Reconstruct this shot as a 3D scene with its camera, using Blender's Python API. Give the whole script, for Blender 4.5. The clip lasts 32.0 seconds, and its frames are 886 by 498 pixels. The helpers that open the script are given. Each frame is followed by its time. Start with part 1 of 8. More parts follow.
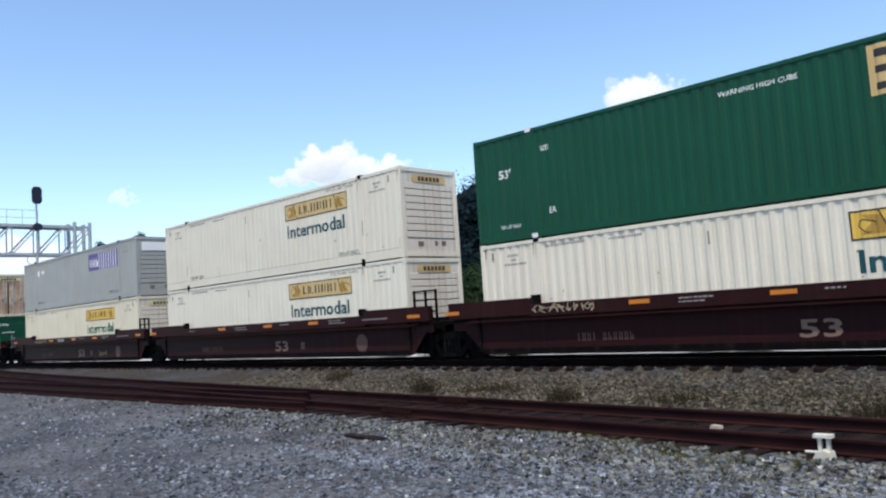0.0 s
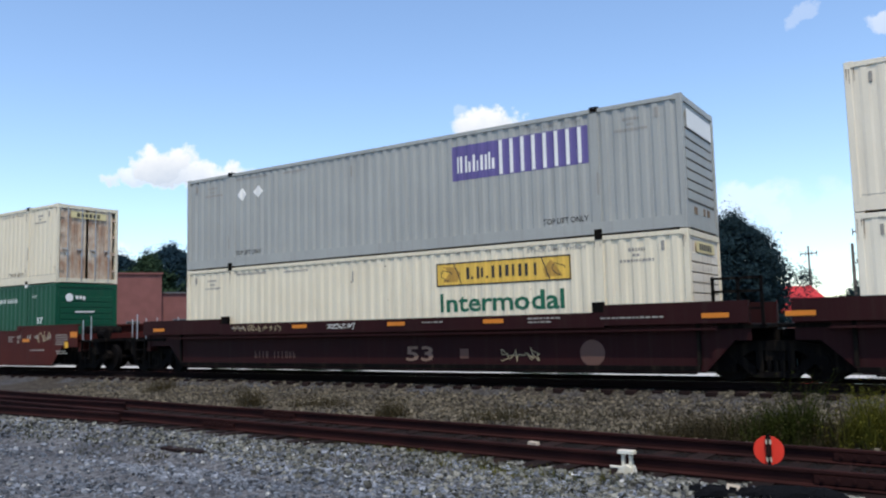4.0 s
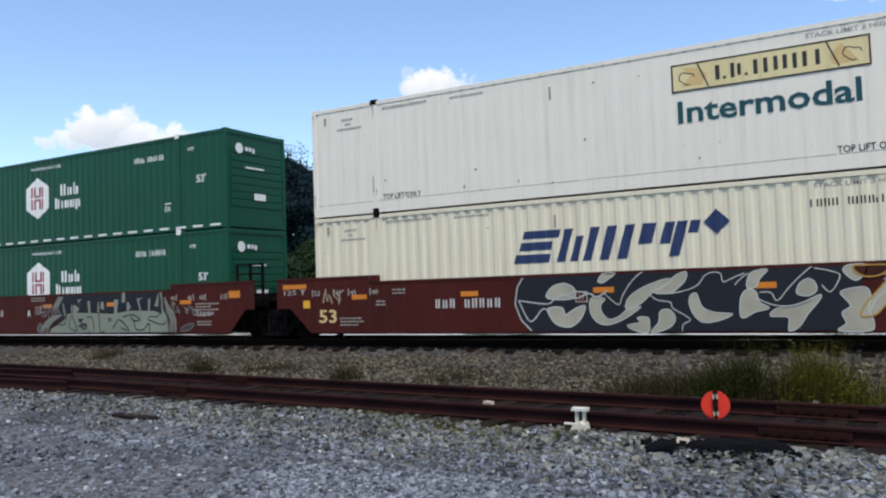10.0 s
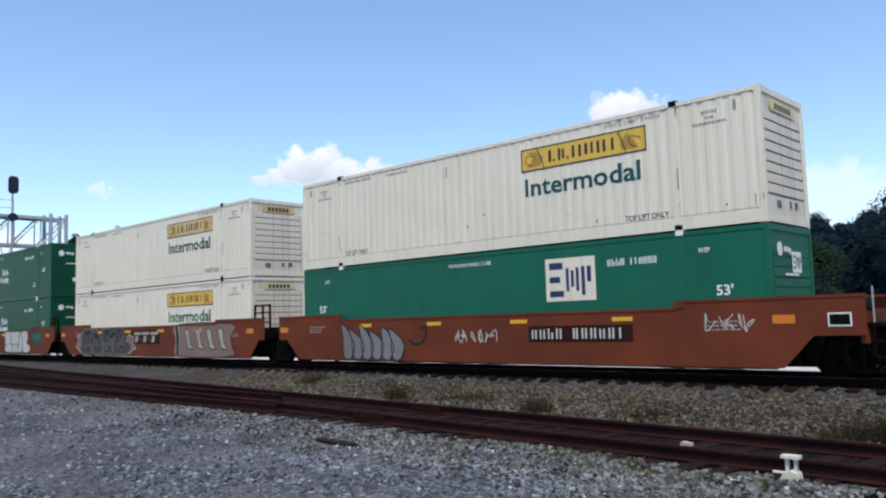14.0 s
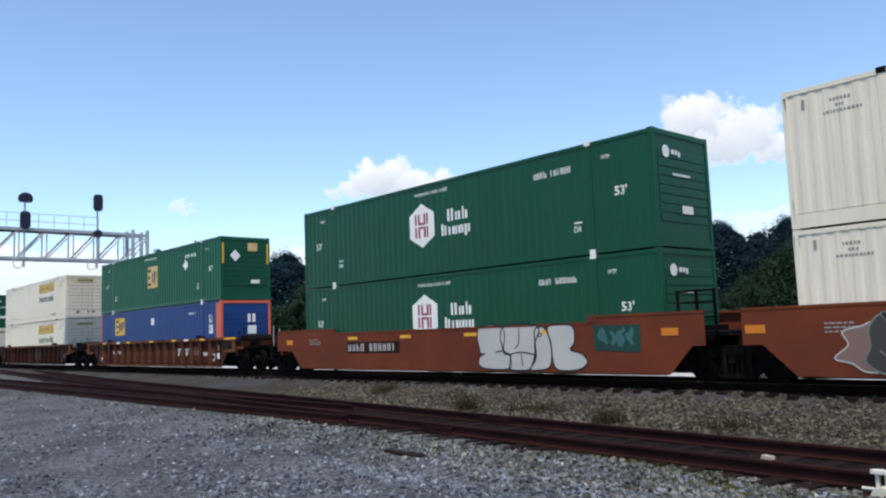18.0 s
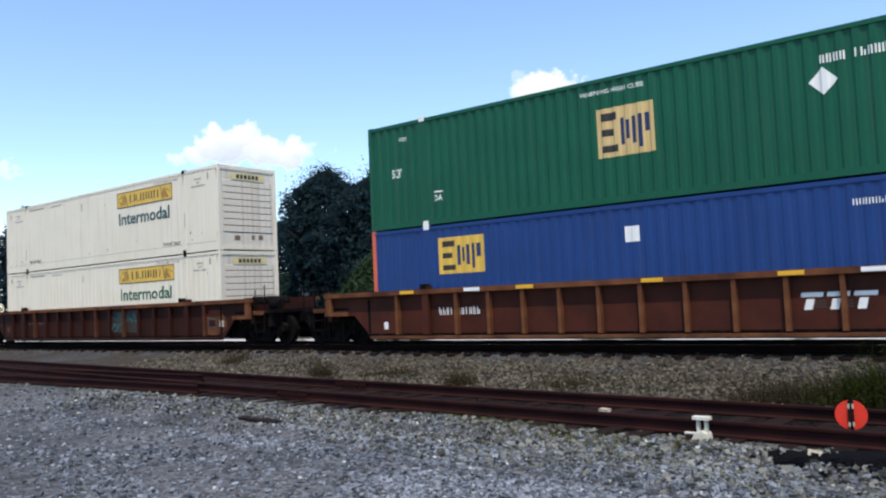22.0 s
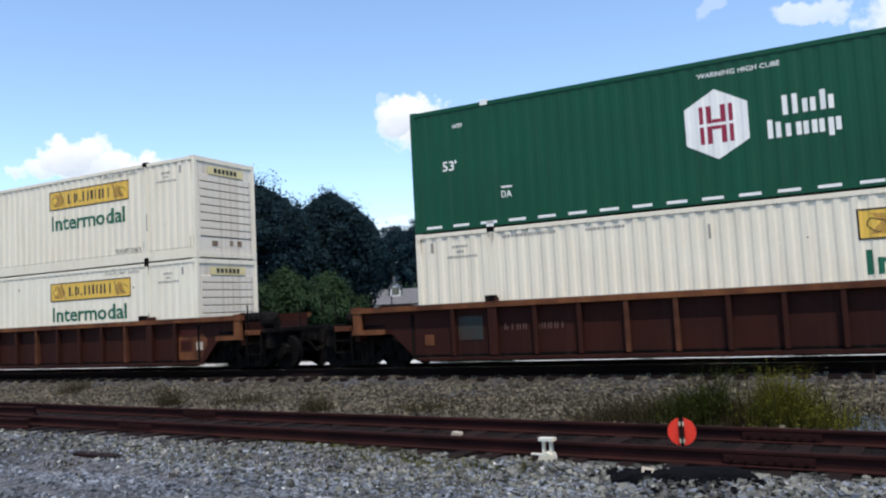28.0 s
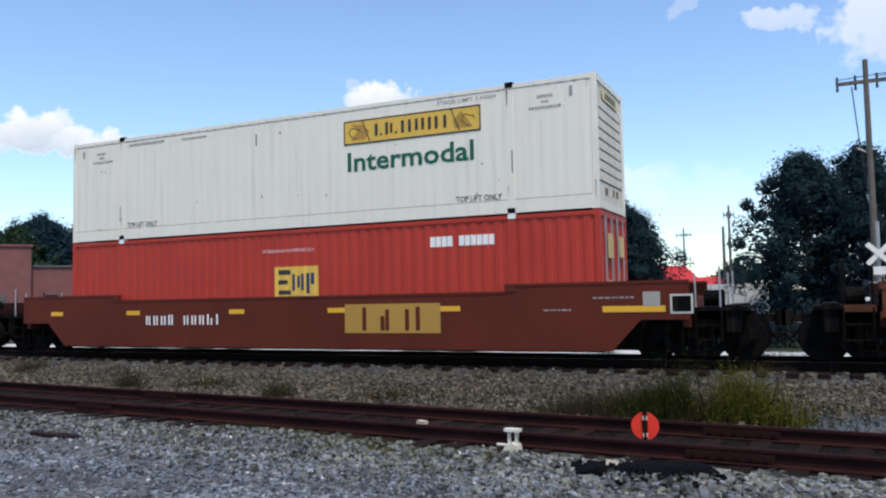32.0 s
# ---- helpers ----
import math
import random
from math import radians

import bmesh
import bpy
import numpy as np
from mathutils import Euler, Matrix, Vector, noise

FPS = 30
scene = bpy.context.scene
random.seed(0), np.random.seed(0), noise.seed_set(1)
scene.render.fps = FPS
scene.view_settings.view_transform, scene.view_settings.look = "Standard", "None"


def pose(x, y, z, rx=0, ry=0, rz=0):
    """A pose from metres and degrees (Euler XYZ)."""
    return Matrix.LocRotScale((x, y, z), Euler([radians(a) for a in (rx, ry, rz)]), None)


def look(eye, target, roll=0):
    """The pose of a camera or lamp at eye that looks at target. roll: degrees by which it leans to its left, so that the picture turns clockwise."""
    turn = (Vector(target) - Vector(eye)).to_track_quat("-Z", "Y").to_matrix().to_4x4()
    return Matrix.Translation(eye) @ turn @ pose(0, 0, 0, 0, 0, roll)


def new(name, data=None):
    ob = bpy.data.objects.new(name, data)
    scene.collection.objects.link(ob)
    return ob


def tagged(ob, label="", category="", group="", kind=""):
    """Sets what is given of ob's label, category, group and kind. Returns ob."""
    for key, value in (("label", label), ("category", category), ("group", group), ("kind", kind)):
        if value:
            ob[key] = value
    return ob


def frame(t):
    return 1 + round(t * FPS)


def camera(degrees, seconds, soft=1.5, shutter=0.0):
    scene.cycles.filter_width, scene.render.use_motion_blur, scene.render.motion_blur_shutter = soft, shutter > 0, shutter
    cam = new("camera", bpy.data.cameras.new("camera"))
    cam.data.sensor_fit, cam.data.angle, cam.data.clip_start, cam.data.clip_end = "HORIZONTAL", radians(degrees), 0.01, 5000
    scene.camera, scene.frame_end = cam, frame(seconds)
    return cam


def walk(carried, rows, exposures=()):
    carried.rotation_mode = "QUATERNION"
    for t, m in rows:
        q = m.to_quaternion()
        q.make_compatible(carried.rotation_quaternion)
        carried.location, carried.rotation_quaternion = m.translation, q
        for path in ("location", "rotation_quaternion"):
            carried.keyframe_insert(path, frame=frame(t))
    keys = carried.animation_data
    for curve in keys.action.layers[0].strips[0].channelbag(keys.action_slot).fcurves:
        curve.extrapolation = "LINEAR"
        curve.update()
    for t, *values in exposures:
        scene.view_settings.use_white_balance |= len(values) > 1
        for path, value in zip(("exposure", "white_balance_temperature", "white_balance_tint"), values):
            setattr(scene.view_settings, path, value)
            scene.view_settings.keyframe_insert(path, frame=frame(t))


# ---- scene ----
cam = camera(58.48, 32.0, soft=2.2)
# seconds, place, tilt, lean and heading of the hand-held camera
PATH = [
    (0.0, -0.040, -0.045, 1.385, 94.72, 3.83, 44.88),
    (0.5, -0.046, -0.020, 1.371, 95.79, 3.61, 43.99),
    (1.0, -0.040, -0.040, 1.364, 95.49, 1.97, 43.85),
    (1.5, -0.026, -0.024, 1.378, 94.47, 1.48, 42.69),
    (2.0, -0.019, -0.080, 1.366, 95.08, 0.75, 40.88),
    (2.5, 0.022, -0.034, 1.368, 94.72, 1.10, 37.23),
    (4.5, 0.053, -0.026, 1.313, 95.39, 1.12, 31.13),
    (5.0, 0.071, -0.032, 1.336, 94.77, 0.76, 27.82),
    (5.5, 0.074, -0.068, 1.349, 95.27, 0.58, 26.81),
    (6.0, 0.090, -0.035, 1.338, 95.84, 0.78, 27.06),
    (6.5, 0.085, -0.041, 1.337, 94.86, 1.12, 25.82),
    (7.0, 0.063, -0.066, 1.339, 95.26, 0.55, 24.53),
    (7.5, 0.073, -0.070, 1.325, 94.52, 1.14, 24.85),
    (8.0, 0.061, -0.058, 1.362, 94.18, 1.13, 25.31),
    (8.5, 0.054, -0.072, 1.311, 93.97, 1.43, 26.02),
    (9.0, 0.073, -0.026, 1.351, 92.98, 1.53, 26.32),
    (9.5, 0.008, -0.059, 1.348, 93.01, 1.55, 27.74),
    (10.0, -0.030, -0.082, 1.319, 92.70, 2.03, 29.52),
    (10.5, -0.116, -0.090, 1.369, 90.83, 1.85, 32.13),
    (11.0, -0.155, -0.083, 1.364, 92.19, 2.09, 39.01),
    (11.5, -0.170, -0.016, 1.364, 92.55, 1.92, 44.86),
    (12.0, -0.109, 0.117, 1.410, 92.70, 2.11, 48.23),
    (12.5, -0.116, 0.190, 1.409, 93.40, 2.57, 49.79),
    (13.0, -0.061, 0.149, 1.385, 93.64, 2.54, 46.43),
    (13.5, -0.050, 0.046, 1.407, 93.76, 1.75, 42.61),
    (14.0, -0.032, -0.029, 1.411, 95.08, 1.75, 43.25),
    (14.5, -0.030, 0.015, 1.378, 94.56, 1.27, 45.15),
    (16.5, -0.026, 0.033, 1.360, 95.89, 1.89, 43.29),
    (17.0, -0.049, 0.001, 1.334, 94.61, 1.96, 43.93),
    (17.5, -0.084, -0.016, 1.378, 94.05, 2.29, 45.83),
    (18.0, -0.064, 0.120, 1.406, 95.96, 2.19, 48.43),
    (18.5, -0.015, 0.048, 1.345, 94.34, 2.18, 44.83),
    (19.0, -0.015, 0.019, 1.359, 94.83, 3.47, 43.86),
    (19.5, -0.022, 0.043, 1.351, 94.79, 3.28, 43.99),
    (20.0, -0.022, 0.015, 1.347, 94.33, 2.65, 42.94),
    (20.5, -0.002, 0.025, 1.305, 93.99, 2.40, 42.28),
    (21.0, 0.000, 0.013, 1.345, 94.67, 2.83, 40.89),
    (21.5, 0.001, 0.006, 1.365, 94.14, 3.45, 39.61),
    (22.0, -0.016, -0.046, 1.337, 93.36, 2.66, 37.76),
    (22.5, -0.001, -0.013, 1.315, 93.40, 2.52, 35.00),
    (23.0, -0.028, 0.006, 1.322, 93.44, 3.19, 36.93),
    (23.5, -0.036, -0.020, 1.284, 92.47, 3.00, 39.50),
    (24.0, 0.029, 0.031, 1.336, 92.00, 2.26, 38.06),
    (24.5, 0.032, 0.063, 1.347, 92.10, 2.44, 35.45),
    (25.0, -0.016, -0.026, 1.350, 93.02, 1.42, 32.34),
    (25.5, -0.025, -0.069, 1.413, 97.17, 0.63, 34.16),
    (27.5, 0.086, 0.008, 1.404, 91.63, 2.26, 28.40),
    (28.0, 0.097, 0.021, 1.386, 94.41, 2.96, 27.90),
    (28.5, 0.115, 0.078, 1.390, 94.61, 2.67, 27.93),
    (29.0, 0.071, 0.077, 1.424, 93.55, 3.14, 31.22),
    (29.5, 0.051, -0.037, 1.449, 93.39, 2.54, 26.95),
    (30.0, 0.093, 0.062, 1.421, 94.04, 2.67, 30.06),
    (30.5, 0.041, 0.049, 1.420, 93.65, 2.18, 29.86),
    (31.0, 0.072, 0.114, 1.362, 95.45, 2.45, 30.21),
    (31.5, 0.035, -0.019, 1.348, 95.57, 1.86, 25.83),
    (32.0, 0.010, -0.009, 1.382, 93.57, 1.13, 25.24),
]
# the exposure of the camera swings a little with what it sees
EXPOSURES = [(0.0, 0.12, 6450, 10), (1.0, -0.12, 6250, 10), (2.0, -0.08, 6300, 10), (5.0, 0.06, 6500, 10), (6.0, -0.22, 6150, 10), (7.0, 0.12, 6250, 10), (8.0, 0.18, 6500, 10), (10.0, 0.02, 6500, 10), (12.0, 0.13, 6500, 10), (13.0, 0.08, 6425, 10), (14.0, 0.0, 6350, 10), (17.0, -0.22, 6150, 10), (18.0, 0.03, 6425, 10), (19.0, 0.0, 6475, 10), (20.0, 0.16, 6500, 10), (21.0, 0.14, 6250, 10), (22.0, 0.2, 6500, 10), (23.0, 0.1, 6475, 10), (24.0, 0.18, 6500, 10), (25.0, 0.0, 6500, 10), (28.0, 0.15, 6500, 10), (29.0, -0.02, 6200, 10), (30.0, 0.0, 6500, 10), (31.0, -0.3, 6125, 10), (32.0, 0.0, 6350, 10)]
walk(cam, [(r[0], pose(*r[1:])) for r in PATH], EXPOSURES)
# metres that the train has rolled at each of those times
ROLLED = [0.00, 4.19, 8.35, 12.49, 16.61, 20.72, 37.12, 41.26, 45.45, 49.63, 53.78, 58.03, 62.22, 66.40, 70.60, 74.83, 79.11, 83.33, 87.55, 91.75, 95.97, 100.16, 104.42, 108.74, 113.05, 117.35, 121.61, 138.75, 143.03, 147.35, 151.74, 156.10, 160.39, 164.71, 169.05, 173.41, 177.82, 182.28, 186.66, 190.99, 195.31, 199.71, 204.13, 208.54, 212.94, 217.36, 234.82, 239.24, 243.73, 248.23, 252.74, 257.19, 261.69, 266.18, 270.62, 275.03]
ROLL = [(r[0], m) for r, m in zip(PATH, ROLLED)]
# where the leading end of each stack stands at the start
LEAD = {"A": 0.96, "B": -18.41, "C": -37.72, "D": -61.29, "E": -80.73, "F": -100.08, "G": -123.73, "H": -143.19, "I": -162.60, "J": -186.12, "K": -209.42, "L": -232.57, "M": -256.00, "N": -279.18}
TRACK_Y, RAIL_Z, BASE_Z, STACK = 18.145, -0.02, 0.36, 2.915
CL, CW, CH = 16.15, 2.59, 2.895

# ---- world and sun ----
SUN_TO = Vector((0.26, -0.33, 0.907)).normalized()
world = bpy.data.worlds.new("sky")
scene.world = world
world.use_nodes = True
wt = world.node_tree
wt.nodes.clear()


def wnode(kind, **values):
    n = wt.nodes.new(kind)
    for key, value in values.items():
        n.inputs[int(key[1:])].default_value = value
    return n


def wmath(op, a, b=None, clamp=False):
    n = wt.nodes.new("ShaderNodeMath")
    n.operation, n.use_clamp = op, clamp
    for i, v in enumerate((a, b)):
        if v is None:
            continue
        if isinstance(v, (int, float)):
            n.inputs[i].default_value = v
        else:
            wt.links.new(v, n.inputs[i])
    return n.outputs[0]


sky = wt.nodes.new("ShaderNodeTexSky")
sky.sky_type, sky.sun_disc = "NISHITA", False
sky.sun_elevation = math.asin(SUN_TO.z)
sky.sun_rotation = math.atan2(SUN_TO.x, SUN_TO.y)
sky.altitude, sky.air_density, sky.dust_density, sky.ozone_density = 50, 1.0, 0.35, 3.4
coord = wt.nodes.new("ShaderNodeTexCoord")
sep = wt.nodes.new("ShaderNodeSeparateXYZ")
wt.links.new(coord.outputs["Generated"], sep.inputs[0])
AZ = wmath("MULTIPLY", wmath("ARCTAN2", wmath("MULTIPLY", sep.outputs[0], -1.0), sep.outputs[1]), 57.2958)
EL = wmath("MULTIPLY", wmath("ARCSINE", sep.outputs[2]), 57.2958)
fluff = wnode("ShaderNodeTexNoise", _2=24.0, _3=8.0, _4=0.58)
wt.links.new(coord.outputs["Generated"], fluff.inputs[0])
billow = wnode("ShaderNodeTexNoise", _2=9.0, _3=4.0, _4=0.55)
wt.links.new(coord.outputs["Generated"], billow.inputs[0])
split = wt.nodes.new("ShaderNodeSeparateColor")
wt.links.new(billow.outputs[1], split.inputs[0])
crumb = wnode("ShaderNodeTexNoise", _2=62.0, _3=6.0, _4=0.6)
wt.links.new(coord.outputs["Generated"], crumb.inputs[0])
split2 = wt.nodes.new("ShaderNodeSeparateColor")
wt.links.new(crumb.outputs[1], split2.inputs[0])
EDGE = wmath("MULTIPLY", wmath("SUBTRACT", fluff.outputs[0], 0.5), 3.4)
AZ = wmath("ADD", AZ, wmath("ADD", wmath("MULTIPLY", wmath("SUBTRACT", split.outputs[0], 0.5), 7.0), wmath("MULTIPLY", wmath("SUBTRACT", split2.outputs[0], 0.5), 2.2)))
EL = wmath("ADD", EL, wmath("ADD", wmath("MULTIPLY", wmath("SUBTRACT", split.outputs[1], 0.5), 3.0), wmath("MULTIPLY", wmath("SUBTRACT", split2.outputs[1], 0.5), 1.6)))
# clouds: heading and height in degrees, half width, half height, thickness
CLOUDS = [(30.4, 14.2, 2.0, 1.1, 1.0), (27.6, 12.9, 2.8, 1.35, 1.0), (24.6, 11.6, 1.8, 0.75, 0.95), (31.9, 15.4, 0.7, 0.5, 0.25),
          (51.8, 11.3, 2.3, 1.1, 1.0), (49.9, 10.7, 3.2, 0.9, 0.95), (53.9, 10.7, 1.9, 0.6, 0.8),
          (17.5, 7.2, 5.5, 1.5, 0.42), (24.0, 6.2, 7.0, 1.2, 0.42), (8.0, 6.2, 6.0, 1.8, 0.16),
          (1.2, 17.9, 1.5, 0.7, 0.5), (-4.9, 16.8, 2.9, 2.1, 0.7), (7.0, 19.4, 1.0, 0.5, 0.22), (66.4, 9.1, 0.42, 0.32, 0.45),
          (76.0, 4.6, 9.0, 1.6, 0.8), (62.0, 5.0, 6.0, 1.2, 0.6), (-40.0, 22.0, 9.0, 3.0, 0.8), (140.0, 30.0, 12.0, 4.0, 0.8),
          (-110.0, 26.0, 11.0, 4.0, 0.8), (190.0, 18.0, 10.0, 3.0, 0.8)]
cover = None
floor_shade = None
for a, e, w, h, thick in CLOUDS:
    dx = wmath("DIVIDE", wmath("SUBTRACT", AZ, a), w * 1.25)
    dy = wmath("DIVIDE", wmath("SUBTRACT", EL, e), h * 1.25)
    d2 = wmath("ADD", wmath("MULTIPLY", dx, dx), wmath("MULTIPLY", dy, dy))
    field = wmath("SUBTRACT", 1.25, d2)
    body = wmath("MULTIPLY", wmath("MULTIPLY", wmath("ADD", field, EDGE), 1.7, clamp=True), thick, clamp=True)
    inside = wmath("MULTIPLY", wmath("GREATER_THAN", field, -2.2), body)
    cover = inside if cover is None else wmath("MAXIMUM", cover, inside)
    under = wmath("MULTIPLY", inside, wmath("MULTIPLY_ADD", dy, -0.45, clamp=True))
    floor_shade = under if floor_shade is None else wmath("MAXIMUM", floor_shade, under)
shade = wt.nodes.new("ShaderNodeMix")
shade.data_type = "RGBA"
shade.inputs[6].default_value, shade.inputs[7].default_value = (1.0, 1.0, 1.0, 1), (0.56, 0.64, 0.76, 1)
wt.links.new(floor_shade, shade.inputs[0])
sky_light = wnode("ShaderNodeBackground", _1=0.215)
wt.links.new(sky.outputs[0], sky_light.inputs[0])
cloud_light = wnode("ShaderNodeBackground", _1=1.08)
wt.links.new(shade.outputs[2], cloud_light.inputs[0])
blend = wt.nodes.new("ShaderNodeMixShader")
wt.links.new(cover, blend.inputs[0])
wt.links.new(sky_light.outputs[0], blend.inputs[1])
wt.links.new(cloud_light.outputs[0], blend.inputs[2])
wout = wt.nodes.new("ShaderNodeOutputWorld")
wt.links.new(blend.outputs[0], wout.inputs[0])

sun_data = bpy.data.lights.new("sun", "SUN")
sun_data.energy, sun_data.angle, sun_data.color = 4.0, radians(1.0), (1.0, 0.91, 0.78)
sun = new("sun", sun_data)
sun.matrix_world = look(SUN_TO * 60, (0, 0, 0))



# ---- materials ----
def material(name, colour, rough=0.6, metal=0.0, second=None, grain=6.0, stain=0.25, fine=60.0, bump=0.1, streak=0.0,
             dirt=(0.10, 0.075, 0.05), island=0.0, each=0.0, spec=0.25):
    """A painted or raw surface: two colours mixed by a large noise, fine grain, streaks of dirt that run down, and relief."""
    m = bpy.data.materials.new(name)
    m.use_nodes = True
    nt = m.node_tree
    link = nt.links.new
    b = nt.nodes["Principled BSDF"]
    tc = nt.nodes.new("ShaderNodeTexCoord")
    big = nt.nodes.new("ShaderNodeTexNoise")
    big.inputs["Scale"].default_value, big.inputs["Detail"].default_value = grain * 0.12, 6
    small = nt.nodes.new("ShaderNodeTexNoise")
    small.inputs["Scale"].default_value, small.inputs["Detail"].default_value = fine, 4
    link(tc.outputs["Object"], big.inputs[0])
    link(tc.outputs["Object"], small.inputs[0])
    ramp = nt.nodes.new("ShaderNodeMapRange")
    ramp.inputs[1].default_value, ramp.inputs[2].default_value = 0.38, 0.66
    ramp.inputs[4].default_value = stain
    link(big.outputs[0], ramp.inputs[0])
    second = second or tuple(c * 0.72 for c in colour)

    def mix(fac, a, c):
        n = nt.nodes.new("ShaderNodeMix")
        n.data_type = "RGBA"
        for sock, v in ((n.inputs[0], fac), (n.inputs[6], a), (n.inputs[7], c)):
            if isinstance(v, (int, float)):
                sock.default_value = v
            elif isinstance(v, tuple):
                sock.default_value = (*v, 1)
            else:
                link(v, sock)
        return n.outputs[2]

    col = mix(ramp.outputs[0], colour, second)
    gr = nt.nodes.new("ShaderNodeMapRange")
    gr.inputs[1].default_value, gr.inputs[2].default_value, gr.inputs[4].default_value = 0.4, 0.75, 0.28
    link(small.outputs[0], gr.inputs[0])
    col = mix(gr.outputs[0], col, tuple(c * 0.6 for c in colour))
    if streak:
        mp = nt.nodes.new("ShaderNodeMapping")
        mp.inputs["Scale"].default_value = (5.0, 5.0, 0.22)
        st = nt.nodes.new("ShaderNodeTexNoise")
        st.inputs["Scale"].default_value, st.inputs["Detail"].default_value = 1.6, 7
        link(tc.outputs["Object"], mp.inputs[0])
        link(mp.outputs[0], st.inputs[0])
        sr = nt.nodes.new("ShaderNodeMapRange")
        sr.inputs[1].default_value, sr.inputs[2].default_value, sr.inputs[4].default_value = 0.52, 0.78, streak
        link(st.outputs[0], sr.inputs[0])
        col = mix(sr.outputs[0], col, dirt)
    if island or each:
        if island:
            src = nt.nodes.new("ShaderNodeNewGeometry").outputs["Random Per Island"]
        else:
            src = nt.nodes.new("ShaderNodeObjectInfo").outputs["Random"]
        hs = nt.nodes.new("ShaderNodeHueSaturation")
        vr = nt.nodes.new("ShaderNodeMapRange")
        k = island or each
        vr.inputs[3].default_value, vr.inputs[4].default_value = 1 - k, 1 + k
        link(src, vr.inputs[0])
        link(vr.outputs[0], hs.inputs["Value"])
        link(col, hs.inputs["Color"])
        col = hs.outputs[0]
    link(col, b.inputs["Base Color"])
    b.inputs["Roughness"].default_value, b.inputs["Metallic"].default_value = rough, metal
    b.inputs["Specular IOR Level"].default_value = spec
    if bump:
        bp = nt.nodes.new("ShaderNodeBump")
        bp.inputs["Strength"].default_value, bp.inputs["Distance"].default_value = bump, 0.02
        link(small.outputs[0], bp.inputs["Height"])
        link(bp.outputs[0], b.inputs["Normal"])
    return m


M = {}
M["cream"] = material("cream_paint", (0.72, 0.645, 0.485), 0.5, second=(0.63, 0.545, 0.395), stain=0.5, streak=0.22, bump=0.05)
M["cream_light"] = material("pale_cream_paint", (0.762, 0.690, 0.552), 0.5, second=(0.68, 0.60, 0.455), stain=0.45, streak=0.18, bump=0.05)
M["white"] = material("white_paint", (0.775, 0.725, 0.615), 0.45, second=(0.71, 0.66, 0.54), stain=0.35, streak=0.14, bump=0.05)
M["ivory"] = material("ivory_paint", (0.78, 0.715, 0.575), 0.5, second=(0.70, 0.625, 0.48), stain=0.45, streak=0.18, bump=0.05)
M["straw"] = material("straw_paint", (0.72, 0.66, 0.49), 0.5, second=(0.66, 0.58, 0.42), stain=0.5, streak=0.2, bump=0.05)
M["green"] = material("green_paint", (0.003, 0.067, 0.032), 0.42, second=(0.003, 0.052, 0.025), stain=0.6, streak=0.10, bump=0.05, spec=0.22)
M["green_pale"] = material("faded_green_paint", (0.006, 0.115, 0.065), 0.45, second=(0.006, 0.085, 0.05), stain=0.6, streak=0.12, bump=0.05, spec=0.22)
M["green_mid"] = material("mid_green_paint", (0.004, 0.088, 0.045), 0.42, second=(0.004, 0.068, 0.035), stain=0.6, streak=0.12, bump=0.05, spec=0.22)
M["blue"] = material("blue_paint", (0.011, 0.045, 0.175), 0.42, second=(0.009, 0.036, 0.135), stain=0.6, streak=0.10, bump=0.05, spec=0.22)
M["red"] = material("red_paint", (0.42, 0.040, 0.024), 0.42, second=(0.34, 0.03, 0.02), stain=0.6, streak=0.10, bump=0.05, spec=0.22)
M["orange"] = material("orange_post_paint", (0.62, 0.13, 0.07), 0.5, stain=0.4)
M["grey"] = material("grey_paint", (0.355, 0.36, 0.335), 0.5, second=(0.295, 0.30, 0.28), stain=0.5, streak=0.2, bump=0.05)
M["rusty_white"] = material("rust_streaked_white_paint", (0.62, 0.52, 0.40), 0.6, second=(0.30, 0.15, 0.08), stain=0.9, streak=0.8, grain=14, dirt=(0.14, 0.06, 0.03))
M["end_white"] = material("soiled_white_end_paint", (0.72, 0.66, 0.56), 0.55, second=(0.60, 0.50, 0.38), stain=0.6, streak=0.45, dirt=(0.22, 0.13, 0.07))
M["rust_gap"] = material("rust_in_the_rib_gaps", (0.22, 0.16, 0.11), 0.8, second=(0.10, 0.06, 0.04), stain=0.9, grain=30)
M["car_red"] = material("mineral_red_paint", (0.066, 0.013, 0.01), 0.55, second=(0.046, 0.011, 0.009), stain=0.7, streak=0.35, dirt=(0.05, 0.03, 0.025), spec=0.08)
M["car_maroon"] = material("maroon_paint", (0.02635, 0.0068, 0.007225), 0.55, second=(0.01785, 0.005525, 0.006375), stain=0.7, streak=0.4, dirt=(0.034, 0.02125, 0.017), spec=0.08)
M["car_orange"] = material("faded_orange_brown_paint", (0.165, 0.040, 0.018), 0.6, second=(0.10, 0.028, 0.016), stain=0.8, streak=0.35, dirt=(0.09, 0.04, 0.025), spec=0.08)
M["car_brown"] = material("rust_brown_paint", (0.034, 0.0102, 0.0068), 0.65, second=(0.0221, 0.00765, 0.0068), stain=0.8, streak=0.45, dirt=(0.0425, 0.02125, 0.0153), spec=0.08)
M["car_umber"] = material("weathered_umber_paint", (0.07, 0.02, 0.012), 0.6, second=(0.04, 0.014, 0.01), stain=0.9, grain=12, streak=0.4, dirt=(0.03, 0.016, 0.012), spec=0.08)
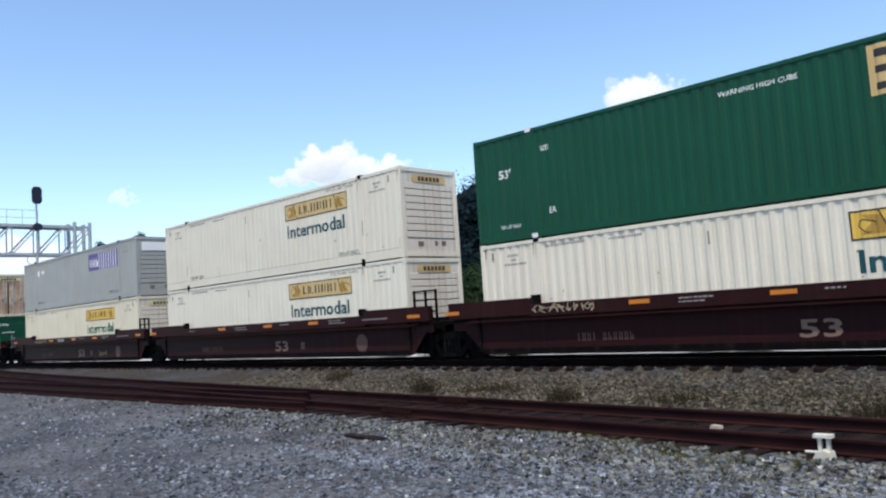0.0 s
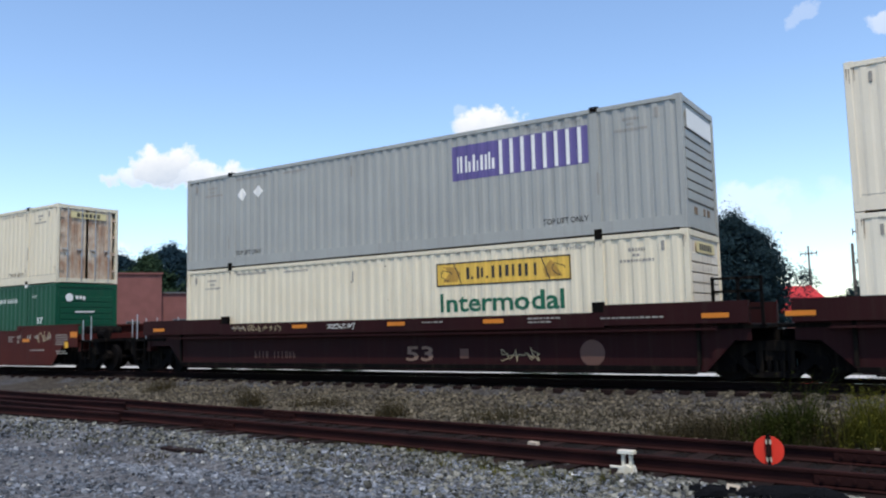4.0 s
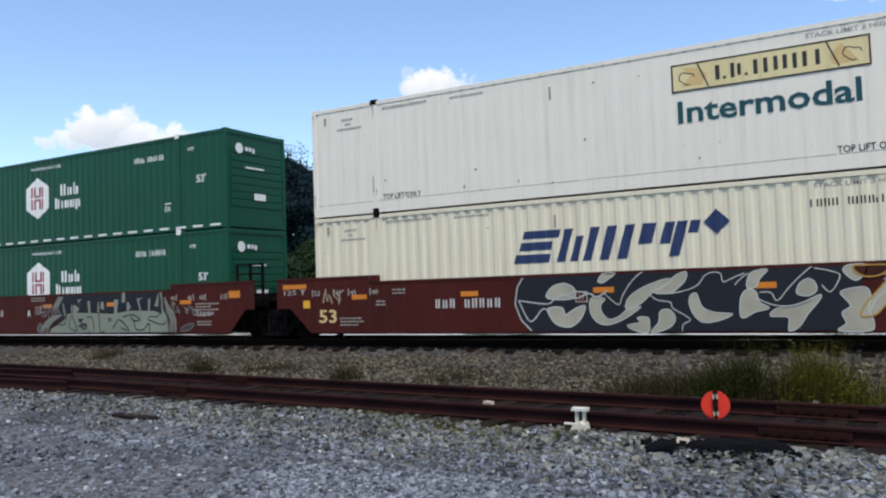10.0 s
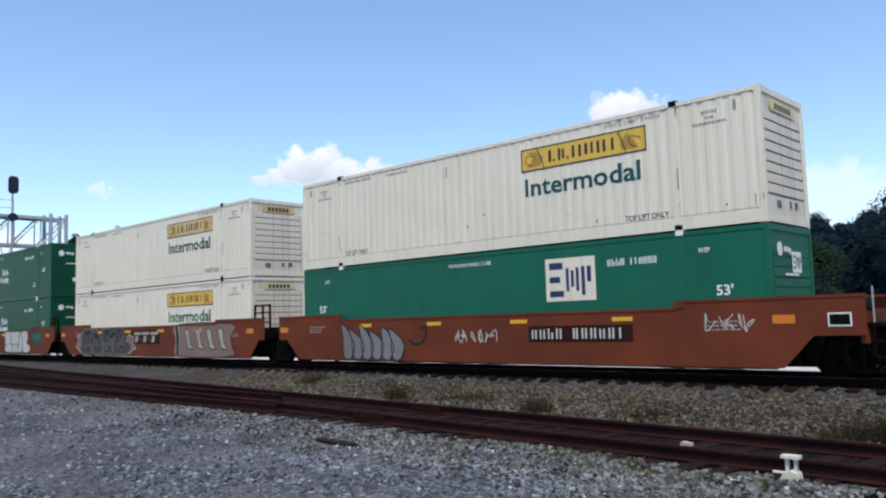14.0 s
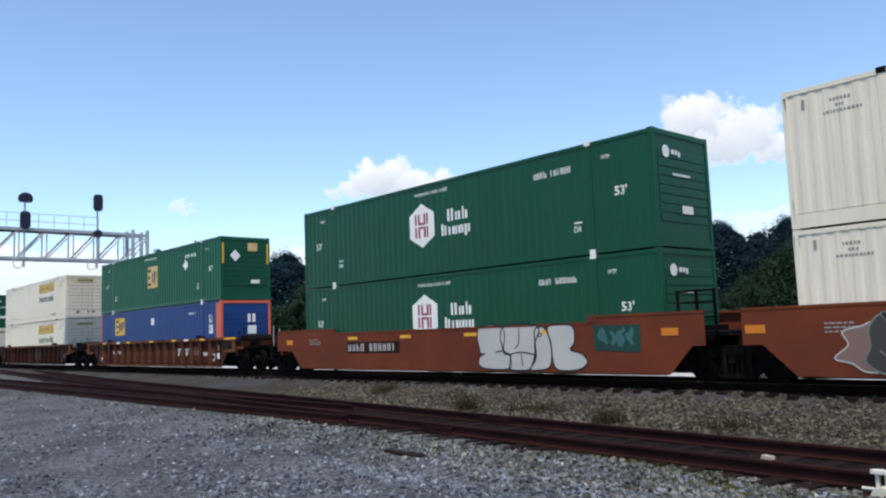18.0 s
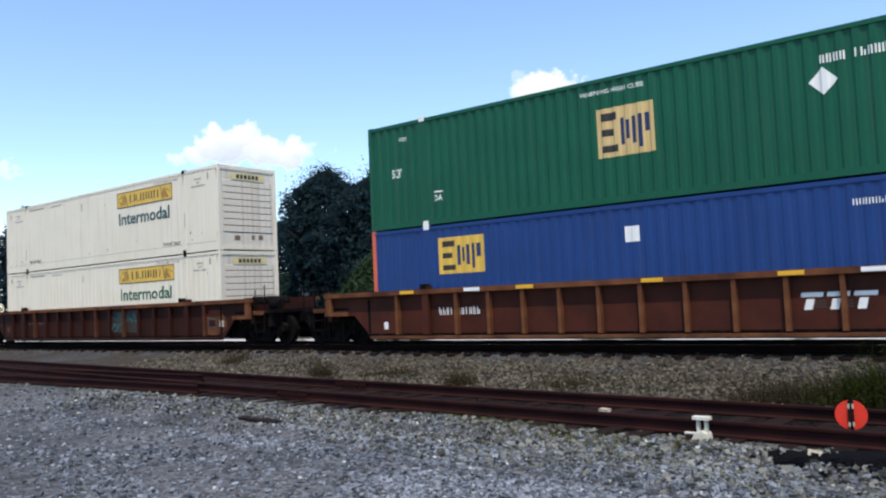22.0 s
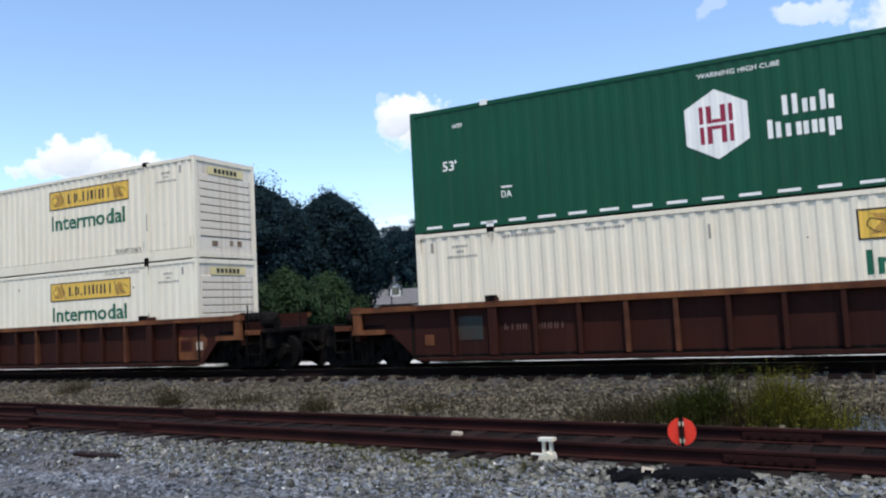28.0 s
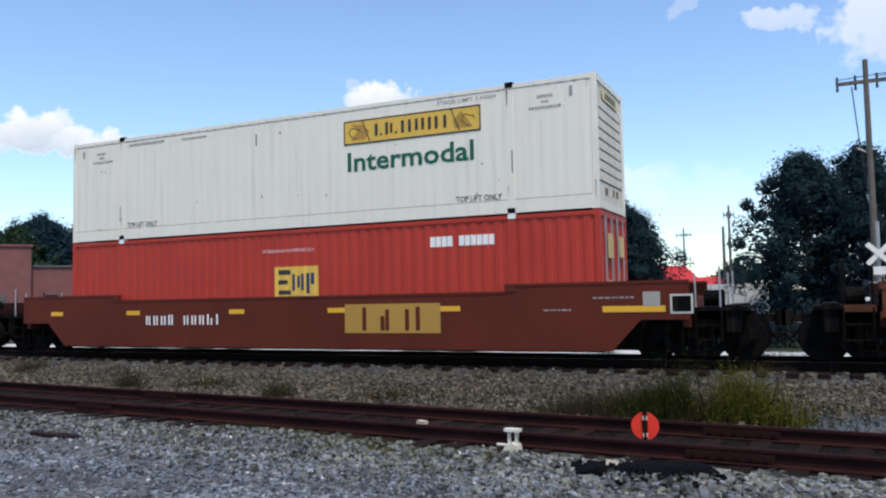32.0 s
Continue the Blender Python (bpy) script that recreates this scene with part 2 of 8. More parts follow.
M["car_rust"] = material("bare_rust", (0.16, 0.062, 0.027), 0.8, second=(0.060, 0.023, 0.014), stain=0.95, grain=14, streak=0.45, dirt=(0.045, 0.018, 0.012), spec=0.08)
M["car_worn"] = material("rust-worn_brown_paint", (0.085, 0.032, 0.018), 0.7, second=(0.040, 0.015, 0.010), stain=0.9, grain=26, streak=0.4, dirt=(0.16, 0.07, 0.03), spec=0.08)
M["car_brick"] = material("red_brown_paint", (0.115, 0.024, 0.014), 0.5, second=(0.08, 0.02, 0.013), stain=0.7, streak=0.25, dirt=(0.06, 0.03, 0.025), spec=0.08)
# undercarriage shade is put into these two near-black steels
M["black"] = material("grimy_shaded_black_steel", (0.00315, 0.0028, 0.00294), 0.85, second=(0.0049, 0.0042, 0.00385), stain=0.8, streak=0.2, spec=0.06)
M["steel"] = material("shade_dark_wheel_steel", (0.0056, 0.0049, 0.0049), 0.75, 0.0, stain=0.6, spec=0.06)
M["rail_rust"] = material("rusty_rail_steel", (0.0272, 0.0092, 0.0084), 0.8, 0.0, second=(0.0144, 0.006, 0.006), stain=0.8, grain=14, bump=0.3, spec=0.06)
# darker rail rust for the main line: the cars' shade put into its colour
M["rail_shaded"] = material("shade-darkened_rail_steel", (0.010, 0.006, 0.006), 0.85, second=(0.006, 0.004, 0.004), stain=0.8, grain=14, bump=0.3, spec=0.05)
M["rail_bright"] = material("polished_rail_steel", (0.75, 0.75, 0.76), 0.12, 1.0, stain=0.1, bump=0.02)
M["tie"] = material("weathered_tie_wood", (0.0168, 0.00875, 0.0077), 0.9, second=(0.0091, 0.0056, 0.00525), stain=0.8, grain=30, bump=0.6, each=0.3, spec=0.12)
M["stone_grey"] = material("grey_crushed_stone", (0.152, 0.166, 0.190), 0.85, second=(0.080, 0.089, 0.104), stain=0.85, fine=90, bump=0.5, island=0.7, spec=0.12)
M["stone_brown"] = material("dusty_ballast_stone", (0.104, 0.0905, 0.066), 0.9, second=(0.0484, 0.0407, 0.0319), stain=0.6, fine=90, bump=0.5, island=0.75, spec=0.12)
M["stone_pale"] = material("pale_limestone_chip", (0.33, 0.335, 0.32), 0.85, second=(0.22, 0.22, 0.21), stain=0.6, fine=90, bump=0.5, island=0.5, spec=0.12)
M["stone_dusty"] = material("dusty_shoulder_stone", (0.135, 0.134, 0.116), 0.85, second=(0.050, 0.050, 0.041), stain=0.7, fine=90, bump=0.5, island=0.85, spec=0.12)
M["stone_blue"] = material("clean_bluish_stone", (0.07875, 0.0915, 0.1013), 0.8, second=(0.04125, 0.04725, 0.054), stain=0.5, fine=90, bump=0.5, island=0.6, spec=0.2)
M["stencil"] = material("worn_grey_stencil_paint", (0.30, 0.28, 0.25), 0.6, stain=0.4, bump=0)
# dirt and the shade around rails and train, both put into one dark colour
M["bed_dark"] = material("dirty_shaded_ballast", (0.0066, 0.004675, 0.004125), 0.9, second=(0.00385, 0.003025, 0.003025), stain=0.7, fine=30, bump=1.0, spec=0.12)
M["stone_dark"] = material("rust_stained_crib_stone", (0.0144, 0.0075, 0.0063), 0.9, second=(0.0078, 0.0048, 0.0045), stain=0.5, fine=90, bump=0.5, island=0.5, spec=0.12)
M["pale_gravel"] = material("pale_limestone_gravel", (0.50, 0.495, 0.48), 0.9, second=(0.42, 0.415, 0.40), stain=0.5, fine=40, bump=0.4)
M["faded_pale"] = material("faded_tan_stencil_paint", (0.21, 0.13, 0.095), 0.6, stain=0.6, bump=0)
M["faded"] = material("faded_brown_stencil_paint", (0.12, 0.062, 0.048), 0.6, stain=0.5, bump=0)
M["decal_white"] = material("white_lettering_paint", (0.80, 0.79, 0.75), 0.5, stain=0.2, bump=0)
M["decal_dim"] = material("dim_white_stencil_paint", (0.36, 0.33, 0.29), 0.6, stain=0.5, bump=0)
M["decal_worn"] = material("worn_white_lettering_paint", (0.58, 0.56, 0.51), 0.55, stain=0.5, bump=0)
M["decal_ink"] = material("dark_lettering_paint", (0.035, 0.032, 0.030), 0.5, stain=0.2, bump=0)
M["decal_teal"] = material("teal_lettering_paint", (0.009, 0.068, 0.080), 0.5, stain=0.2, bump=0)
M["decal_green"] = material("bottle_green_lettering_paint", (0.010, 0.105, 0.058), 0.5, stain=0.2, bump=0)
M["decal_yellow"] = material("yellow_sign_paint", (0.70, 0.44, 0.075), 0.5, second=(0.62, 0.40, 0.08), stain=0.5, streak=0.15, bump=0)
M["decal_tan"] = material("faded_tan_sign_paint", (0.62, 0.45, 0.20), 0.55, second=(0.55, 0.36, 0.14), stain=0.6, streak=0.2, bump=0)
M["decal_pale"] = material("bleached_yellow_sign_paint", (0.70, 0.60, 0.32), 0.55, second=(0.62, 0.5, 0.25), stain=0.6, streak=0.2, bump=0)
M["decal_gold"] = material("gold_lettering_paint", (0.42, 0.24, 0.05), 0.5, stain=0.3, bump=0)
M["decal_navy"] = material("navy_lettering_paint", (0.022, 0.038, 0.105), 0.5, stain=0.2, bump=0)
M["decal_maroon"] = material("crimson_logo_paint", (0.27, 0.022, 0.05), 0.5, stain=0.2, bump=0)
M["decal_purple"] = material("purple_sign_paint", (0.125, 0.10, 0.27), 0.5, stain=0.4, bump=0)
M["decal_orange"] = material("orange_reflective_marker", (0.62, 0.20, 0.02), 0.4, stain=0.4, bump=0)
M["decal_amber"] = material("amber_reflective_marker", (0.75, 0.40, 0.03), 0.4, stain=0.3, bump=0)
M["spray_black"] = material("black_spray_paint", (0.012, 0.014, 0.020), 0.6, stain=0.5, bump=0)
M["spray_silver"] = material("silver_spray_paint", (0.50, 0.49, 0.44), 0.5, second=(0.40, 0.40, 0.37), stain=0.6, bump=0)
M["spray_tan"] = material("tan_spray_paint", (0.36, 0.29, 0.18), 0.6, stain=0.5, bump=0)
M["spray_dull"] = material("dull_silver_spray_paint", (0.20, 0.19, 0.18), 0.55, second=(0.14, 0.13, 0.12), stain=0.7, bump=0)
M["spray_green"] = material("pale_green_spray_paint", (0.24, 0.26, 0.20), 0.6, second=(0.17, 0.18, 0.14), stain=0.6, bump=0)
M["spray_cream"] = material("cream_spray_paint", (0.40, 0.37, 0.28), 0.6, second=(0.28, 0.26, 0.20), stain=0.7, grain=14, bump=0)
M["spray_dim"] = material("thin_dark_teal_overspray", (0.022, 0.034, 0.030), 0.6, second=(0.036, 0.018, 0.014), stain=0.9, grain=10, bump=0)
M["spray_deep"] = material("deep_green_spray_paint", (0.012, 0.055, 0.04), 0.6, stain=0.6, bump=0)
M["spray_teal"] = material("teal_spray_paint", (0.05, 0.14, 0.13), 0.6, stain=0.5, bump=0)
M["spray_grey"] = material("grey_spray_paint", (0.058, 0.052, 0.048), 0.6, stain=0.6, bump=0)
M["spray_pink"] = material("pinkish_spray_paint", (0.24, 0.15, 0.12), 0.6, stain=0.6, bump=0)
M["bark"] = material("grey_brown_bark", (0.075, 0.058, 0.045), 0.9, stain=0.7, grain=30, bump=0.8)
M["pole"] = material("weathered_pole_wood", (0.14, 0.12, 0.10), 0.85, stain=0.6, grain=20, bump=0.4)
M["galv"] = material("galvanised_steel", (0.42, 0.43, 0.44), 0.45, 0.4, stain=0.4)
M["signal_black"] = material("signal_black_paint", (0.015, 0.018, 0.035), 0.6, stain=0.3)
M["disc_red"] = material("red_target_enamel", (0.72, 0.045, 0.025), 0.35, second=(0.60, 0.04, 0.025), stain=0.5, bump=0.03)
M["box_white"] = material("chipped_white_iron_paint", (0.612, 0.595, 0.527), 0.55, second=(0.51, 0.425, 0.238), stain=0.7, grain=40, bump=0.2)
M["wood_pale"] = material("bleached_wood_chip", (0.45, 0.38, 0.30), 0.8, stain=0.4, grain=40)
M["asphalt"] = material("dark_tar_patch", (0.006, 0.0065, 0.008), 0.95, stain=0.6, grain=30, bump=1.0, spec=0.04)
M["roof_red"] = material("red_metal_roof", (0.48, 0.035, 0.035), 0.45, stain=0.4)
M["roof_grey"] = material("grey_shingle_roof", (0.13, 0.13, 0.135), 0.85, stain=0.6, grain=20)
M["siding_white"] = material("white_clapboard", (0.68, 0.67, 0.63), 0.6, stain=0.3, streak=0.1)
M["brick_red"] = material("dull_red_wall", (0.21, 0.085, 0.075), 0.8, stain=0.6, grain=14)
M["glass_dark"] = material("dark_window_glass", (0.02, 0.025, 0.03), 0.08, stain=0.2, bump=0, spec=0.8)
M["road"] = material("grey_asphalt", (0.07, 0.07, 0.072), 0.85, stain=0.5, grain=10, bump=0.2)


def foliage(name, colour, second):
    """Thin leaves that scatter some of the light through."""
    m = material(name, colour, 0.7, second=second, stain=0.8, grain=9, fine=3, bump=0, island=0.10, spec=0.03)
    nt = m.node_tree
    b, out = nt.nodes["Principled BSDF"], nt.nodes["Material Output"]
    thin = nt.nodes.new("ShaderNodeBsdfTranslucent")
    half = nt.nodes.new("ShaderNodeMixShader")
    half.inputs[0].default_value = 0.4
    nt.links.new(b.inputs["Base Color"].links[0].from_socket, thin.inputs[0])
    nt.links.new(b.outputs[0], half.inputs[1])
    nt.links.new(thin.outputs[0], half.inputs[2])
    nt.links.new(half.outputs[0], out.inputs[0])
    return m


# the blue of distant haze is put into the oak and far leaf colours
M["leaf_dark"] = foliage("dark_oak_leaves", (0.0235, 0.0455, 0.0540), (0.0185, 0.0370, 0.0450))
M["leaf_far"] = foliage("haze_blue_leaves", (0.0265, 0.0546, 0.0718), (0.0195, 0.0413, 0.0577))
M["leaf_mid"] = foliage("broad_green_leaves", (0.0374, 0.065, 0.0358), (0.026, 0.0488, 0.0309))
M["leaf_light"] = foliage("light_green_leaves", (0.042, 0.072, 0.034), (0.031, 0.056, 0.029))
M["weed_green"] = foliage("green_weed_blades", (0.121, 0.113, 0.0178), (0.0729, 0.077, 0.0146))
M["weed_dark"] = foliage("dark_green_weed_blades", (0.0336, 0.0408, 0.009), (0.0228, 0.0312, 0.0072))
M["weed_dry"] = foliage("dry_weed_blades", (0.06, 0.0492, 0.0252), (0.036, 0.03, 0.0168))


def ground_material():
    m = bpy.data.materials.new("crushed_stone_ground")
    m.use_nodes = True
    nt = m.node_tree
    link = nt.links.new
    b = nt.nodes["Principled BSDF"]
    tc = nt.nodes.new("ShaderNodeTexCoord")
    cells = nt.nodes.new("ShaderNodeTexVoronoi")
    cells.inputs["Scale"].default_value = 19
    cells2 = nt.nodes.new("ShaderNodeTexVoronoi")
    cells2.inputs["Scale"].default_value = 42
    dust = nt.nodes.new("ShaderNodeTexNoise")
    dust.inputs["Scale"].default_value, dust.inputs["Detail"].default_value = 0.55, 8
    for n in (cells, cells2, dust):
        link(tc.outputs["Object"], n.inputs[0])
    bw = nt.nodes.new("ShaderNodeSeparateColor")
    link(cells.outputs["Color"], bw.inputs[0])
    vr = nt.nodes.new("ShaderNodeMapRange")
    vr.inputs[3].default_value, vr.inputs[4].default_value = 0.35, 1.45
    link(bw.outputs[0], vr.inputs[0])
    # the ballast between the tracks is browner than the yard stone by the camera
    sp = nt.nodes.new("ShaderNodeSeparateXYZ")
    link(tc.outputs["Object"], sp.inputs[0])
    ym = nt.nodes.new("ShaderNodeMath")
    ym.operation = "MULTIPLY_ADD"
    ym.inputs[1].default_value = 0.08
    link(sp.outputs[0], ym.inputs[0])
    link(sp.outputs[1], ym.inputs[2])
    wob = nt.nodes.new("ShaderNodeMath")
    wob.operation = "MULTIPLY_ADD"
    wob.inputs[1].default_value = 2.0
    link(dust.outputs[0], wob.inputs[0])
    link(ym.outputs[0], wob.inputs[2])
    zone = nt.nodes.new("ShaderNodeMapRange")
    zone.inputs[1].default_value, zone.inputs[2].default_value = 9.3, 11.2
    link(wob.outputs[0], zone.inputs[0])
    c = nt.nodes.new("ShaderNodeMix")
    c.data_type = "RGBA"
    c.inputs[6].default_value, c.inputs[7].default_value = (0.106, 0.108, 0.115, 1), (0.046, 0.040, 0.033, 1)
    link(zone.outputs[0], c.inputs[0])
    d = nt.nodes.new("ShaderNodeMix")
    d.data_type = "RGBA"
    dr = nt.nodes.new("ShaderNodeMapRange")
    dr.inputs[1].default_value, dr.inputs[2].default_value, dr.inputs[4].default_value = 0.46, 0.60, 0.85
    link(dust.outputs[0], dr.inputs[0])
    link(dr.outputs[0], d.inputs[0])
    link(c.outputs[2], d.inputs[6])
    d.inputs[7].default_value = (0.061, 0.063, 0.071, 1)
    # rough grass grows beyond the service road
    turf = nt.nodes.new("ShaderNodeMapRange")
    turf.inputs[1].default_value, turf.inputs[2].default_value = 28.0, 29.5
    link(wob.outputs[0], turf.inputs[0])
    e = nt.nodes.new("ShaderNodeMix")
    e.data_type = "RGBA"
    e.inputs[7].default_value = (0.028, 0.036, 0.014, 1)
    link(turf.outputs[0], e.inputs[0])
    link(d.outputs[2], e.inputs[6])
    hs = nt.nodes.new("ShaderNodeHueSaturation")
    link(vr.outputs[0], hs.inputs["Value"])
    link(e.outputs[2], hs.inputs["Color"])
    link(hs.outputs[0], b.inputs["Base Color"])
    b.inputs["Roughness"].default_value = 0.9
    b.inputs["Specular IOR Level"].default_value = 0.15
    bp = nt.nodes.new("ShaderNodeBump")
    bp.inputs["Strength"].default_value, bp.inputs["Distance"].default_value = 0.9, 0.03
    link(cells.outputs["Distance"], bp.inputs["Height"])
    bp2 = nt.nodes.new("ShaderNodeBump")
    bp2.inputs["Strength"].default_value, bp2.inputs["Distance"].default_value = 0.6, 0.015
    link(cells2.outputs["Distance"], bp2.inputs["Height"])
    link(bp.outputs[0], bp2.inputs["Normal"])
    link(bp2.outputs[0], b.inputs["Normal"])
    return m


M["ground"] = ground_material()


# ---- mesh helpers ----
class Geo:
    """Collects vertices and faces of one mesh."""

    def __init__(self):
        self.v, self.f = [], []

    def add(self, verts, faces):
        k = len(self.v)
        self.v.extend(verts)
        self.f.extend([[i + k for i in f] for f in faces])
        return self

    def box(self, x0, x1, y0, y1, z0, z1, c=0.0):
        """A box; with c its upright edges are cut off."""
        if c:
            return self.prism([(x0 + c, y0), (x1 - c, y0), (x1, y0 + c), (x1, y1 - c), (x1 - c, y1), (x0 + c, y1), (x0, y1 - c), (x0, y0 + c)], "z", z0, z1)
        return self.add([(x0, y0, z0), (x1, y0, z0), (x1, y1, z0), (x0, y1, z0), (x0, y0, z1), (x1, y0, z1), (x1, y1, z1), (x0, y1, z1)],
                        [(3, 2, 1, 0), (4, 5, 6, 7), (0, 1, 5, 4), (1, 2, 6, 5), (2, 3, 7, 6), (3, 0, 4, 7)])

    def prism(self, poly, axis, a, b):
        """A polygon drawn out along an axis from a to b."""
        n = len(poly)
        put = {"x": lambda p, t: (t, p[0], p[1]), "y": lambda p, t: (p[0], t, p[1]), "z": lambda p, t: (p[0], p[1], t)}[axis]
        vs = [put(p, a) for p in poly] + [put(p, b) for p in poly]
        fs = [tuple(range(n - 1, -1, -1)), tuple(range(n, 2 * n))] + [(i, (i + 1) % n, n + (i + 1) % n, n + i) for i in range(n)]
        return self.add(vs, fs)

    def tube(self, p, q, r, r2=None, n=8, caps=True):
        p, q = Vector(p), Vector(q)
        r2 = r if r2 is None else r2
        rot = (q - p).to_track_quat("Z", "Y").to_matrix()
        vs = []
        for base, rr in ((p, r), (q, r2)):
            for i in range(n):
                a = 2 * math.pi * i / n
                vs.append(tuple(base + rot @ Vector((math.cos(a) * rr, math.sin(a) * rr, 0))))
        fs = [(i, (i + 1) % n, n + (i + 1) % n, n + i) for i in range(n)]
        if caps:
            fs += [tuple(range(n - 1, -1, -1)), tuple(range(n, 2 * n))]
        return self.add(vs, fs)

    def flat(self, poly, y):
        """A flat outline in the x-z plane that faces -y."""
        return self.add([(p[0], y, p[1]) for p in poly], [tuple(range(len(poly)))])

    def mesh(self, name, smooth=False):
        me = bpy.data.meshes.new(name)
        me.from_pydata(self.v, [], self.f)
        me.validate()
        bm = bmesh.new()
        bm.from_mesh(me)
        bmesh.ops.recalc_face_normals(bm, faces=bm.faces)
        bm.to_mesh(me)
        bm.free()
        if smooth:
            for p in me.polygons:
                p.use_smooth = True
        return me


CACHE = {}


def part(name, geo, mat, parent=None, label="", key=None, smooth=False):
    """One mesh object under a thing or part. With a key, alike pieces share their mesh."""
    ck = (key, mat.name) if key else None
    if ck and ck in CACHE:
        me = CACHE[ck]
    else:
        if callable(geo):
            geo = geo()
        me = geo.mesh(name, smooth) if isinstance(geo, Geo) else geo
        me.materials.clear()
        me.materials.append(mat)
        if ck:
            CACHE[ck] = me
    ob = new(name, me)
    if parent is not None:
        ob.parent = parent
    if label:
        tagged(ob, label)
    return ob


def thing(name, label, category, group="", kind=""):
    ob = new(name)
    ob.empty_display_size = 0.2
    return tagged(ob, label, category, group, kind)


TEXTS = {}


def text_mesh(body, width, height, mat):
    """Lettering of the built-in font, fitted to a width and height, in the x-z plane with its lower left at the origin."""
    key = (body, round(width, 3), round(height, 3), mat.name)
    if key not in TEXTS:
        cu = bpy.data.curves.new("lettering", "FONT")
        cu.body, cu.resolution_u, cu.offset = body, 2, 0.02 if height > 0.2 else 0.012
        tmp = bpy.data.objects.new("lettering", cu)
        scene.collection.objects.link(tmp)
        bpy.context.view_layer.update()
        me = bpy.data.meshes.new_from_object(tmp.evaluated_get(bpy.context.evaluated_depsgraph_get()))
        bpy.data.objects.remove(tmp)
        co = np.array([v.co[:] for v in me.vertices])
        lo, hi = co.min(0), co.max(0)
        for v in me.vertices:
            v.co = ((v.co.x - lo[0]) / (hi[0] - lo[0]) * width, 0, (v.co.y - lo[1]) / (hi[1] - lo[1]) * height)
        me.materials.clear()
        me.materials.append(mat)
        TEXTS[key] = me
    return TEXTS[key]


LETTERS = {}


def split_letters(me):
    """One mesh a letter, parted where an upright line runs between two outlines."""
    if me.name not in LETTERS:
        co = [v.co[:] for v in me.vertices]
        spans = sorted((min(co[i][0] for i in p.vertices), max(co[i][0] for i in p.vertices), p.index) for p in me.polygons)
        groups, end = [], -1.0
        for a, b, k in spans:
            if a > end + 1e-4:
                groups.append([])
            groups[-1].append(k)
            end = max(end, b)
        out = []
        for group in groups:
            used = sorted({i for k in group for i in me.polygons[k].vertices})
            at_new = {i: j for j, i in enumerate(used)}
            piece = bpy.data.meshes.new("letter")
            piece.from_pydata([co[i] for i in used], [], [[at_new[i] for i in me.polygons[k].vertices] for k in group])
            piece.materials.append(me.materials[0])
            out.append(piece)
        LETTERS[me.name] = out
    return LETTERS[me.name]


def lettering(body, parent, x, y, z, width, height, mat, name="lettering"):
    """Small writing is one joined part; large letters are a part each."""
    me = text_mesh(body, width, height, mat)
    if height > 0.3:
        for piece in split_letters(me):
            ob = new("letter", piece)
            ob.parent, ob.location = parent, (x, y, z)
        return None
    ob = new(name, me)
    ob.parent, ob.location = parent, (x, y, z)
    return tagged(ob, kind="stuff")


def word_bars(parent, x, y, z, width, height, mat, n, name="letter_bar", slant=0.0, seed=1, gaps=(), fill=0.6):
    """Writing as plain upright bars, one for each letter. Small rows are one part, large ones a part a bar."""
    rnd = random.Random(seed)
    rows = Geo()
    w = width / n
    for i in range(n):
        if i in gaps:
            continue
        wide = fill * rnd.uniform(1.1, 1.3) * w
        t = min(wide * 0.36, height * 0.2)
        strokes = rnd.choice((((0, 1), (1, 1)), ((0, 1), (1, 0.62)), ((0, 1), (1, 1)), ((0.35, 1),), ((0, 0.9), (1, 0.9))))
        for f, k in strokes:
            a, h = x + i * w + f * (wide - t), height * k
            quad = [(a, z), (a + t, z), (a + t + slant * h, z + h), (a + slant * h, z + h)]
            if height > 0.29:
                part(name, Geo().flat(quad, y), mat, parent)
            else:
                rows.flat(quad, y)
    if rows.v:
        tagged(part("writing", rows, mat, parent), kind="stuff")


def blob(cx, cz, rx, rz, seed, n=22, wob=0.14, slant=0.0):
    rnd = random.Random(seed)
    ph = [rnd.uniform(0, 6.28) for _ in range(4)]
    out = []
    for i in range(n):
        a = 2 * math.pi * i / n
        k = 1 + wob * (math.sin(2 * a + ph[0]) + 0.6 * math.sin(3 * a + ph[1]) + 0.4 * math.sin(5 * a + ph[2]))
        x, z = math.cos(a), math.sin(a)
        # squared-off round shape
        m = max(abs(x), abs(z)) ** 0.55
        out.append((cx + rx * x / m * k + slant * rz * z, cz + rz * max(-1, min(1, z / m * k))))
    return out


def stroke(pts, w):
    """A flat brush line of even width through points in the x-z plane, as a list of quads."""
    quads = []
    for (x0, z0), (x1, z1) in zip(pts, pts[1:]):
        d = math.hypot(x1 - x0, z1 - z0) or 1
        nx, nz = -(z1 - z0) / d * w / 2, (x1 - x0) / d * w / 2
        ex, ez = (x1 - x0) / d * w * 0.3, (z1 - z0) / d * w * 0.3
        quads.append([(x0 - ex - nx, z0 - ez - nz), (x1 + ex - nx, z1 + ez - nz), (x1 + ex + nx, z1 + ez + nz), (x0 - ex + nx, z0 - ez + nz)])
    return quads


# ---- containers ----
PITCH, DEPTH = 0.298, 0.013


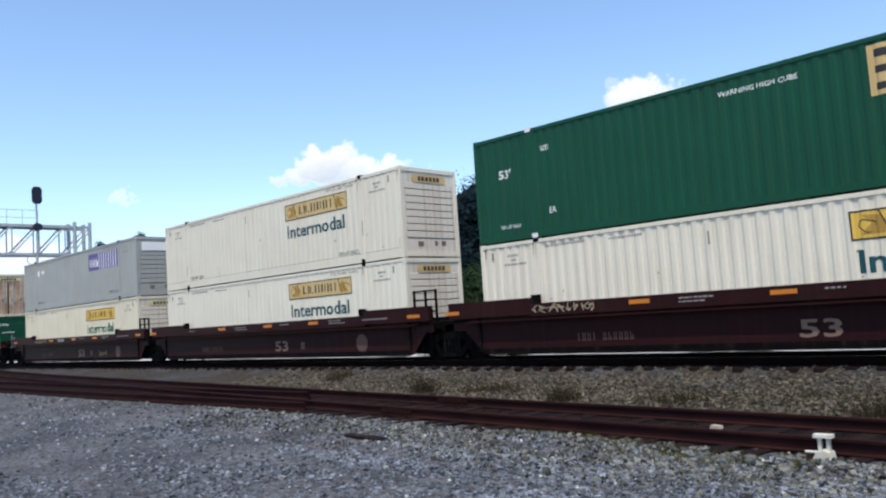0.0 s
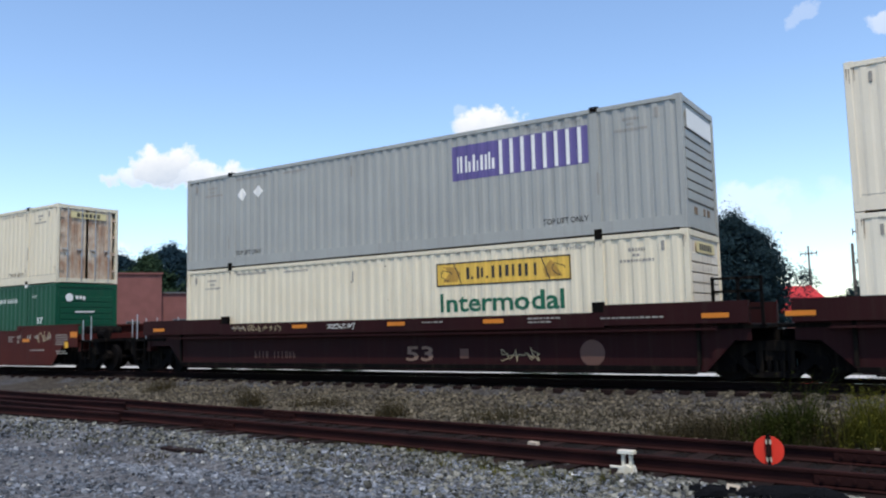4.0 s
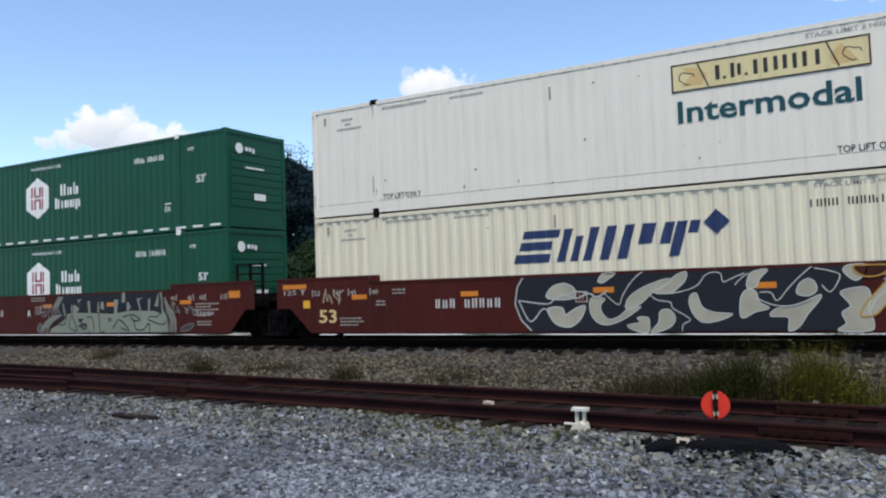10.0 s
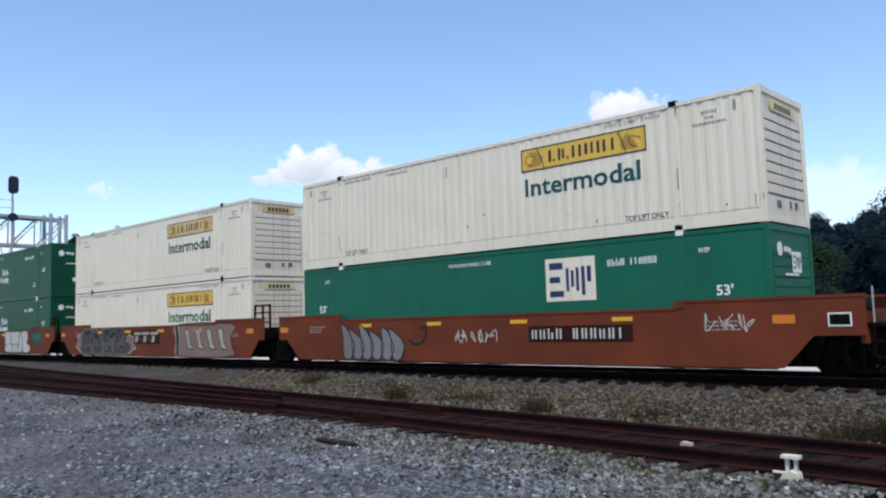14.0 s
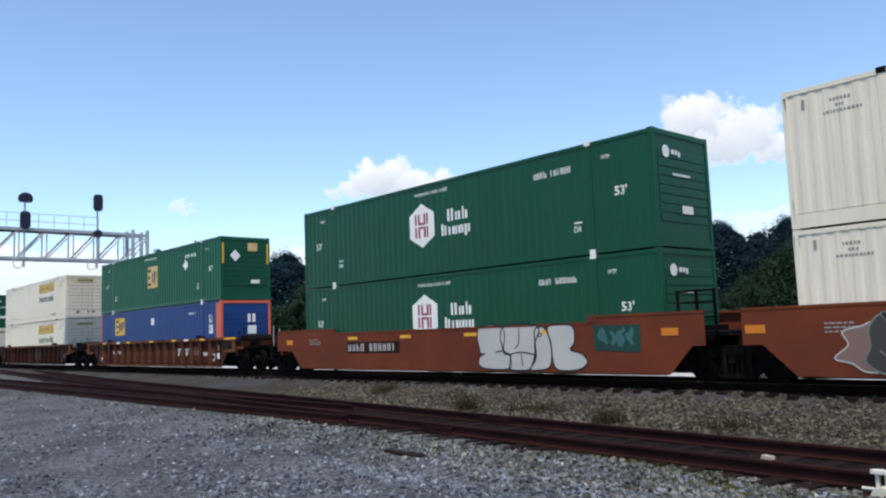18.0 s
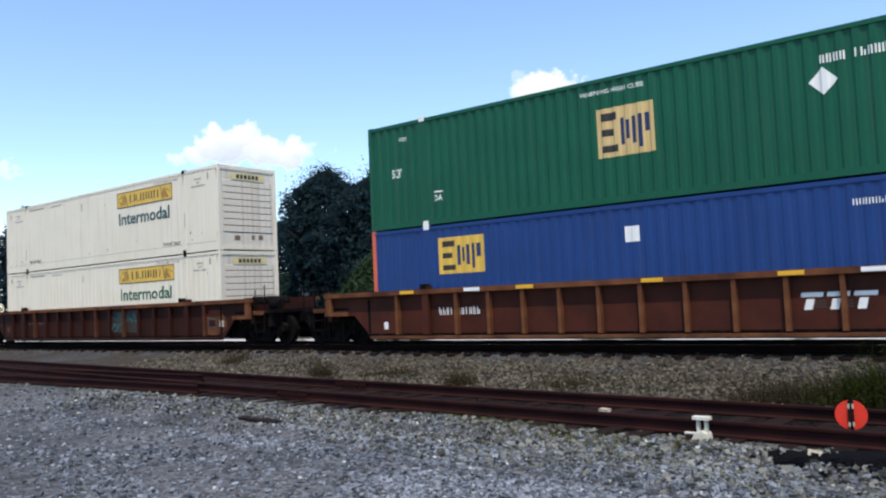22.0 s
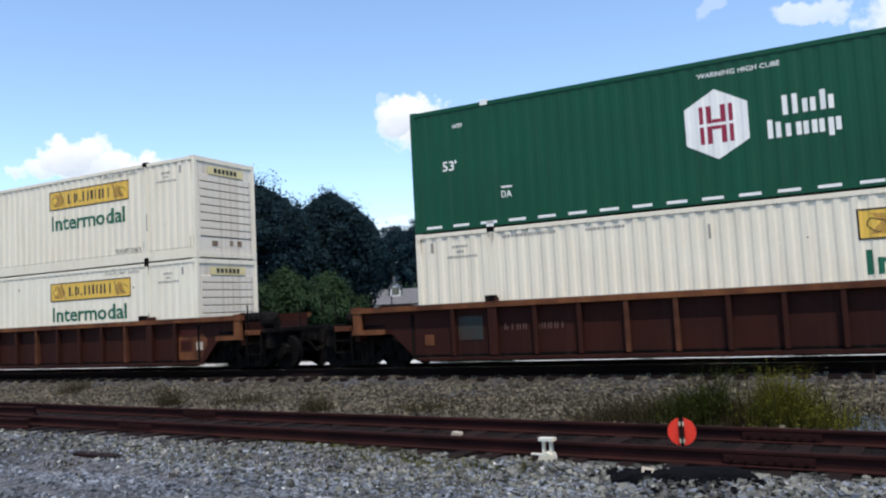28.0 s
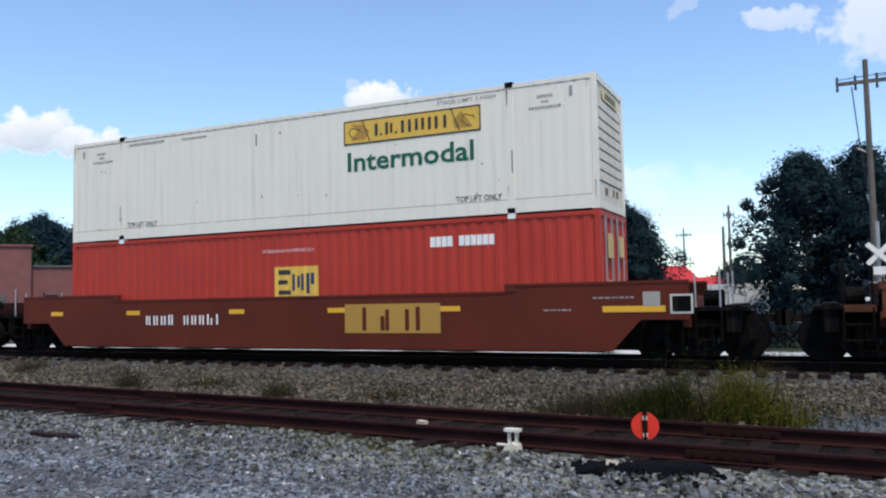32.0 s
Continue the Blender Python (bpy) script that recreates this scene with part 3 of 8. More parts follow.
def side_profile(x0, x1, off=0.0, pitch=PITCH, depth=DEPTH):
    """The wavy plan line of a corrugated wall, outermost at y = -CW / 2 + 0.012."""
    out, y0 = [], -CW / 2 + 0.012 - off
    lo = -CL / 2
    k = math.floor((x0 - lo) / pitch)
    x = lo + k * pitch
    knots = []
    while x < x1 + pitch:
        knots += [(x, 0), (x + 0.34 * pitch, 0), (x + 0.52 * pitch, depth), (x + 0.82 * pitch, depth), (x + pitch, 0)]
        x += pitch

    def at(q):
        for (xa, da), (xb, db) in zip(knots, knots[1:]):
            if xa <= q <= xb and xb > xa:
                return da + (db - da) * (q - xa) / (xb - xa)
        return 0

    pts = [(x0, y0 + at(x0))] + [(a, y0 + d) for a, d in knots if x0 < a < x1] + [(x1, y0 + at(x1))]
    clean = [pts[0]]
    for p in pts[1:]:
        if p[0] - clean[-1][0] > 1e-4:
            clean.append(p)
    return clean


def wavy(x0, x1, z0, z1, off=0.0, pitch=PITCH, depth=DEPTH):
    g = Geo()
    pts = side_profile(x0, x1, off, pitch, depth)
    n = len(pts)
    return g.add([(x, y, z0) for x, y in pts] + [(x, y, z1) for x, y in pts], [(i, i + 1, n + i + 1, n + i) for i in range(n - 1)])


POSTS = (-6.05, 6.05)


def side_panel(pitch, depth, low=0.15):
    g = Geo()
    edges = [-CL / 2 + 0.10, POSTS[0] - 0.09, POSTS[0] + 0.09, POSTS[1] - 0.09, POSTS[1] + 0.09, CL / 2 - 0.10]
    for a, b in ((0, 1), (2, 3), (4, 5)):
        w = wavy(edges[a], edges[b], low, CH - 0.10, 0, pitch, depth)
        g.add(w.v, w.f)
    return g


def ribbed_end():
    g = Geo()
    g.box(CL / 2 - 0.06, CL / 2 - 0.03, -CW / 2 + 0.1, CW / 2 - 0.1, 0.15, CH - 0.1)
    return g


def end_rib():
    return Geo().prism([(CL / 2 - 0.03, 0.002), (CL / 2 - 0.012, 0.014), (CL / 2 - 0.012, 0.190), (CL / 2 - 0.03, 0.203)], "y", -CW / 2 + 0.2, CW / 2 - 0.2)


def end_slots():
    g = Geo()
    for i in range(8):
        z = 0.62 + i * 0.225
        g.box(CL / 2 - 0.029, CL / 2 - 0.022, -CW / 2 + 0.24, CW / 2 - 0.24, z - 0.019, z - 0.001)
    for y, z, w in ((0.55, 0.45, 0.10), (0.2, 0.45, 0.07), (-0.5, 0.42, 0.12), (0.75, 2.3, 0.08)):
        g.box(CL / 2 - 0.029, CL / 2 - 0.02, y - w, y + w, z - 0.08, z + 0.08)
    return g


def door_leaf():
    """One leaf of the rear doors, with shallow upright grooves."""
    g = Geo()
    pts, y = [], 0.0
    while y < 1.13:
        for dy, d in ((0, 0), (0.13, 0), (0.16, 0.02), (0.23, 0.02), (0.26, 0)):
            if y + dy <= 1.14:
                pts.append((y + dy, d))
        y += 0.26
    n = len(pts)
    g.add([(CL / 2 - 0.03 - d, q, 0.18) for q, d in pts] + [(CL / 2 - 0.03 - d, q, CH - 0.14) for q, d in pts], [(i, i + 1, n + i + 1, n + i) for i in range(n - 1)])
    return g


def casting():
    g = Geo()
    g.box(-0.09, 0.09, -0.09, 0.09, 0.0, 0.12, 0.015)
    return g


def build_container(name_label, body, trims=None, ends=("ribs", "ribs"), smooth_side=False, end_mat=None, group="double-stacked containers", deep=False, shallow=False):
    c = thing("container", name_label, "container", group)
    trims = trims or body
    pitch, depth = PITCH, (0.022 if body.name == "blue_paint" else 0.004) if smooth_side else 0.034 if body.name == "mid_green_paint" else 0.024 if deep or body.name in DARK_BODIES else DEPTH
    depth = 0.014 if shallow else depth
    low = 0.15 if body.name in DARK_BODIES else 0.27
    k = "s%.3f" % depth
    c["ribs"] = depth
    for turn in (0, 180):
        p = part("side_panel", lambda: side_panel(pitch, depth, low), body, c, key="side%s%.2f" % (k, low))
        p.rotation_euler.z = radians(turn)
    for x in POSTS:
        for turn in (0, 180):
            p = part("lift_post", lambda: Geo().box(-0.09, 0.09, -CW / 2 + 0.004, -CW / 2 + 0.06, 0.13, CH - 0.08, 0.006), body, c, key="lift")
            p.location = (x if turn == 0 else x, 0, 0)
            p.rotation_euler.z = radians(turn)
            for z in (-0.006, CH - 0.10):
                q = part("lift_casting", lambda: Geo().box(-0.10, 0.10, -CW / 2 - 0.006, -CW / 2 + 0.16, 0, 0.125, 0.01), M["black"] if body.name not in DARK_BODIES else M["decal_white"], c, key="lcast")
                q.location = (x, 0, z)
                q.rotation_euler.z = radians(turn)
    for turn in (0, 180):
        p = part("top_rail", lambda: Geo().box(-CL / 2 + 0.1, CL / 2 - 0.1, -CW / 2, -CW / 2 + 0.08, CH - 0.11, CH - 0.018), body, c, key="trail")
        p.rotation_euler.z = radians(turn)
        p = part("bottom_rail", lambda: Geo().box(-CL / 2 + 0.1, CL / 2 - 0.1, -CW / 2, -CW / 2 + 0.10, 0.012, low + 0.005), body, c, key="brail%.2f" % low)
        p.rotation_euler.z = radians(turn)
    part("roof", lambda: Geo().box(-CL / 2 + 0.02, CL / 2 - 0.02, -CW / 2 + 0.07, CW / 2 - 0.07, CH - 0.06, CH - 0.03), body, c, key="roof")
    part("floor", lambda: Geo().box(-CL / 2 + 0.05, CL / 2 - 0.05, -CW / 2 + 0.09, CW / 2 - 0.09, 0.06, 0.13), M["black"], c, key="cfloor")
    for turn, kind in ((0, ends[1]), (180, ends[0])):
        em = end_mat or body
        if kind == "ribs":
            p = part("end_wall", ribbed_end, em, c, key="ribend")
            p.rotation_euler.z = radians(turn)
            for i in range(8):
                q = part("rib", end_rib, em, p, key="endrib")
                q.location.z = 0.62 + i * 0.225
            if body.name not in DARK_BODIES:
                tagged(part("rust_gap", end_slots, M["rust_gap"], p, key="slots"), kind="stuff")
        else:
            for dy in (0.005, -1.145):
                p = part("door", door_leaf, em, c, key="leaf")
                p.location = Matrix.Rotation(radians(turn), 3, "Z") @ Vector((0, dy, 0))
                p.rotation_euler.z = radians(turn)
                for yy in (0.28, 0.86):
                    r = part("lock_rod", lambda: Geo().tube((CL / 2 + 0.012, 0, 0.08), (CL / 2 + 0.012, 0, CH - 0.08), 0.018, n=6).box(CL / 2 - 0.03, CL / 2 + 0.03, -0.04, 0.04, 1.0, 1.1).box(CL / 2 - 0.03, CL / 2 + 0.02, -0.2, 0.0, 1.22, 1.26), M["galv"] if kind == "doors" else em, p, key="rod")
                    r.location = (0, yy, 0)
                for z in (0.5, 1.15, 1.8, 2.45):
                    r = part("hinge", lambda: Geo().box(CL / 2 - 0.03, CL / 2 - 0.004, -0.07, 0.07, -0.05, 0.05), em, p, key="hinge")
                    r.location = (0, 1.09 if dy > 0 else 0.06, z)
        for y in (-1, 1):
            p = part("corner_post", lambda: Geo().box(-0.065, 0.065, -0.06, 0.06, 0.12, CH - 0.12, 0.01), trims, c, key="cpost")
            p.location = Matrix.Rotation(radians(turn), 3, "Z") @ Vector((CL / 2 - 0.065, y * (CW / 2 - 0.06), 0))
            for z in (0.0, CH - 0.12):
                q = part("corner_casting", casting, trims, c, key="cast")
                q.location = Matrix.Rotation(radians(turn), 3, "Z") @ Vector((CL / 2 - 0.09, y * (CW / 2 - 0.09), z))
        p = part("end_header", lambda: Geo().box(CL / 2 - 0.10, CL / 2 - 0.004, -CW / 2 + 0.12, CW / 2 - 0.12, CH - 0.14, CH - 0.01), trims, c, key="header")
        p.rotation_euler.z = radians(turn)
        p = part("end_sill", lambda: Geo().box(CL / 2 - 0.10, CL / 2 - 0.004, -CW / 2 + 0.12, CW / 2 - 0.12, 0.02, 0.17), trims, c, key="sill")
        p.rotation_euler.z = radians(turn)
    return c


DARK_BODIES = {"green_paint", "mid_green_paint", "faded_green_paint", "blue_paint", "red_paint"}
FACE = -CW / 2 + 0.0085
RAIL_FACE = -CW / 2 - 0.004


def u(x):
    return x - CL / 2


def carrier_sign(c, left=9.68, sign="decal_yellow", word="decal_teal", ink="decal_ink", z=1.93):
    """The carrier's framed sign with letter blocks and scroll marks, and the word below it."""
    w, h = 3.74, 0.59
    panel = part("sign_panel", Geo().box(u(left), u(left + w), FACE - 0.004, FACE + 0.01, z, z + h), M[sign], c)
    g = Geo()
    t, y = 0.035, FACE - 0.007
    for q in ([(0, 0), (w, 0), (w, t), (0, t)], [(0, h - t), (w, h - t), (w, h), (0, h)], [(0, t), (t, t), (t, h - t), (0, h - t)], [(w - t, t), (w, t), (w, h - t), (w - t, h - t)]):
        g.flat([(u(left) + a, z + b) for a, b in q], y)
    for qs in (stroke([(0.55, h - 0.05), (0.75, 0.06)], 0.03), stroke([(w - 0.75, h - 0.05), (w - 0.55, 0.06)], 0.03)):
        for q in qs:
            g.flat([(u(left) + a, z + b) for a, b in q], y)
    for cx in (0.32, w - 0.32):
        ring = [(cx + 0.16 * math.cos(a / 8 * math.pi), h * 0.48 + 0.12 * math.sin(a / 8 * math.pi) * (1 + 0.3 * math.cos(a))) for a in range(14)]
        for q in stroke(ring, 0.02):
            g.flat([(u(left) + a, z + b) for a, b in q], y)
    part("sign_frame", g, M[ink], panel)
    for a, b, z0, z1 in ((0.90, 0.985, 0.15, 0.45), (1.05, 1.11, 0.15, 0.21), (1.20, 1.275, 0.15, 0.45), (1.33, 1.40, 0.18, 0.42), (1.47, 1.53, 0.15, 0.21),
                         (1.64, 1.72, 0.15, 0.45), (1.83, 1.91, 0.15, 0.45), (2.02, 2.10, 0.17, 0.45), (2.19, 2.27, 0.17, 0.45), (2.37, 2.45, 0.15, 0.45), (2.55, 2.63, 0.15, 0.45), (2.78, 2.86, 0.15, 0.45)):
        part("letter_bar", Geo().flat([(u(left + a), z + z0), (u(left + b), z + z0), (u(left + b), z + z1), (u(left + a), z + z1)], FACE - 0.007), M[ink], panel)
    # tan scroll shapes in both ends of the panel
    for pts in ([(0.20, 0.10), (0.62, 0.10), (0.74, 0.30), (0.55, 0.47), (0.22, 0.50), (0.40, 0.33)], [(w - 0.20, 0.10), (w - 0.66, 0.10), (w - 0.72, 0.28), (w - 0.50, 0.50), (w - 0.36, 0.32)]):
        part("scroll_shape", Geo().flat([(u(left) + a, z + b) for a, b in pts], FACE - 0.0055), M["decal_gold" if sign == "decal_yellow" else "decal_tan" if sign == "decal_pale" else "decal_gold"], panel)
    lettering("Intermodal", c, u(left + 0.10), FACE - 0.004, z - 0.66, 3.45, 0.47, M[word])
    end_sign = part("end_sign", Geo().box(CL / 2 + 0.001, CL / 2 + 0.006, -0.75, 0.75, 2.42, 2.66), M["decal_pale" if sign == "decal_yellow" else sign], c)
    g = Geo()
    for i in range(6):
        g.box(CL / 2 + 0.007, CL / 2 + 0.010, -0.5 + i * 0.17, -0.38 + i * 0.17, 2.47, 2.61)
    tagged(part("writing", g, M[ink], end_sign), kind="stuff")


def small_marks(c, ink="decal_ink", top=True, flip=False, lift=True, seed=3):
    """The small stencilled notes near the ends: lift note, stack note, and lines too small to read."""
    m = M[ink]
    if lift:
        for x in (2.25, 12.75):
            lettering("TOP LIFT ONLY", c, u(x), FACE - 0.002, 0.33, 1.15, 0.135, m)
    lettering("STACK LIMIT 3 HIGH", c, u(12.3), FACE - 0.002, 2.62, 1.5, 0.09, M["stencil"])
    rnd = random.Random(seed)
    g = Geo()
    for x, z, w, h in ((1.0, 2.48, 0.36, 0.07), (1.1, 2.36, 0.16, 0.06), (0.85, 2.24, 0.75, 0.06), (14.8, 2.48, 0.36, 0.07), (14.9, 2.36, 0.16, 0.06), (14.6, 2.24, 0.75, 0.06), (2.3, 2.62, 1.3, 0.07), (4.3, 2.60, 0.9, 0.06)):
        q = x
        while q < x + w:
            d = rnd.uniform(0.03, 0.07)
            g.flat([(u(q), z), (u(q + d), z), (u(q + d), z + h), (u(q), z + h)], FACE - 0.002)
            q += d + 0.022
    tagged(part("writing", g, M["stencil"], c), kind="stuff")
    g = Geo()
    for x, z, w, h in ((0.42, 2.45, 0.06, 0.2), (15.55, 2.45, 0.07, 0.22), (6.9, 2.2, 0.045, 0.3), (14.15, 0.9, 0.04, 0.5), (1.95, 0.55, 0.03, 0.4)):
        g.box(u(x), u(x + w), FACE - 0.006, FACE + 0.02, z, z + h)
    tagged(part("bracket_stuff", g, M["stencil"], c), kind="stuff")


def wear(c, seed):
    """Rust specks, runs below the lift points and a row of dark slots under the top rail."""
    rnd = random.Random(seed)
    g = Geo()
    for _ in range(16):
        x, z, r = rnd.uniform(0.3, 15.8), rnd.choice((rnd.uniform(0.3, 0.9), rnd.uniform(0.3, 2.6))), rnd.uniform(0.008, 0.028)
        g.flat(blob(u(x), z, r, r * rnd.uniform(0.8, 2.2), rnd.randrange(9999), n=7, wob=0.35), RAIL_FACE - 0.0015)
    for x in (2.0, 14.1, 0.1, 16.0):
        for _ in range(3):
            a, z1 = x + rnd.uniform(-0.08, 0.12), rnd.choice((2.76, 2.76, 0.6))
            l, w = rnd.uniform(0.08, 0.42), rnd.uniform(0.006, 0.014)
            g.flat([(u(a) - w * 0.3, z1 - l), (u(a) + w * 0.3, z1 - l), (u(a) + w, z1), (u(a) - w, z1)], RAIL_FACE - 0.0015)
    tagged(part("rust_speck", g, M["rust_gap"], c), kind="stuff")
    g = Geo()
    x = 0.4
    while x < 15.7:
        if rnd.random() < 0.8:
            g.flat([(u(x), CH - 0.128), (u(x + rnd.uniform(0.07, 0.12)), CH - 0.128), (u(x + 0.1), CH - 0.112), (u(x), CH - 0.112)], RAIL_FACE - 0.001)
        x += PITCH
    tagged(part("rail_slot", g, M["stencil"], c), kind="stuff")


def seam_line(c, z=0.30):
    g = Geo()
    rnd = random.Random(8)
    x = 0.15
    while x < 15.9:
        d = rnd.uniform(2.0, 5.0)
        g.flat([(u(x), z), (u(min(16, x + d)), z), (u(min(16, x + d)), z + 0.014), (u(x), z + 0.014)], FACE - 0.001)
        x += d + rnd.uniform(0.03, 0.12)
    tagged(part("scuff_mark", g, M["stencil"], c), kind="stuff")


def hub_logo(c):
    """A white six-sided badge with crimson bars, and two rows of white letter blocks."""
    cx, z0, z1 = u(7.22), 0.86, 2.27
    m = (z1 - z0)
    poly = [(cx, z0), (cx + 0.62, z0 + 0.24 * m), (cx + 0.62, z1 - 0.24 * m), (cx, z1), (cx - 0.62, z1 - 0.24 * m), (cx - 0.62, z0 + 0.24 * m)]
    badge = part("badge", Geo().prism(poly, "y", FACE - 0.006, FACE + 0.004), M["decal_white"], c)
    zc = (z0 + z1) / 2
    for x0, x1, a, b in ((-0.33, -0.25, 0.03, 0.38), (-0.33, -0.25, -0.38, -0.03), (0.25, 0.33, 0.03, 0.38), (0.25, 0.33, -0.38, -0.03), (-0.19, -0.09, 0.03, 0.38), (-0.19, -0.09, -0.38, -0.03),
                         (0.09, 0.19, 0.03, 0.38), (0.09, 0.19, -0.38, -0.03), (-0.085, 0.085, 0.03, 0.10), (-0.085, 0.085, -0.10, -0.03)):
        part("badge_bar", Geo().flat([(cx + x0, zc + a), (cx + x1, zc + a), (cx + x1, zc + b), (cx + x0, zc + b)], FACE - 0.009), M["decal_maroon"], badge)
    # two rows of letter blocks: stems of full and of low height
    for zb, row in ((1.55, ((8.48, 0.38), (8.66, 0.38), (8.84, 0.26), (8.98, 0.26), (9.16, 0.38), (9.30, 0.26))),
                    (1.13, ((8.18, 0.36), (8.33, 0.30), (8.51, 0.25), (8.70, 0.25), (8.83, 0.25), (8.98, 0.25), (9.11, 0.25), (9.27, 0.25), (9.40, 0.25)))):
        for x, h in row:
            low = -0.09 if x == 9.27 and zb < 1.2 else 0.0
            part("letter_bar", Geo().flat([(u(x), zb + low), (u(x + 0.095), zb + low), (u(x + 0.095), zb + h), (u(x), zb + h)], FACE - 0.003), M["decal_white"], c)


def small_marks_dark(c, seed=4, end=True):
    m = M["decal_white"]
    for x in (0.85, 14.93):
        lettering("53'", c, u(x), FACE - 0.002, 1.39, 0.38, 0.24, m)
    lettering("WARNING HIGH CUBE", c, u(6.9), FACE - 0.002, 2.52, 1.6, 0.10, m)
    lettering("WTP", c, u(14.55), FACE - 0.002, 2.36, 0.28, 0.11, m)
    lettering("WTP", c, u(1.15), FACE - 0.002, 2.36, 0.28, 0.11, m)
    word_bars(c, u(12.2), FACE - 0.002, 2.22, 1.35, 0.17, m, 11, seed=seed, gaps=(4,))
    for x in (13.55, 2.35):
        lettering("DA", c, u(x), FACE - 0.002, 0.62, 0.26, 0.16, m)
        part("mark_bar", Geo().flat([(u(x), 0.84), (u(x + 0.28), 0.84), (u(x + 0.28), 0.88), (u(x), 0.88)], FACE - 0.002), m, c)
    if not end:
        return
    ring = [(0.16 * math.cos(a * math.pi / 5), 0.16 * math.sin(a * math.pi / 5)) for a in range(10)]
    part("end_badge", Geo().prism([(-0.75 + a, 2.35 + b) for a, b in ring], "x", CL / 2 + 0.008, CL / 2 + 0.012), m, c)
    for y0, y1, z0, z1 in ((-0.5, -0.38, 2.3, 2.42), (-0.34, -0.24, 2.3, 2.42), (-0.2, -0.1, 2.26, 2.4), (-0.5, 0.3, 1.78, 1.83), (-0.15, 0.35, 0.85, 1.05)):
        part("end_mark", Geo().box(CL / 2 + 0.008, CL / 2 + 0.012, y0, y1, z0, z1), m, c)


def dash_strip(c, mat="decal_white"):
    """Short white reflective dashes along the bottom rail."""
    g = Geo()
    x = 0.35
    while x < 15.6:
        g.flat([(u(x), 0.07), (u(x + 0.42), 0.07), (u(x + 0.42), 0.13), (u(x), 0.13)], RAIL_FACE - 0.002)
        x += 0.72
    tagged(part("reflective_strip", g, M[mat], c), kind="stuff")


def square_logo(c, x, z, w, h, back="decal_yellow", ink="decal_ink", ink2="decal_navy"):
    p = part("logo_panel", Geo().box(u(x), u(x + w), FACE - 0.004, FACE + 0.004, z, z + h), M[back], c)
    y = FACE - 0.007
    a, b = u(x), z
    for x0, x1, z0, z1, m in ((0.08, 0.36, 0.74, 0.90, ink), (0.08, 0.30, 0.43, 0.57, ink), (0.08, 0.37, 0.10, 0.24, ink), (0.42, 0.48, 0.22, 0.76, ink2), (0.52, 0.58, 0.32, 0.70, ink2), (0.62, 0.68, 0.22, 0.76, ink2), (0.73, 0.80, 0.12, 0.78, ink2), (0.84, 0.92, 0.42, 0.78, ink2)):
        part("letter_bar", Geo().flat([(a + x0 * w, b + z0 * h), (a + x1 * w, b + z0 * h), (a + x1 * w, b + z1 * h), (a + x0 * w, b + z1 * h)], y), M[m], p)


def diamond(c, x, z, r, mat="decal_white"):
    part("placard", Geo().prism([(u(x), z - r), (u(x) + r, z), (u(x), z + r), (u(x) - r, z)], "y", FACE - 0.01, FACE + 0.004), M[mat], c)


STACKS = {}


FOLLOWED = {}


def follow_ribs(c, depth):
    """Lay the painted marks of a container's near side into its corrugation."""
    knots = []
    x = -CL / 2
    while x < CL / 2:
        knots += [(x, 0.0), (x + 0.34 * PITCH, 0.0), (x + 0.52 * PITCH, depth), (x + 0.82 * PITCH, depth)]
        x += PITCH
    kx, kd = [k[0] for k in knots], [k[1] for k in knots]
    marks = [o for o in c.children_recursive if o.type == "MESH" and o.name.split(".")[0] in MARKS]
    for o in marks:
        x0 = o.location.x
        key = (o.data.name, round(x0, 3), depth)
        if key not in FOLLOWED:
            bm = bmesh.new()
            bm.from_mesh(o.data)
            xs = [v.co.x + x0 for v in bm.verts]
            lo, hi = min(xs), max(xs)
            if max(v.co.y for v in bm.verts) + o.location.y > -CW / 2 + 0.04 or lo > CL / 2 - 0.1:
                bm.free()
                continue
            for k in kx:
                if lo + 0.002 < k < hi - 0.002:
                    bmesh.ops.bisect_plane(bm, geom=bm.verts[:] + bm.edges[:] + bm.faces[:], plane_co=(k - x0, 0, 0), plane_no=(1, 0, 0))
            for v in bm.verts:
                v.co.y += float(np.interp(v.co.x + x0, kx, kd))
            me = bpy.data.meshes.new(o.data.name)
            bm.to_mesh(me)
            bm.free()
            me.materials.append(o.data.materials[0])
            FOLLOWED[key] = me
        o.data = FOLLOWED[key]


MARKS = {"letter", "lettering", "letter_bar", "sign_panel", "sign_frame", "scroll_shape", "badge", "badge_bar", "logo_panel", "writing", "mark_bar", "height_plate", "small_plate", "placard", "scuff_mark"}


def put(stack, level, c):
    """Keep the container's place on its car: its stack and level."""
    if c.get("ribs", 0) >= 0.01:
        follow_ribs(c, c["ribs"])
        del c["ribs"]
    STACKS[c.name] = (c, stack, level)
    if level:
        c.scale.z = 1.012 if stack in "BCEF" else 1.035
    return c


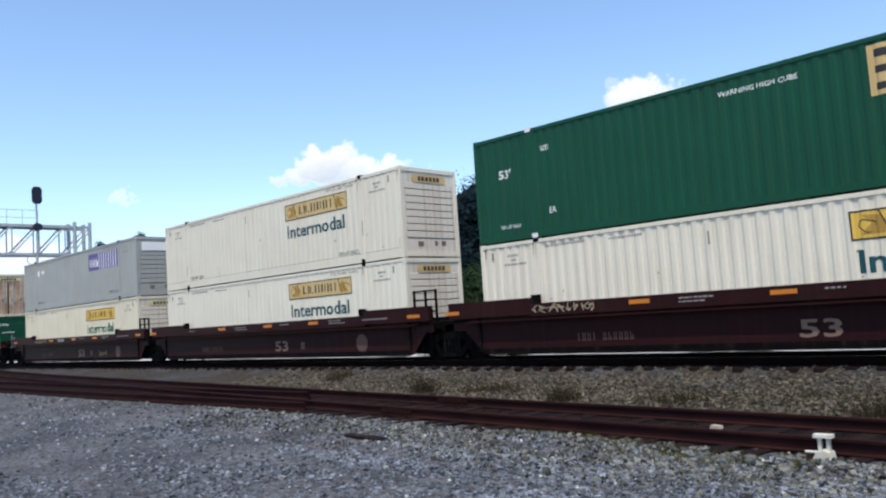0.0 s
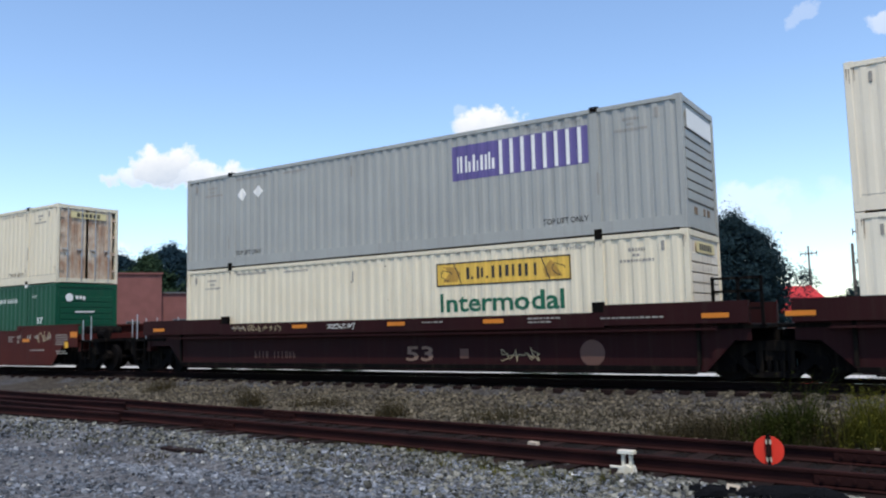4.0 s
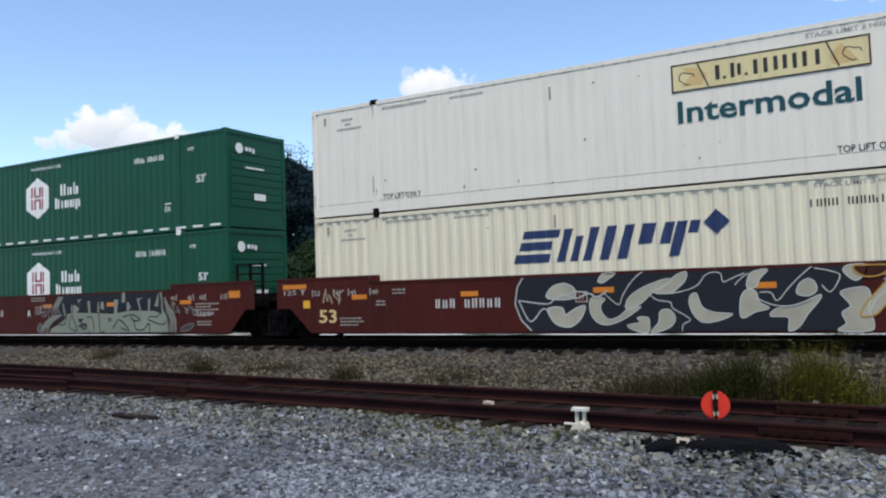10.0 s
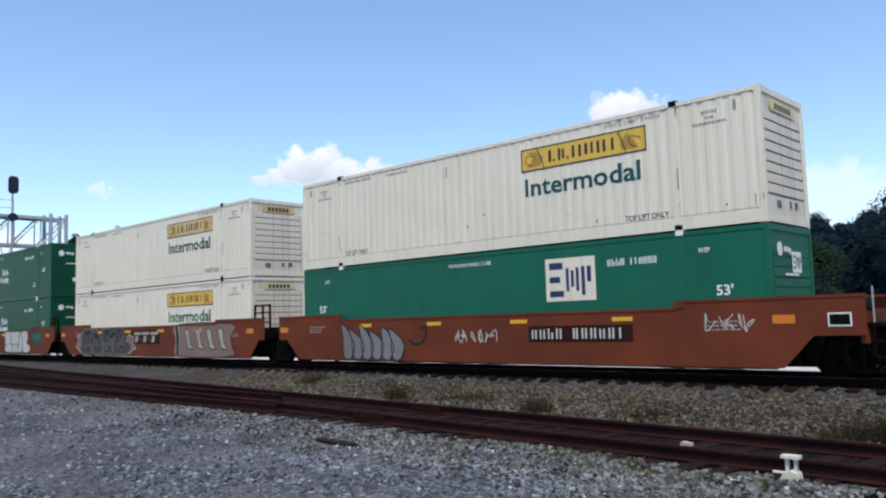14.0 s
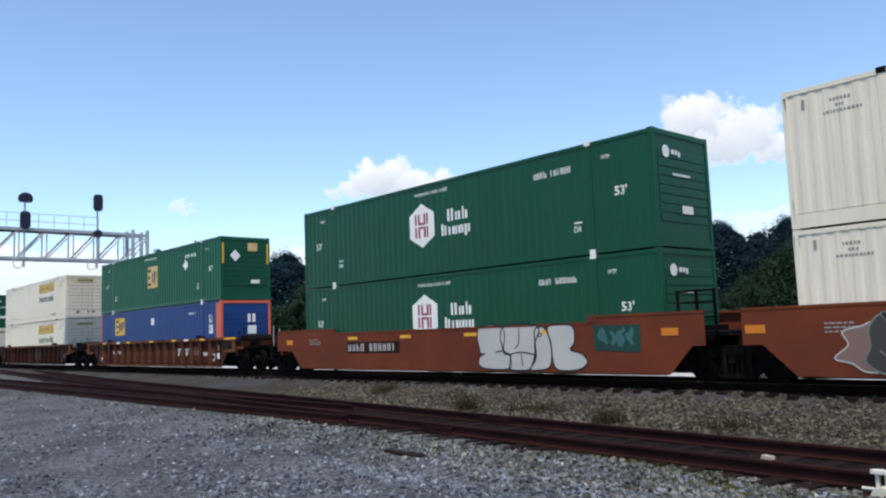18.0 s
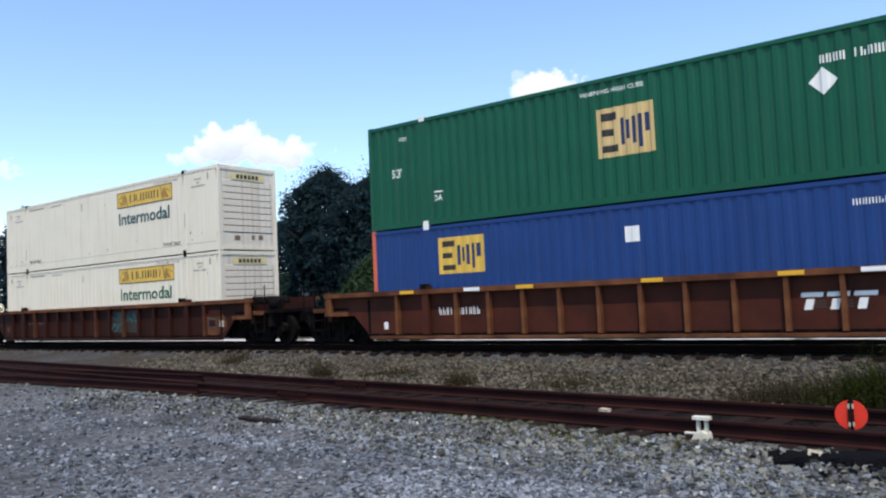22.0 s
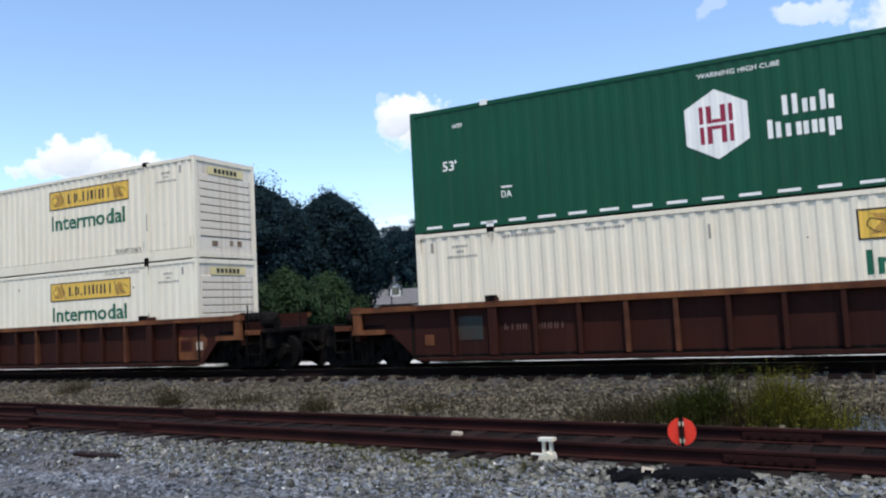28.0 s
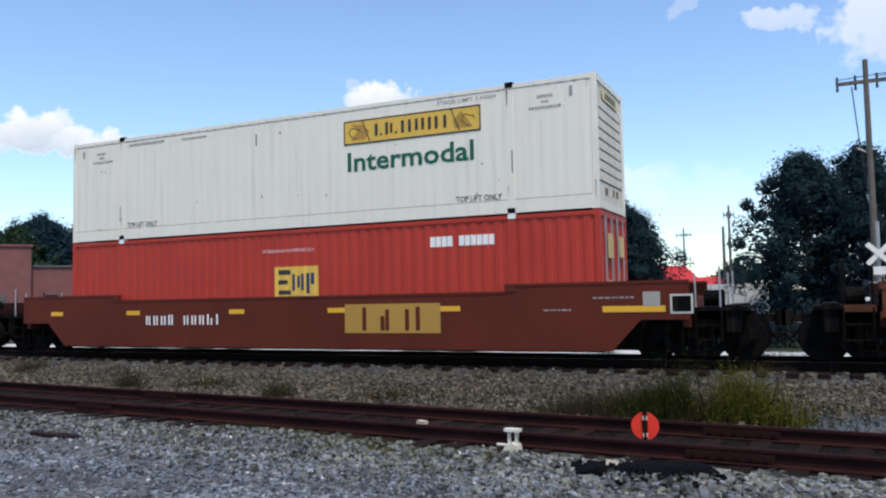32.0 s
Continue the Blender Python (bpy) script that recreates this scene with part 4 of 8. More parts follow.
def jb(stack, level, paint, sign="decal_yellow", word="decal_teal", left=9.68, ends=("doors", "ribs"), label=None, end_mat=None, ink="decal_ink", smooth=False, deep=False, z=1.93):
    tone = {"cream": "cream", "cream_light": "pale cream", "white": "clean white", "ivory": "ivory white", "straw": "straw-coloured"}[paint]
    shade = {"decal_yellow": "yellow", "decal_tan": "faded tan", "decal_pale": "bleached yellow"}[sign]
    spot = "lower" if level == 0 else "upper"
    c = build_container(label or "%s %s container with a %s carrier sign" % (tone, spot, shade), M[paint], ends=ends, end_mat=end_mat or M["end_white"], smooth_side=smooth, deep=deep)
    carrier_sign(c, left, sign, word, ink, z)
    small_marks(c, seed=ord(stack) + level)
    wear(c, ord(stack) * 3 + level)
    if level:
        seam_line(c)
    return put(stack, level, c)


def hub(stack, level, paint="green", dashes=False):
    c = build_container("dark green corrugated %s container with a white six-sided badge" % ("lower" if level == 0 else "upper"), M[paint], ends=("ribs", "ribs"), shallow=True)
    hub_logo(c)
    small_marks_dark(c, seed=ord(stack) + level)
    if dashes:
        dash_strip(c)
    return put(stack, level, c)


def build_stacks():
    # A: green over cream
    c = build_container("dark green corrugated container with a square yellow logo", M["green"], ends=("ribs", "doors"))
    square_logo(c, 10.55, 1.74, 1.45, 0.98, "decal_tan")
    lettering("53'", c, u(0.9), FACE - 0.002, 1.70, 0.42, 0.24, M["decal_white"])
    lettering("WTP", c, u(2.4), FACE - 0.002, 2.20, 0.28, 0.15, M["decal_white"])
    lettering("TOP LIFT ONLY", c, u(0.82), FACE - 0.002, 0.34, 0.75, 0.09, M["decal_white"])
    lettering("EA", c, u(2.55), FACE - 0.002, 0.58, 0.24, 0.16, M["decal_white"])
    lettering("WARNING HIGH CUBE", c, u(7.45), FACE - 0.002, 2.44, 1.75, 0.11, M["decal_white"])
    part("end_badge", Geo().box(CL / 2 + 0.03, CL / 2 + 0.034, -0.9, -0.5, 2.1, 2.4), M["decal_white"], c)
    put("A", 1, c)
    jb("A", 0, "cream_light", "decal_yellow", "decal_teal", 9.9, deep=True)
    # B, C
    jb("B", 1, "cream_light", "decal_tan")
    jb("B", 0, "ivory", "decal_tan")
    c = build_container("grey corrugated upper container with a purple and white panel", M["grey"], ends=("doors", "ribs"), end_mat=M["grey"], deep=True)
    g = wavy(u(10.25), u(13.96), 1.66, 2.54, 0.004, depth=0.024)
    sign = part("purple_panel", g, M["decal_purple"], c)
    g = Geo()
    x = -CL / 2 + math.ceil((u(10.25) + CL / 2) / PITCH) * PITCH
    i = 0
    while x < u(13.8):
        if i > 3:
            g.box(x + 0.005, x + 0.095, FACE - 0.004, FACE + 0.006, 1.68, 2.52)
        x += PITCH
        i += 1
    part("worn_stripe", g, M["decal_white"], sign)
    word_bars(sign, u(10.4), FACE - 0.003, 1.85, 1.15, 0.42, M["decal_white"], 5, seed=31)
    small_marks(c, seed=32)
    diamond(c, 2.55, 2.18, 0.2)
    diamond(c, 3.25, 2.2, 0.2, "decal_white")
    part("end_panel", Geo().box(CL / 2 + 0.006, CL / 2 + 0.012, -1.0, 1.0, 2.2, 2.62), M["decal_white"], c)
    put("C", 1, c)
    jb("C", 0, "cream", "decal_yellow", "decal_green", deep=True)
    # D, E, F
    jb("D", 1, "cream", "decal_pale", "decal_teal", 2.75, ends=("ribs", "doors"), deep=True, end_mat=M["rusty_white"], label="cream upper container with rust-streaked doors and a bleached sign")
    hub("D", 0)
    jb("E", 1, "white", "decal_pale", "decal_teal", smooth=True)
    c = build_container("straw-coloured corrugated lower container with slanted navy letter blocks", M["straw"], ends=("ribs", "ribs"), end_mat=M["end_white"], deep=True)
    for a, b, z0, z1 in ((5.85, 6.72, 1.42, 1.62), (5.92, 6.70, 1.71, 1.90), (5.92, 6.82, 1.98, 2.16), (6.92, 7.12, 1.42, 2.16), (7.24, 7.42, 1.42, 1.98), (7.54, 7.74, 1.42, 2.16),
                         (7.92, 8.14, 1.42, 2.16), (8.32, 8.54, 1.42, 2.16), (8.70, 9.00, 1.72, 2.16), (9.18, 9.40, 1.70, 2.16), (9.44, 9.66, 1.42, 2.16), (9.72, 9.92, 1.90, 2.16)):
        k = 0.3
        part("letter_bar", Geo().flat([(u(a + k * (z0 - 1.42)), z0), (u(b + k * (z0 - 1.42)), z0), (u(b + k * (z1 - 1.42)), z1), (u(a + k * (z1 - 1.42)), z1)], FACE - 0.004), M["decal_navy"], c)
    diamond(c, 10.45, 2.1, 0.26, "decal_navy")
    small_marks(c, seed=44, lift=False)
    wear(c, 45)
    word_bars(c, u(12.2), FACE - 0.002, 2.25, 1.5, 0.15, M["decal_ink"], 11, seed=45, gaps=(4,))
    put("E", 0, c)
    hub("F", 1, dashes=True)
    hub("F", 0)
    # G, H, I
    jb("G", 1, "cream_light", "decal_yellow", "decal_teal")
    c = build_container("faded green lower container with a white square logo panel", M["green_pale"], ends=("ribs", "ribs"), smooth_side=True)
    square_logo(c, 10.34, 1.42, 1.5, 1.1, "cream_light", "decal_navy", "decal_navy")
    small_marks_dark(c, seed=51)
    panel = part("end_logo_panel", Geo().box(CL / 2 + 0.008, CL / 2 + 0.013, -0.05, 0.5, 1.85, 2.32), M["decal_white"], c)
    for a, b, z0, z1 in ((0.02, 0.14, 2.18, 2.24), (0.02, 0.12, 2.06, 2.11), (0.02, 0.14, 1.93, 1.99), (0.18, 0.22, 1.98, 2.2), (0.26, 0.30, 1.98, 2.2), (0.35, 0.39, 1.93, 2.2), (0.41, 0.45, 2.08, 2.2)):
        part("letter_bar", Geo().box(CL / 2 + 0.013, CL / 2 + 0.016, a, b, z0, z1), M["decal_ink"], panel)
    put("G", 0, c)
    jb("H", 1, "cream_light", "decal_tan")
    jb("H", 0, "cream_light", "decal_yellow", "decal_green")
    hub("I", 1)
    hub("I", 0)
    # J
    c = build_container("dark green upper container with hazard placards and a gold logo", M["green_mid"], ends=("ribs", "ribs"), end_mat=M["green"])
    square_logo(c, 7.3, 1.05, 1.42, 1.12, "decal_tan")
    small_marks_dark(c, 61, False)
    diamond(c, 12.24, 1.88, 0.27)
    part("end_placard", Geo().prism([(-0.55, 1.75), (-0.28, 2.02), (-0.55, 2.29), (-0.82, 2.02)], "x", CL / 2 + 0.03, CL / 2 + 0.036), M["decal_white"], c)
    part("end_panel", Geo().box(CL / 2 + 0.03, CL / 2 + 0.036, 0.1, 0.6, 2.25, 2.62), M["decal_tan"], c)
    part("end_panel", Geo().box(CL / 2 + 0.03, CL / 2 + 0.036, 0.25, 0.7, 0.75, 0.92), M["decal_white"], c)
    for a in (-1.22, 1.1):
        part("amber_strip", Geo().box(CL / 2 + 0.03, CL / 2 + 0.036, a, a + 0.08, 1.65, 2.6), M["decal_amber"], c)
    put("J", 1, c)
    c = build_container("blue lower container with orange corner posts and a yellow logo", M["blue"], trims=M["orange"], ends=("ribs", "ribs"), smooth_side=True, end_mat=M["blue"])
    square_logo(c, 2.42, 1.55, 1.5, 0.98, "decal_yellow")
    lettering("53", c, u(14.86), FACE - 0.002, 1.86, 0.4, 0.4, M["decal_white"])
    g = Geo().box(u(14.85), u(15.3), FACE - 0.006, FACE + 0.004, 1.38, 1.78)
    pl = part("height_plate", g, M["decal_white"], c)
    lettering("110\"", pl, u(14.9), FACE - 0.009, 1.50, 0.36, 0.2, M["decal_navy"])
    part("small_plate", Geo().box(u(7.86), u(8.2), FACE - 0.006, FACE + 0.004, 2.0, 2.36), M["decal_white"], c)
    word_bars(c, u(12.6), FACE - 0.002, 2.35, 0.9, 0.12, M["decal_white"], 8, seed=63)
    part("end_plate", Geo().box(CL / 2 + 0.03, CL / 2 + 0.034, 0.05, 0.5, 1.3, 1.7), M["decal_white"], c)
    for a, b in ((0.05, 0.2), (0.3, 0.45)):
        part("end_number", Geo().box(CL / 2 + 0.03, CL / 2 + 0.034, a, b, 1.85, 2.25), M["decal_white"], c)
    part("orange_band", Geo().box(CL / 2 - 0.5, CL / 2 - 0.11, FACE - 0.003, FACE + 0.01, 0.16, CH - 0.1), M["orange"], c)
    put("J", 0, c)
    # K to N
    jb("K", 1, "cream_light", "decal_yellow", smooth=True, z=2.0)
    jb("K", 0, "cream_light", "decal_yellow", "decal_green", z=2.0)
    hub("L", 1, dashes=True)
    jb("L", 0, "cream_light", "decal_yellow", "decal_green", 9.6, deep=True)
    jb("M", 1, "cream_light", "decal_yellow", "decal_green", deep=True)
    jb("M", 0, "ivory", "decal_yellow", "decal_green")
    jb("N", 1, "white", "decal_yellow", "decal_green", smooth=True)
    c = build_container("bright red lower container with a yellow square logo", M["red"], ends=("ribs", "doors"), end_mat=M["red"])
    square_logo(c, 7.5, 1.12, 1.35, 0.80, "decal_yellow", "decal_ink", "decal_navy")
    g = Geo()
    for i in range(11):
        if i != 4:
            g.box(u(12.05 + i * 0.15), u(12.18 + i * 0.15), FACE - 0.004, FACE + 0.004, 2.24, 2.48)
    tagged(part("writing", g, M["decal_white"], c), kind="stuff")
    word_bars(c, u(7.1), FACE - 0.002, 2.3, 1.7, 0.09, M["decal_white"], 14, seed=71)
    g = Geo()
    for y0, y1, z0, z1 in ((-0.75, -0.25, 1.85, 2.4), (0.35, 0.85, 1.9, 2.4), (-0.8, -0.45, 1.15, 1.35), (0.3, 0.9, 1.1, 1.3)):
        part("end_panel", Geo().box(CL / 2 + 0.03, CL / 2 + 0.034, y0, y1, z0, z1), M["decal_tan"], c)
    put("N", 0, c)


build_stacks()


# ---- well cars ----
# in a car's space x runs from the stack's middle, y = 0 is the track's middle, z = 0 the rail's top
FL = BASE_Z - RAIL_Z
CY = 1.53


def sideframe():
    g = Geo()
    top = [(-1.15, 0.62), (-0.95, 0.74), (-0.35, 0.86), (0.35, 0.86), (0.95, 0.74), (1.15, 0.62), (1.15, 0.46), (0.78, 0.46), (0.42, 0.66), (-0.42, 0.66), (-0.78, 0.46), (-1.15, 0.46)]
    g.prism(top, "y", -0.09, 0.09)
    g.prism([(-0.80, 0.46), (-0.62, 0.56), (-0.30, 0.24), (0.30, 0.24), (0.62, 0.56), (0.80, 0.46), (0.42, 0.12), (-0.42, 0.12)], "y", -0.08, 0.08)
    for x in (-0.30, 0.30):
        g.box(x - 0.07, x + 0.07, -0.08, 0.08, 0.22, 0.70)
    for x in (-0.13, 0.0, 0.13):
        g.tube((x, 0, 0.24), (x, 0, 0.52), 0.055, n=8)
    for x in (-0.89, 0.89):
        g.tube((x, -0.13, 0.46), (x, 0.13, 0.46), 0.16, n=12)
        g.tube((x, -0.17, 0.46), (x, -0.13, 0.46), 0.09, n=8)
    return g


def wheelset():
    g = Geo()
    g.tube((0, -1.0, 0), (0, 1.0, 0), 0.08, n=8)
    for s in (-1, 1):
        y = s * 0.78
        g.tube((0, y - 0.065, 0), (0, y + 0.065, 0), 0.455, n=24)
        g.tube((0, y - s * 0.065, 0), (0, y - s * 0.09, 0), 0.485, n=24)
        for k in range(5):
            a = 2 * math.pi * k / 5
            g.box(math.cos(a) * 0.27 - 0.04, math.cos(a) * 0.27 + 0.04, y + s * 0.066, y + s * 0.08, math.sin(a) * 0.27 - 0.04, math.sin(a) * 0.27 + 0.04)
    return g


WHEELS = []


def truck(car, x):
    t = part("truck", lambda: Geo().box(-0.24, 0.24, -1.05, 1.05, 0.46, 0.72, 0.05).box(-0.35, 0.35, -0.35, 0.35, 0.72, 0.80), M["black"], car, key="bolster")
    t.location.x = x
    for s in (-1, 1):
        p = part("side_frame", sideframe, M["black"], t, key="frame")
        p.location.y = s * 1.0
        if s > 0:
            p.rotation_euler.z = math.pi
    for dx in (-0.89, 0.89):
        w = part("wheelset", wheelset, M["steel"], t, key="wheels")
        WHEELS.append((w, dx))
    return t


def end_gear(car, s, coupled, paint, iron):
    """The end of a car past its well: deck, sill, coupler or pivot, rails and steps. s: +1 the leading end, -1 the trailing end."""
    def X(a, b):
        return (a, b) if s > 0 else (-b, -a)

    if coupled:
        g = Geo()
        a, b = X(9.0, 11.05)
        g.box(a, b, -0.32, 0.32, 0.72, 1.02)
        part("draft_sill", g, M["black"], car)
        g = Geo()
        a, b = X(10.9, 11.52)
        g.box(a, b, -0.10, 0.10, 0.78, 0.94)
        a, b = X(11.42, 11.68)
        g.box(a, b, -0.17, 0.16, 0.70, 1.02, 0.05)
        part("coupler", g, M["black"], car)
        a, b = X(9.0, 11.0)
        part("platform", Geo().box(a, b, -1.42, 1.42, 1.05, 1.12), M["black"], car)
        a, b = X(9.75, 9.9)
        part("end_bulkhead", Geo().box(a, b, -1.4, 1.4, 0.72, 1.34), paint, car)
        a, b = X(10.55, 10.85)
        part("end_sill", Geo().box(a, b, -1.36, 1.36, 0.62, 1.16, 0.04), M["black"], car)
        part("air_reservoir", Geo().tube((s * 9.35, -0.9, 1.42), (s * 9.35, 0.5, 1.42), 0.2, n=12), M["black"], car)
        part("brake_cylinder", Geo().tube((s * 10.1, -0.75, 1.3), (s * 10.5, -0.75, 1.3), 0.17, n=12), M["black"], car)
        for x, y, z in ((10.0, -1.38, 1.82), (10.48, -1.38, 1.95), (10.48, 0.3, 1.85), (10.48, 1.38, 1.9)):
            part("grab_iron", Geo().tube((s * x, y, 1.1), (s * x, y, z), 0.019, n=6), M[iron], car, "pale upright grab iron" if iron == "galv" else "dark upright grab iron")
        g = Geo()
        for z in (0.45, 0.75):
            a, b = X(10.0, 10.5)
            g.box(a, b, -1.45, -1.38, z, z + 0.03)
        for x in (10.0, 10.5):
            g.box(s * x - 0.02, s * x + 0.02, -1.45, -1.40, 0.45, 1.08)
        part("step_ladder", g, M["black"], car)
        g = Geo()
        g.tube((s * 11.2, -0.3, 0.75), (s * 11.45, -0.22, 0.45), 0.035, n=6).tube((s * 11.45, -0.22, 0.45), (s * 11.62, -0.1, 0.6), 0.035, n=6)
        part("air_hose", g, M["black"], car)
        truck(car, s * 9.95)
    else:
        a, b = X(8.9, 9.68)
        g = Geo().box(a, b, -0.5, 0.5, 0.78, 1.08)
        part("pivot_sill", g, M["black"], car)
        a, b = X(8.6, 9.55)
        part("platform", Geo().box(a, b, -1.4, 1.4, 1.12, 1.2), M["black"], car)
        if s > 0:
            g = Geo()
            for x in (8.55, 9.05, 9.5):
                g.box(x - 0.03, x + 0.03, -1.46, -1.40, 1.2, 2.18)
            for z in (1.5, 1.85, 2.12):
                g.box(8.55, 9.5, -1.46, -1.42, z, z + 0.05)
            part("ladder_frame", g, M["black"], car)
        else:
            truck(car, -9.70)


def car_side(style, left, right):
    """The near side wall of a well car as an upright plate with swept-up ends; x from the stack's middle."""
    le = -9.9 if left else -9.25
    re = 9.9 if right else 9.25
    lo, mid, hi, arch = FL - 0.16, FL + 1.14, FL + 1.29, FL + 0.50
    if style in ("ribbed",):
        hi = FL + 1.17
    raise_l, raise_r = -CL / 2 + 2.0, CL / 2 - 2.0
    poly = [(-8.1, lo), (8.3, lo), (8.92, arch), (re, arch), (re, hi), (raise_r + 0.2, hi), (raise_r, mid), (raise_l, mid), (raise_l - 0.2, hi), (le, hi), (le, arch), (-8.8, arch)]
    return poly


def well_car(stack, style, paint, left, right, label, trim=None, rusty=None):
    car = thing("well_car", label, "rail car", "well cars of the train")
    trim = trim or paint
    poly = car_side(style, left, right)
    inset = {"smooth": 0.0, "flanged": 0.16, "ribbed": 0.13}[style]
    for s in (-1, 1):
        y0, y1 = sorted((s * (CY - inset), s * (CY - inset - 0.03)))
        part("side_wall", Geo().prism(poly, "y", y0, y1), paint, car)
    lo, mid, hi, arch = FL - 0.16, FL + 1.14, FL + 1.29, FL + 0.50
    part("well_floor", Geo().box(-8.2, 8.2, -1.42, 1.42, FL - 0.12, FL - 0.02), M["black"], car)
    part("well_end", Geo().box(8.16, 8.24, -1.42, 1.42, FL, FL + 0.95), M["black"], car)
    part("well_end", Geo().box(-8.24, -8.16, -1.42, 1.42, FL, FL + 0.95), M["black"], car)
    re, le = (9.9 if right else 9.25), (-9.9 if left else -9.25)
    top = FL + 1.14
    for s in (-1, 1):
        if style == "smooth":
            y0, y1 = sorted((s * (CY + 0.012), s * (CY - 0.12)))
            part("top_chord", Geo().box(-6.0, 6.0, y0, y1, top - 0.05, top + 0.012), paint, car)
            for a, b in ((6.12, re), (le, -6.12)):
                part("end_chord", Geo().box(a, b, y0, y1, FL + 1.25, FL + 1.31), paint, car)
        elif style == "flanged":
            y0, y1 = sorted((s * (CY + 0.03), s * (CY - 0.12)))
            part("top_chord", Geo().box(-6.2, 6.2, y0, y1, top - 0.32, top + 0.01), paint, car)
            for a, b in ((6.2, re), (le, -6.2)):
                part("end_chord", Geo().box(a, b, y0, y1, FL + 0.86, FL + 1.31), paint, car)
            part("side_ledge", Geo().box(-8.6, 8.6, *sorted((s * (CY + 0.05), s * (CY - 0.06))), FL + 0.72, FL + 0.76), paint, car)
        else:
            y0, y1 = sorted((s * (CY + 0.03), s * (CY - 0.12)))
            part("top_chord", Geo().box(le, re, y0, y1, FL + 1.04, FL + 1.17), trim, car)
            part("bottom_chord", Geo().box(-8.05, 8.25, *sorted((s * (CY + 0.02), s * (CY - 0.1))), lo, lo + 0.07), trim if rusty is None else paint, car)
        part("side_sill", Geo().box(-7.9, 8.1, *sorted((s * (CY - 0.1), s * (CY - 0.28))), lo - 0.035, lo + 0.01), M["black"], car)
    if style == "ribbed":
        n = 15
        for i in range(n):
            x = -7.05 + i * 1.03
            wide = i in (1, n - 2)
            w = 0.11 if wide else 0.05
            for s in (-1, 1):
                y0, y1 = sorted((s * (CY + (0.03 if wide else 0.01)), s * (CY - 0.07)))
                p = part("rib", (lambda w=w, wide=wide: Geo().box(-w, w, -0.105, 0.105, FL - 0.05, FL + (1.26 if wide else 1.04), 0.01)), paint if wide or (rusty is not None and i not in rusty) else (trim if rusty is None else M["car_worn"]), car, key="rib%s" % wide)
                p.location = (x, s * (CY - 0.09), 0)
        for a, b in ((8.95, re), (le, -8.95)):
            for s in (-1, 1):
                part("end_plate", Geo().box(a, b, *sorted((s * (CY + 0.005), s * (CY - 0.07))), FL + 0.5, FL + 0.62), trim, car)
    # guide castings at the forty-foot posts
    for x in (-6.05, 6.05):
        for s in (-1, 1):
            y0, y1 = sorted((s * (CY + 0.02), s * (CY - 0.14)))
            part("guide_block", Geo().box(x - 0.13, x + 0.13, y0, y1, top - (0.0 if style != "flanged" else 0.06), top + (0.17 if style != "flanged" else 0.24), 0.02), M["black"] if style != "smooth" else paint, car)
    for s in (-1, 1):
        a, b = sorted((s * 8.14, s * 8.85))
        # added black block: fills the see-through gap by the truck with darkness
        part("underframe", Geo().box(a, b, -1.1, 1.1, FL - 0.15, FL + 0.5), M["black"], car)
        if style == "ribbed":
            a, b = sorted((s * 9.62, s * 9.86))
            part("end_post", Geo().box(a, b, -CY - 0.012, -CY + 0.1, FL + 0.52, FL + 1.2, 0.01), M["car_rust"], car, "rusty end post")
            a, b = sorted((s * 9.95, s * 10.5))
            part("deck_edge", Geo().box(a, b, -1.45, -1.40, 1.0, 1.13), M["car_rust"], car, "rusty deck edge")
    iron = "steel" if style == "ribbed" else "galv"
    end_gear(car, 1, right, paint, iron)
    end_gear(car, -1, left, paint, iron)
    STACKS[car.name] = (car, stack, -1)
    return car


SF = -CY - 0.006


def markers(car, xs, z, w=0.55, h=0.10, mat="decal_orange", y=None):
    for x in xs:
        part("reflector", Geo().box(u(x), u(x + w), (y or SF) - 0.004, (y or SF) + 0.01, FL + z, FL + z + h), M[mat], car)


def stencils(car, spots, mat="stencil", seed=1, y=None):
    """Stencilled lines too small to read, as rows of bars: (x, z, width, lines)."""
    rnd = random.Random(seed)
    g = Geo()
    for x, z, w, n in spots:
        for i in range(n):
            q, e = x, x + w * rnd.uniform(0.6, 1)
            while q < e:
                d = rnd.uniform(0.04, 0.14)
                zz = FL + z - i * 0.085
                g.flat([(u(q), zz), (u(q + d), zz), (u(q + d), zz + 0.035), (u(q), zz + 0.035)], (y or SF))
                q += d + 0.03
    tagged(part("writing", g, M[mat], car), kind="stuff")


def tag_scrawl(car, x, z, w, h, mat, seed, lw=0.022, y=None):
    """A thin sprayed scrawl, with no letters in it."""
    rnd = random.Random(seed)
    g = Geo()
    q, k = x, 0
    while q < x + w:
        pts = [(u(q + rnd.uniform(-0.06, 0.2)), FL + z + h * f + rnd.uniform(-0.12, 0.12) * h) for f in rnd.sample((0.1, 0.35, 0.6, 0.9, 0.5), 5)]
        rb = ribbon(smooth(pts, False, 5), lw, (y or SF) - 0.002 - k * 0.0007, False)
        g.add(rb.v, rb.f)
        q, k = q + rnd.uniform(0.16, 0.26), k + 1
    part("sprayed_scrawl", g, M[mat], car)


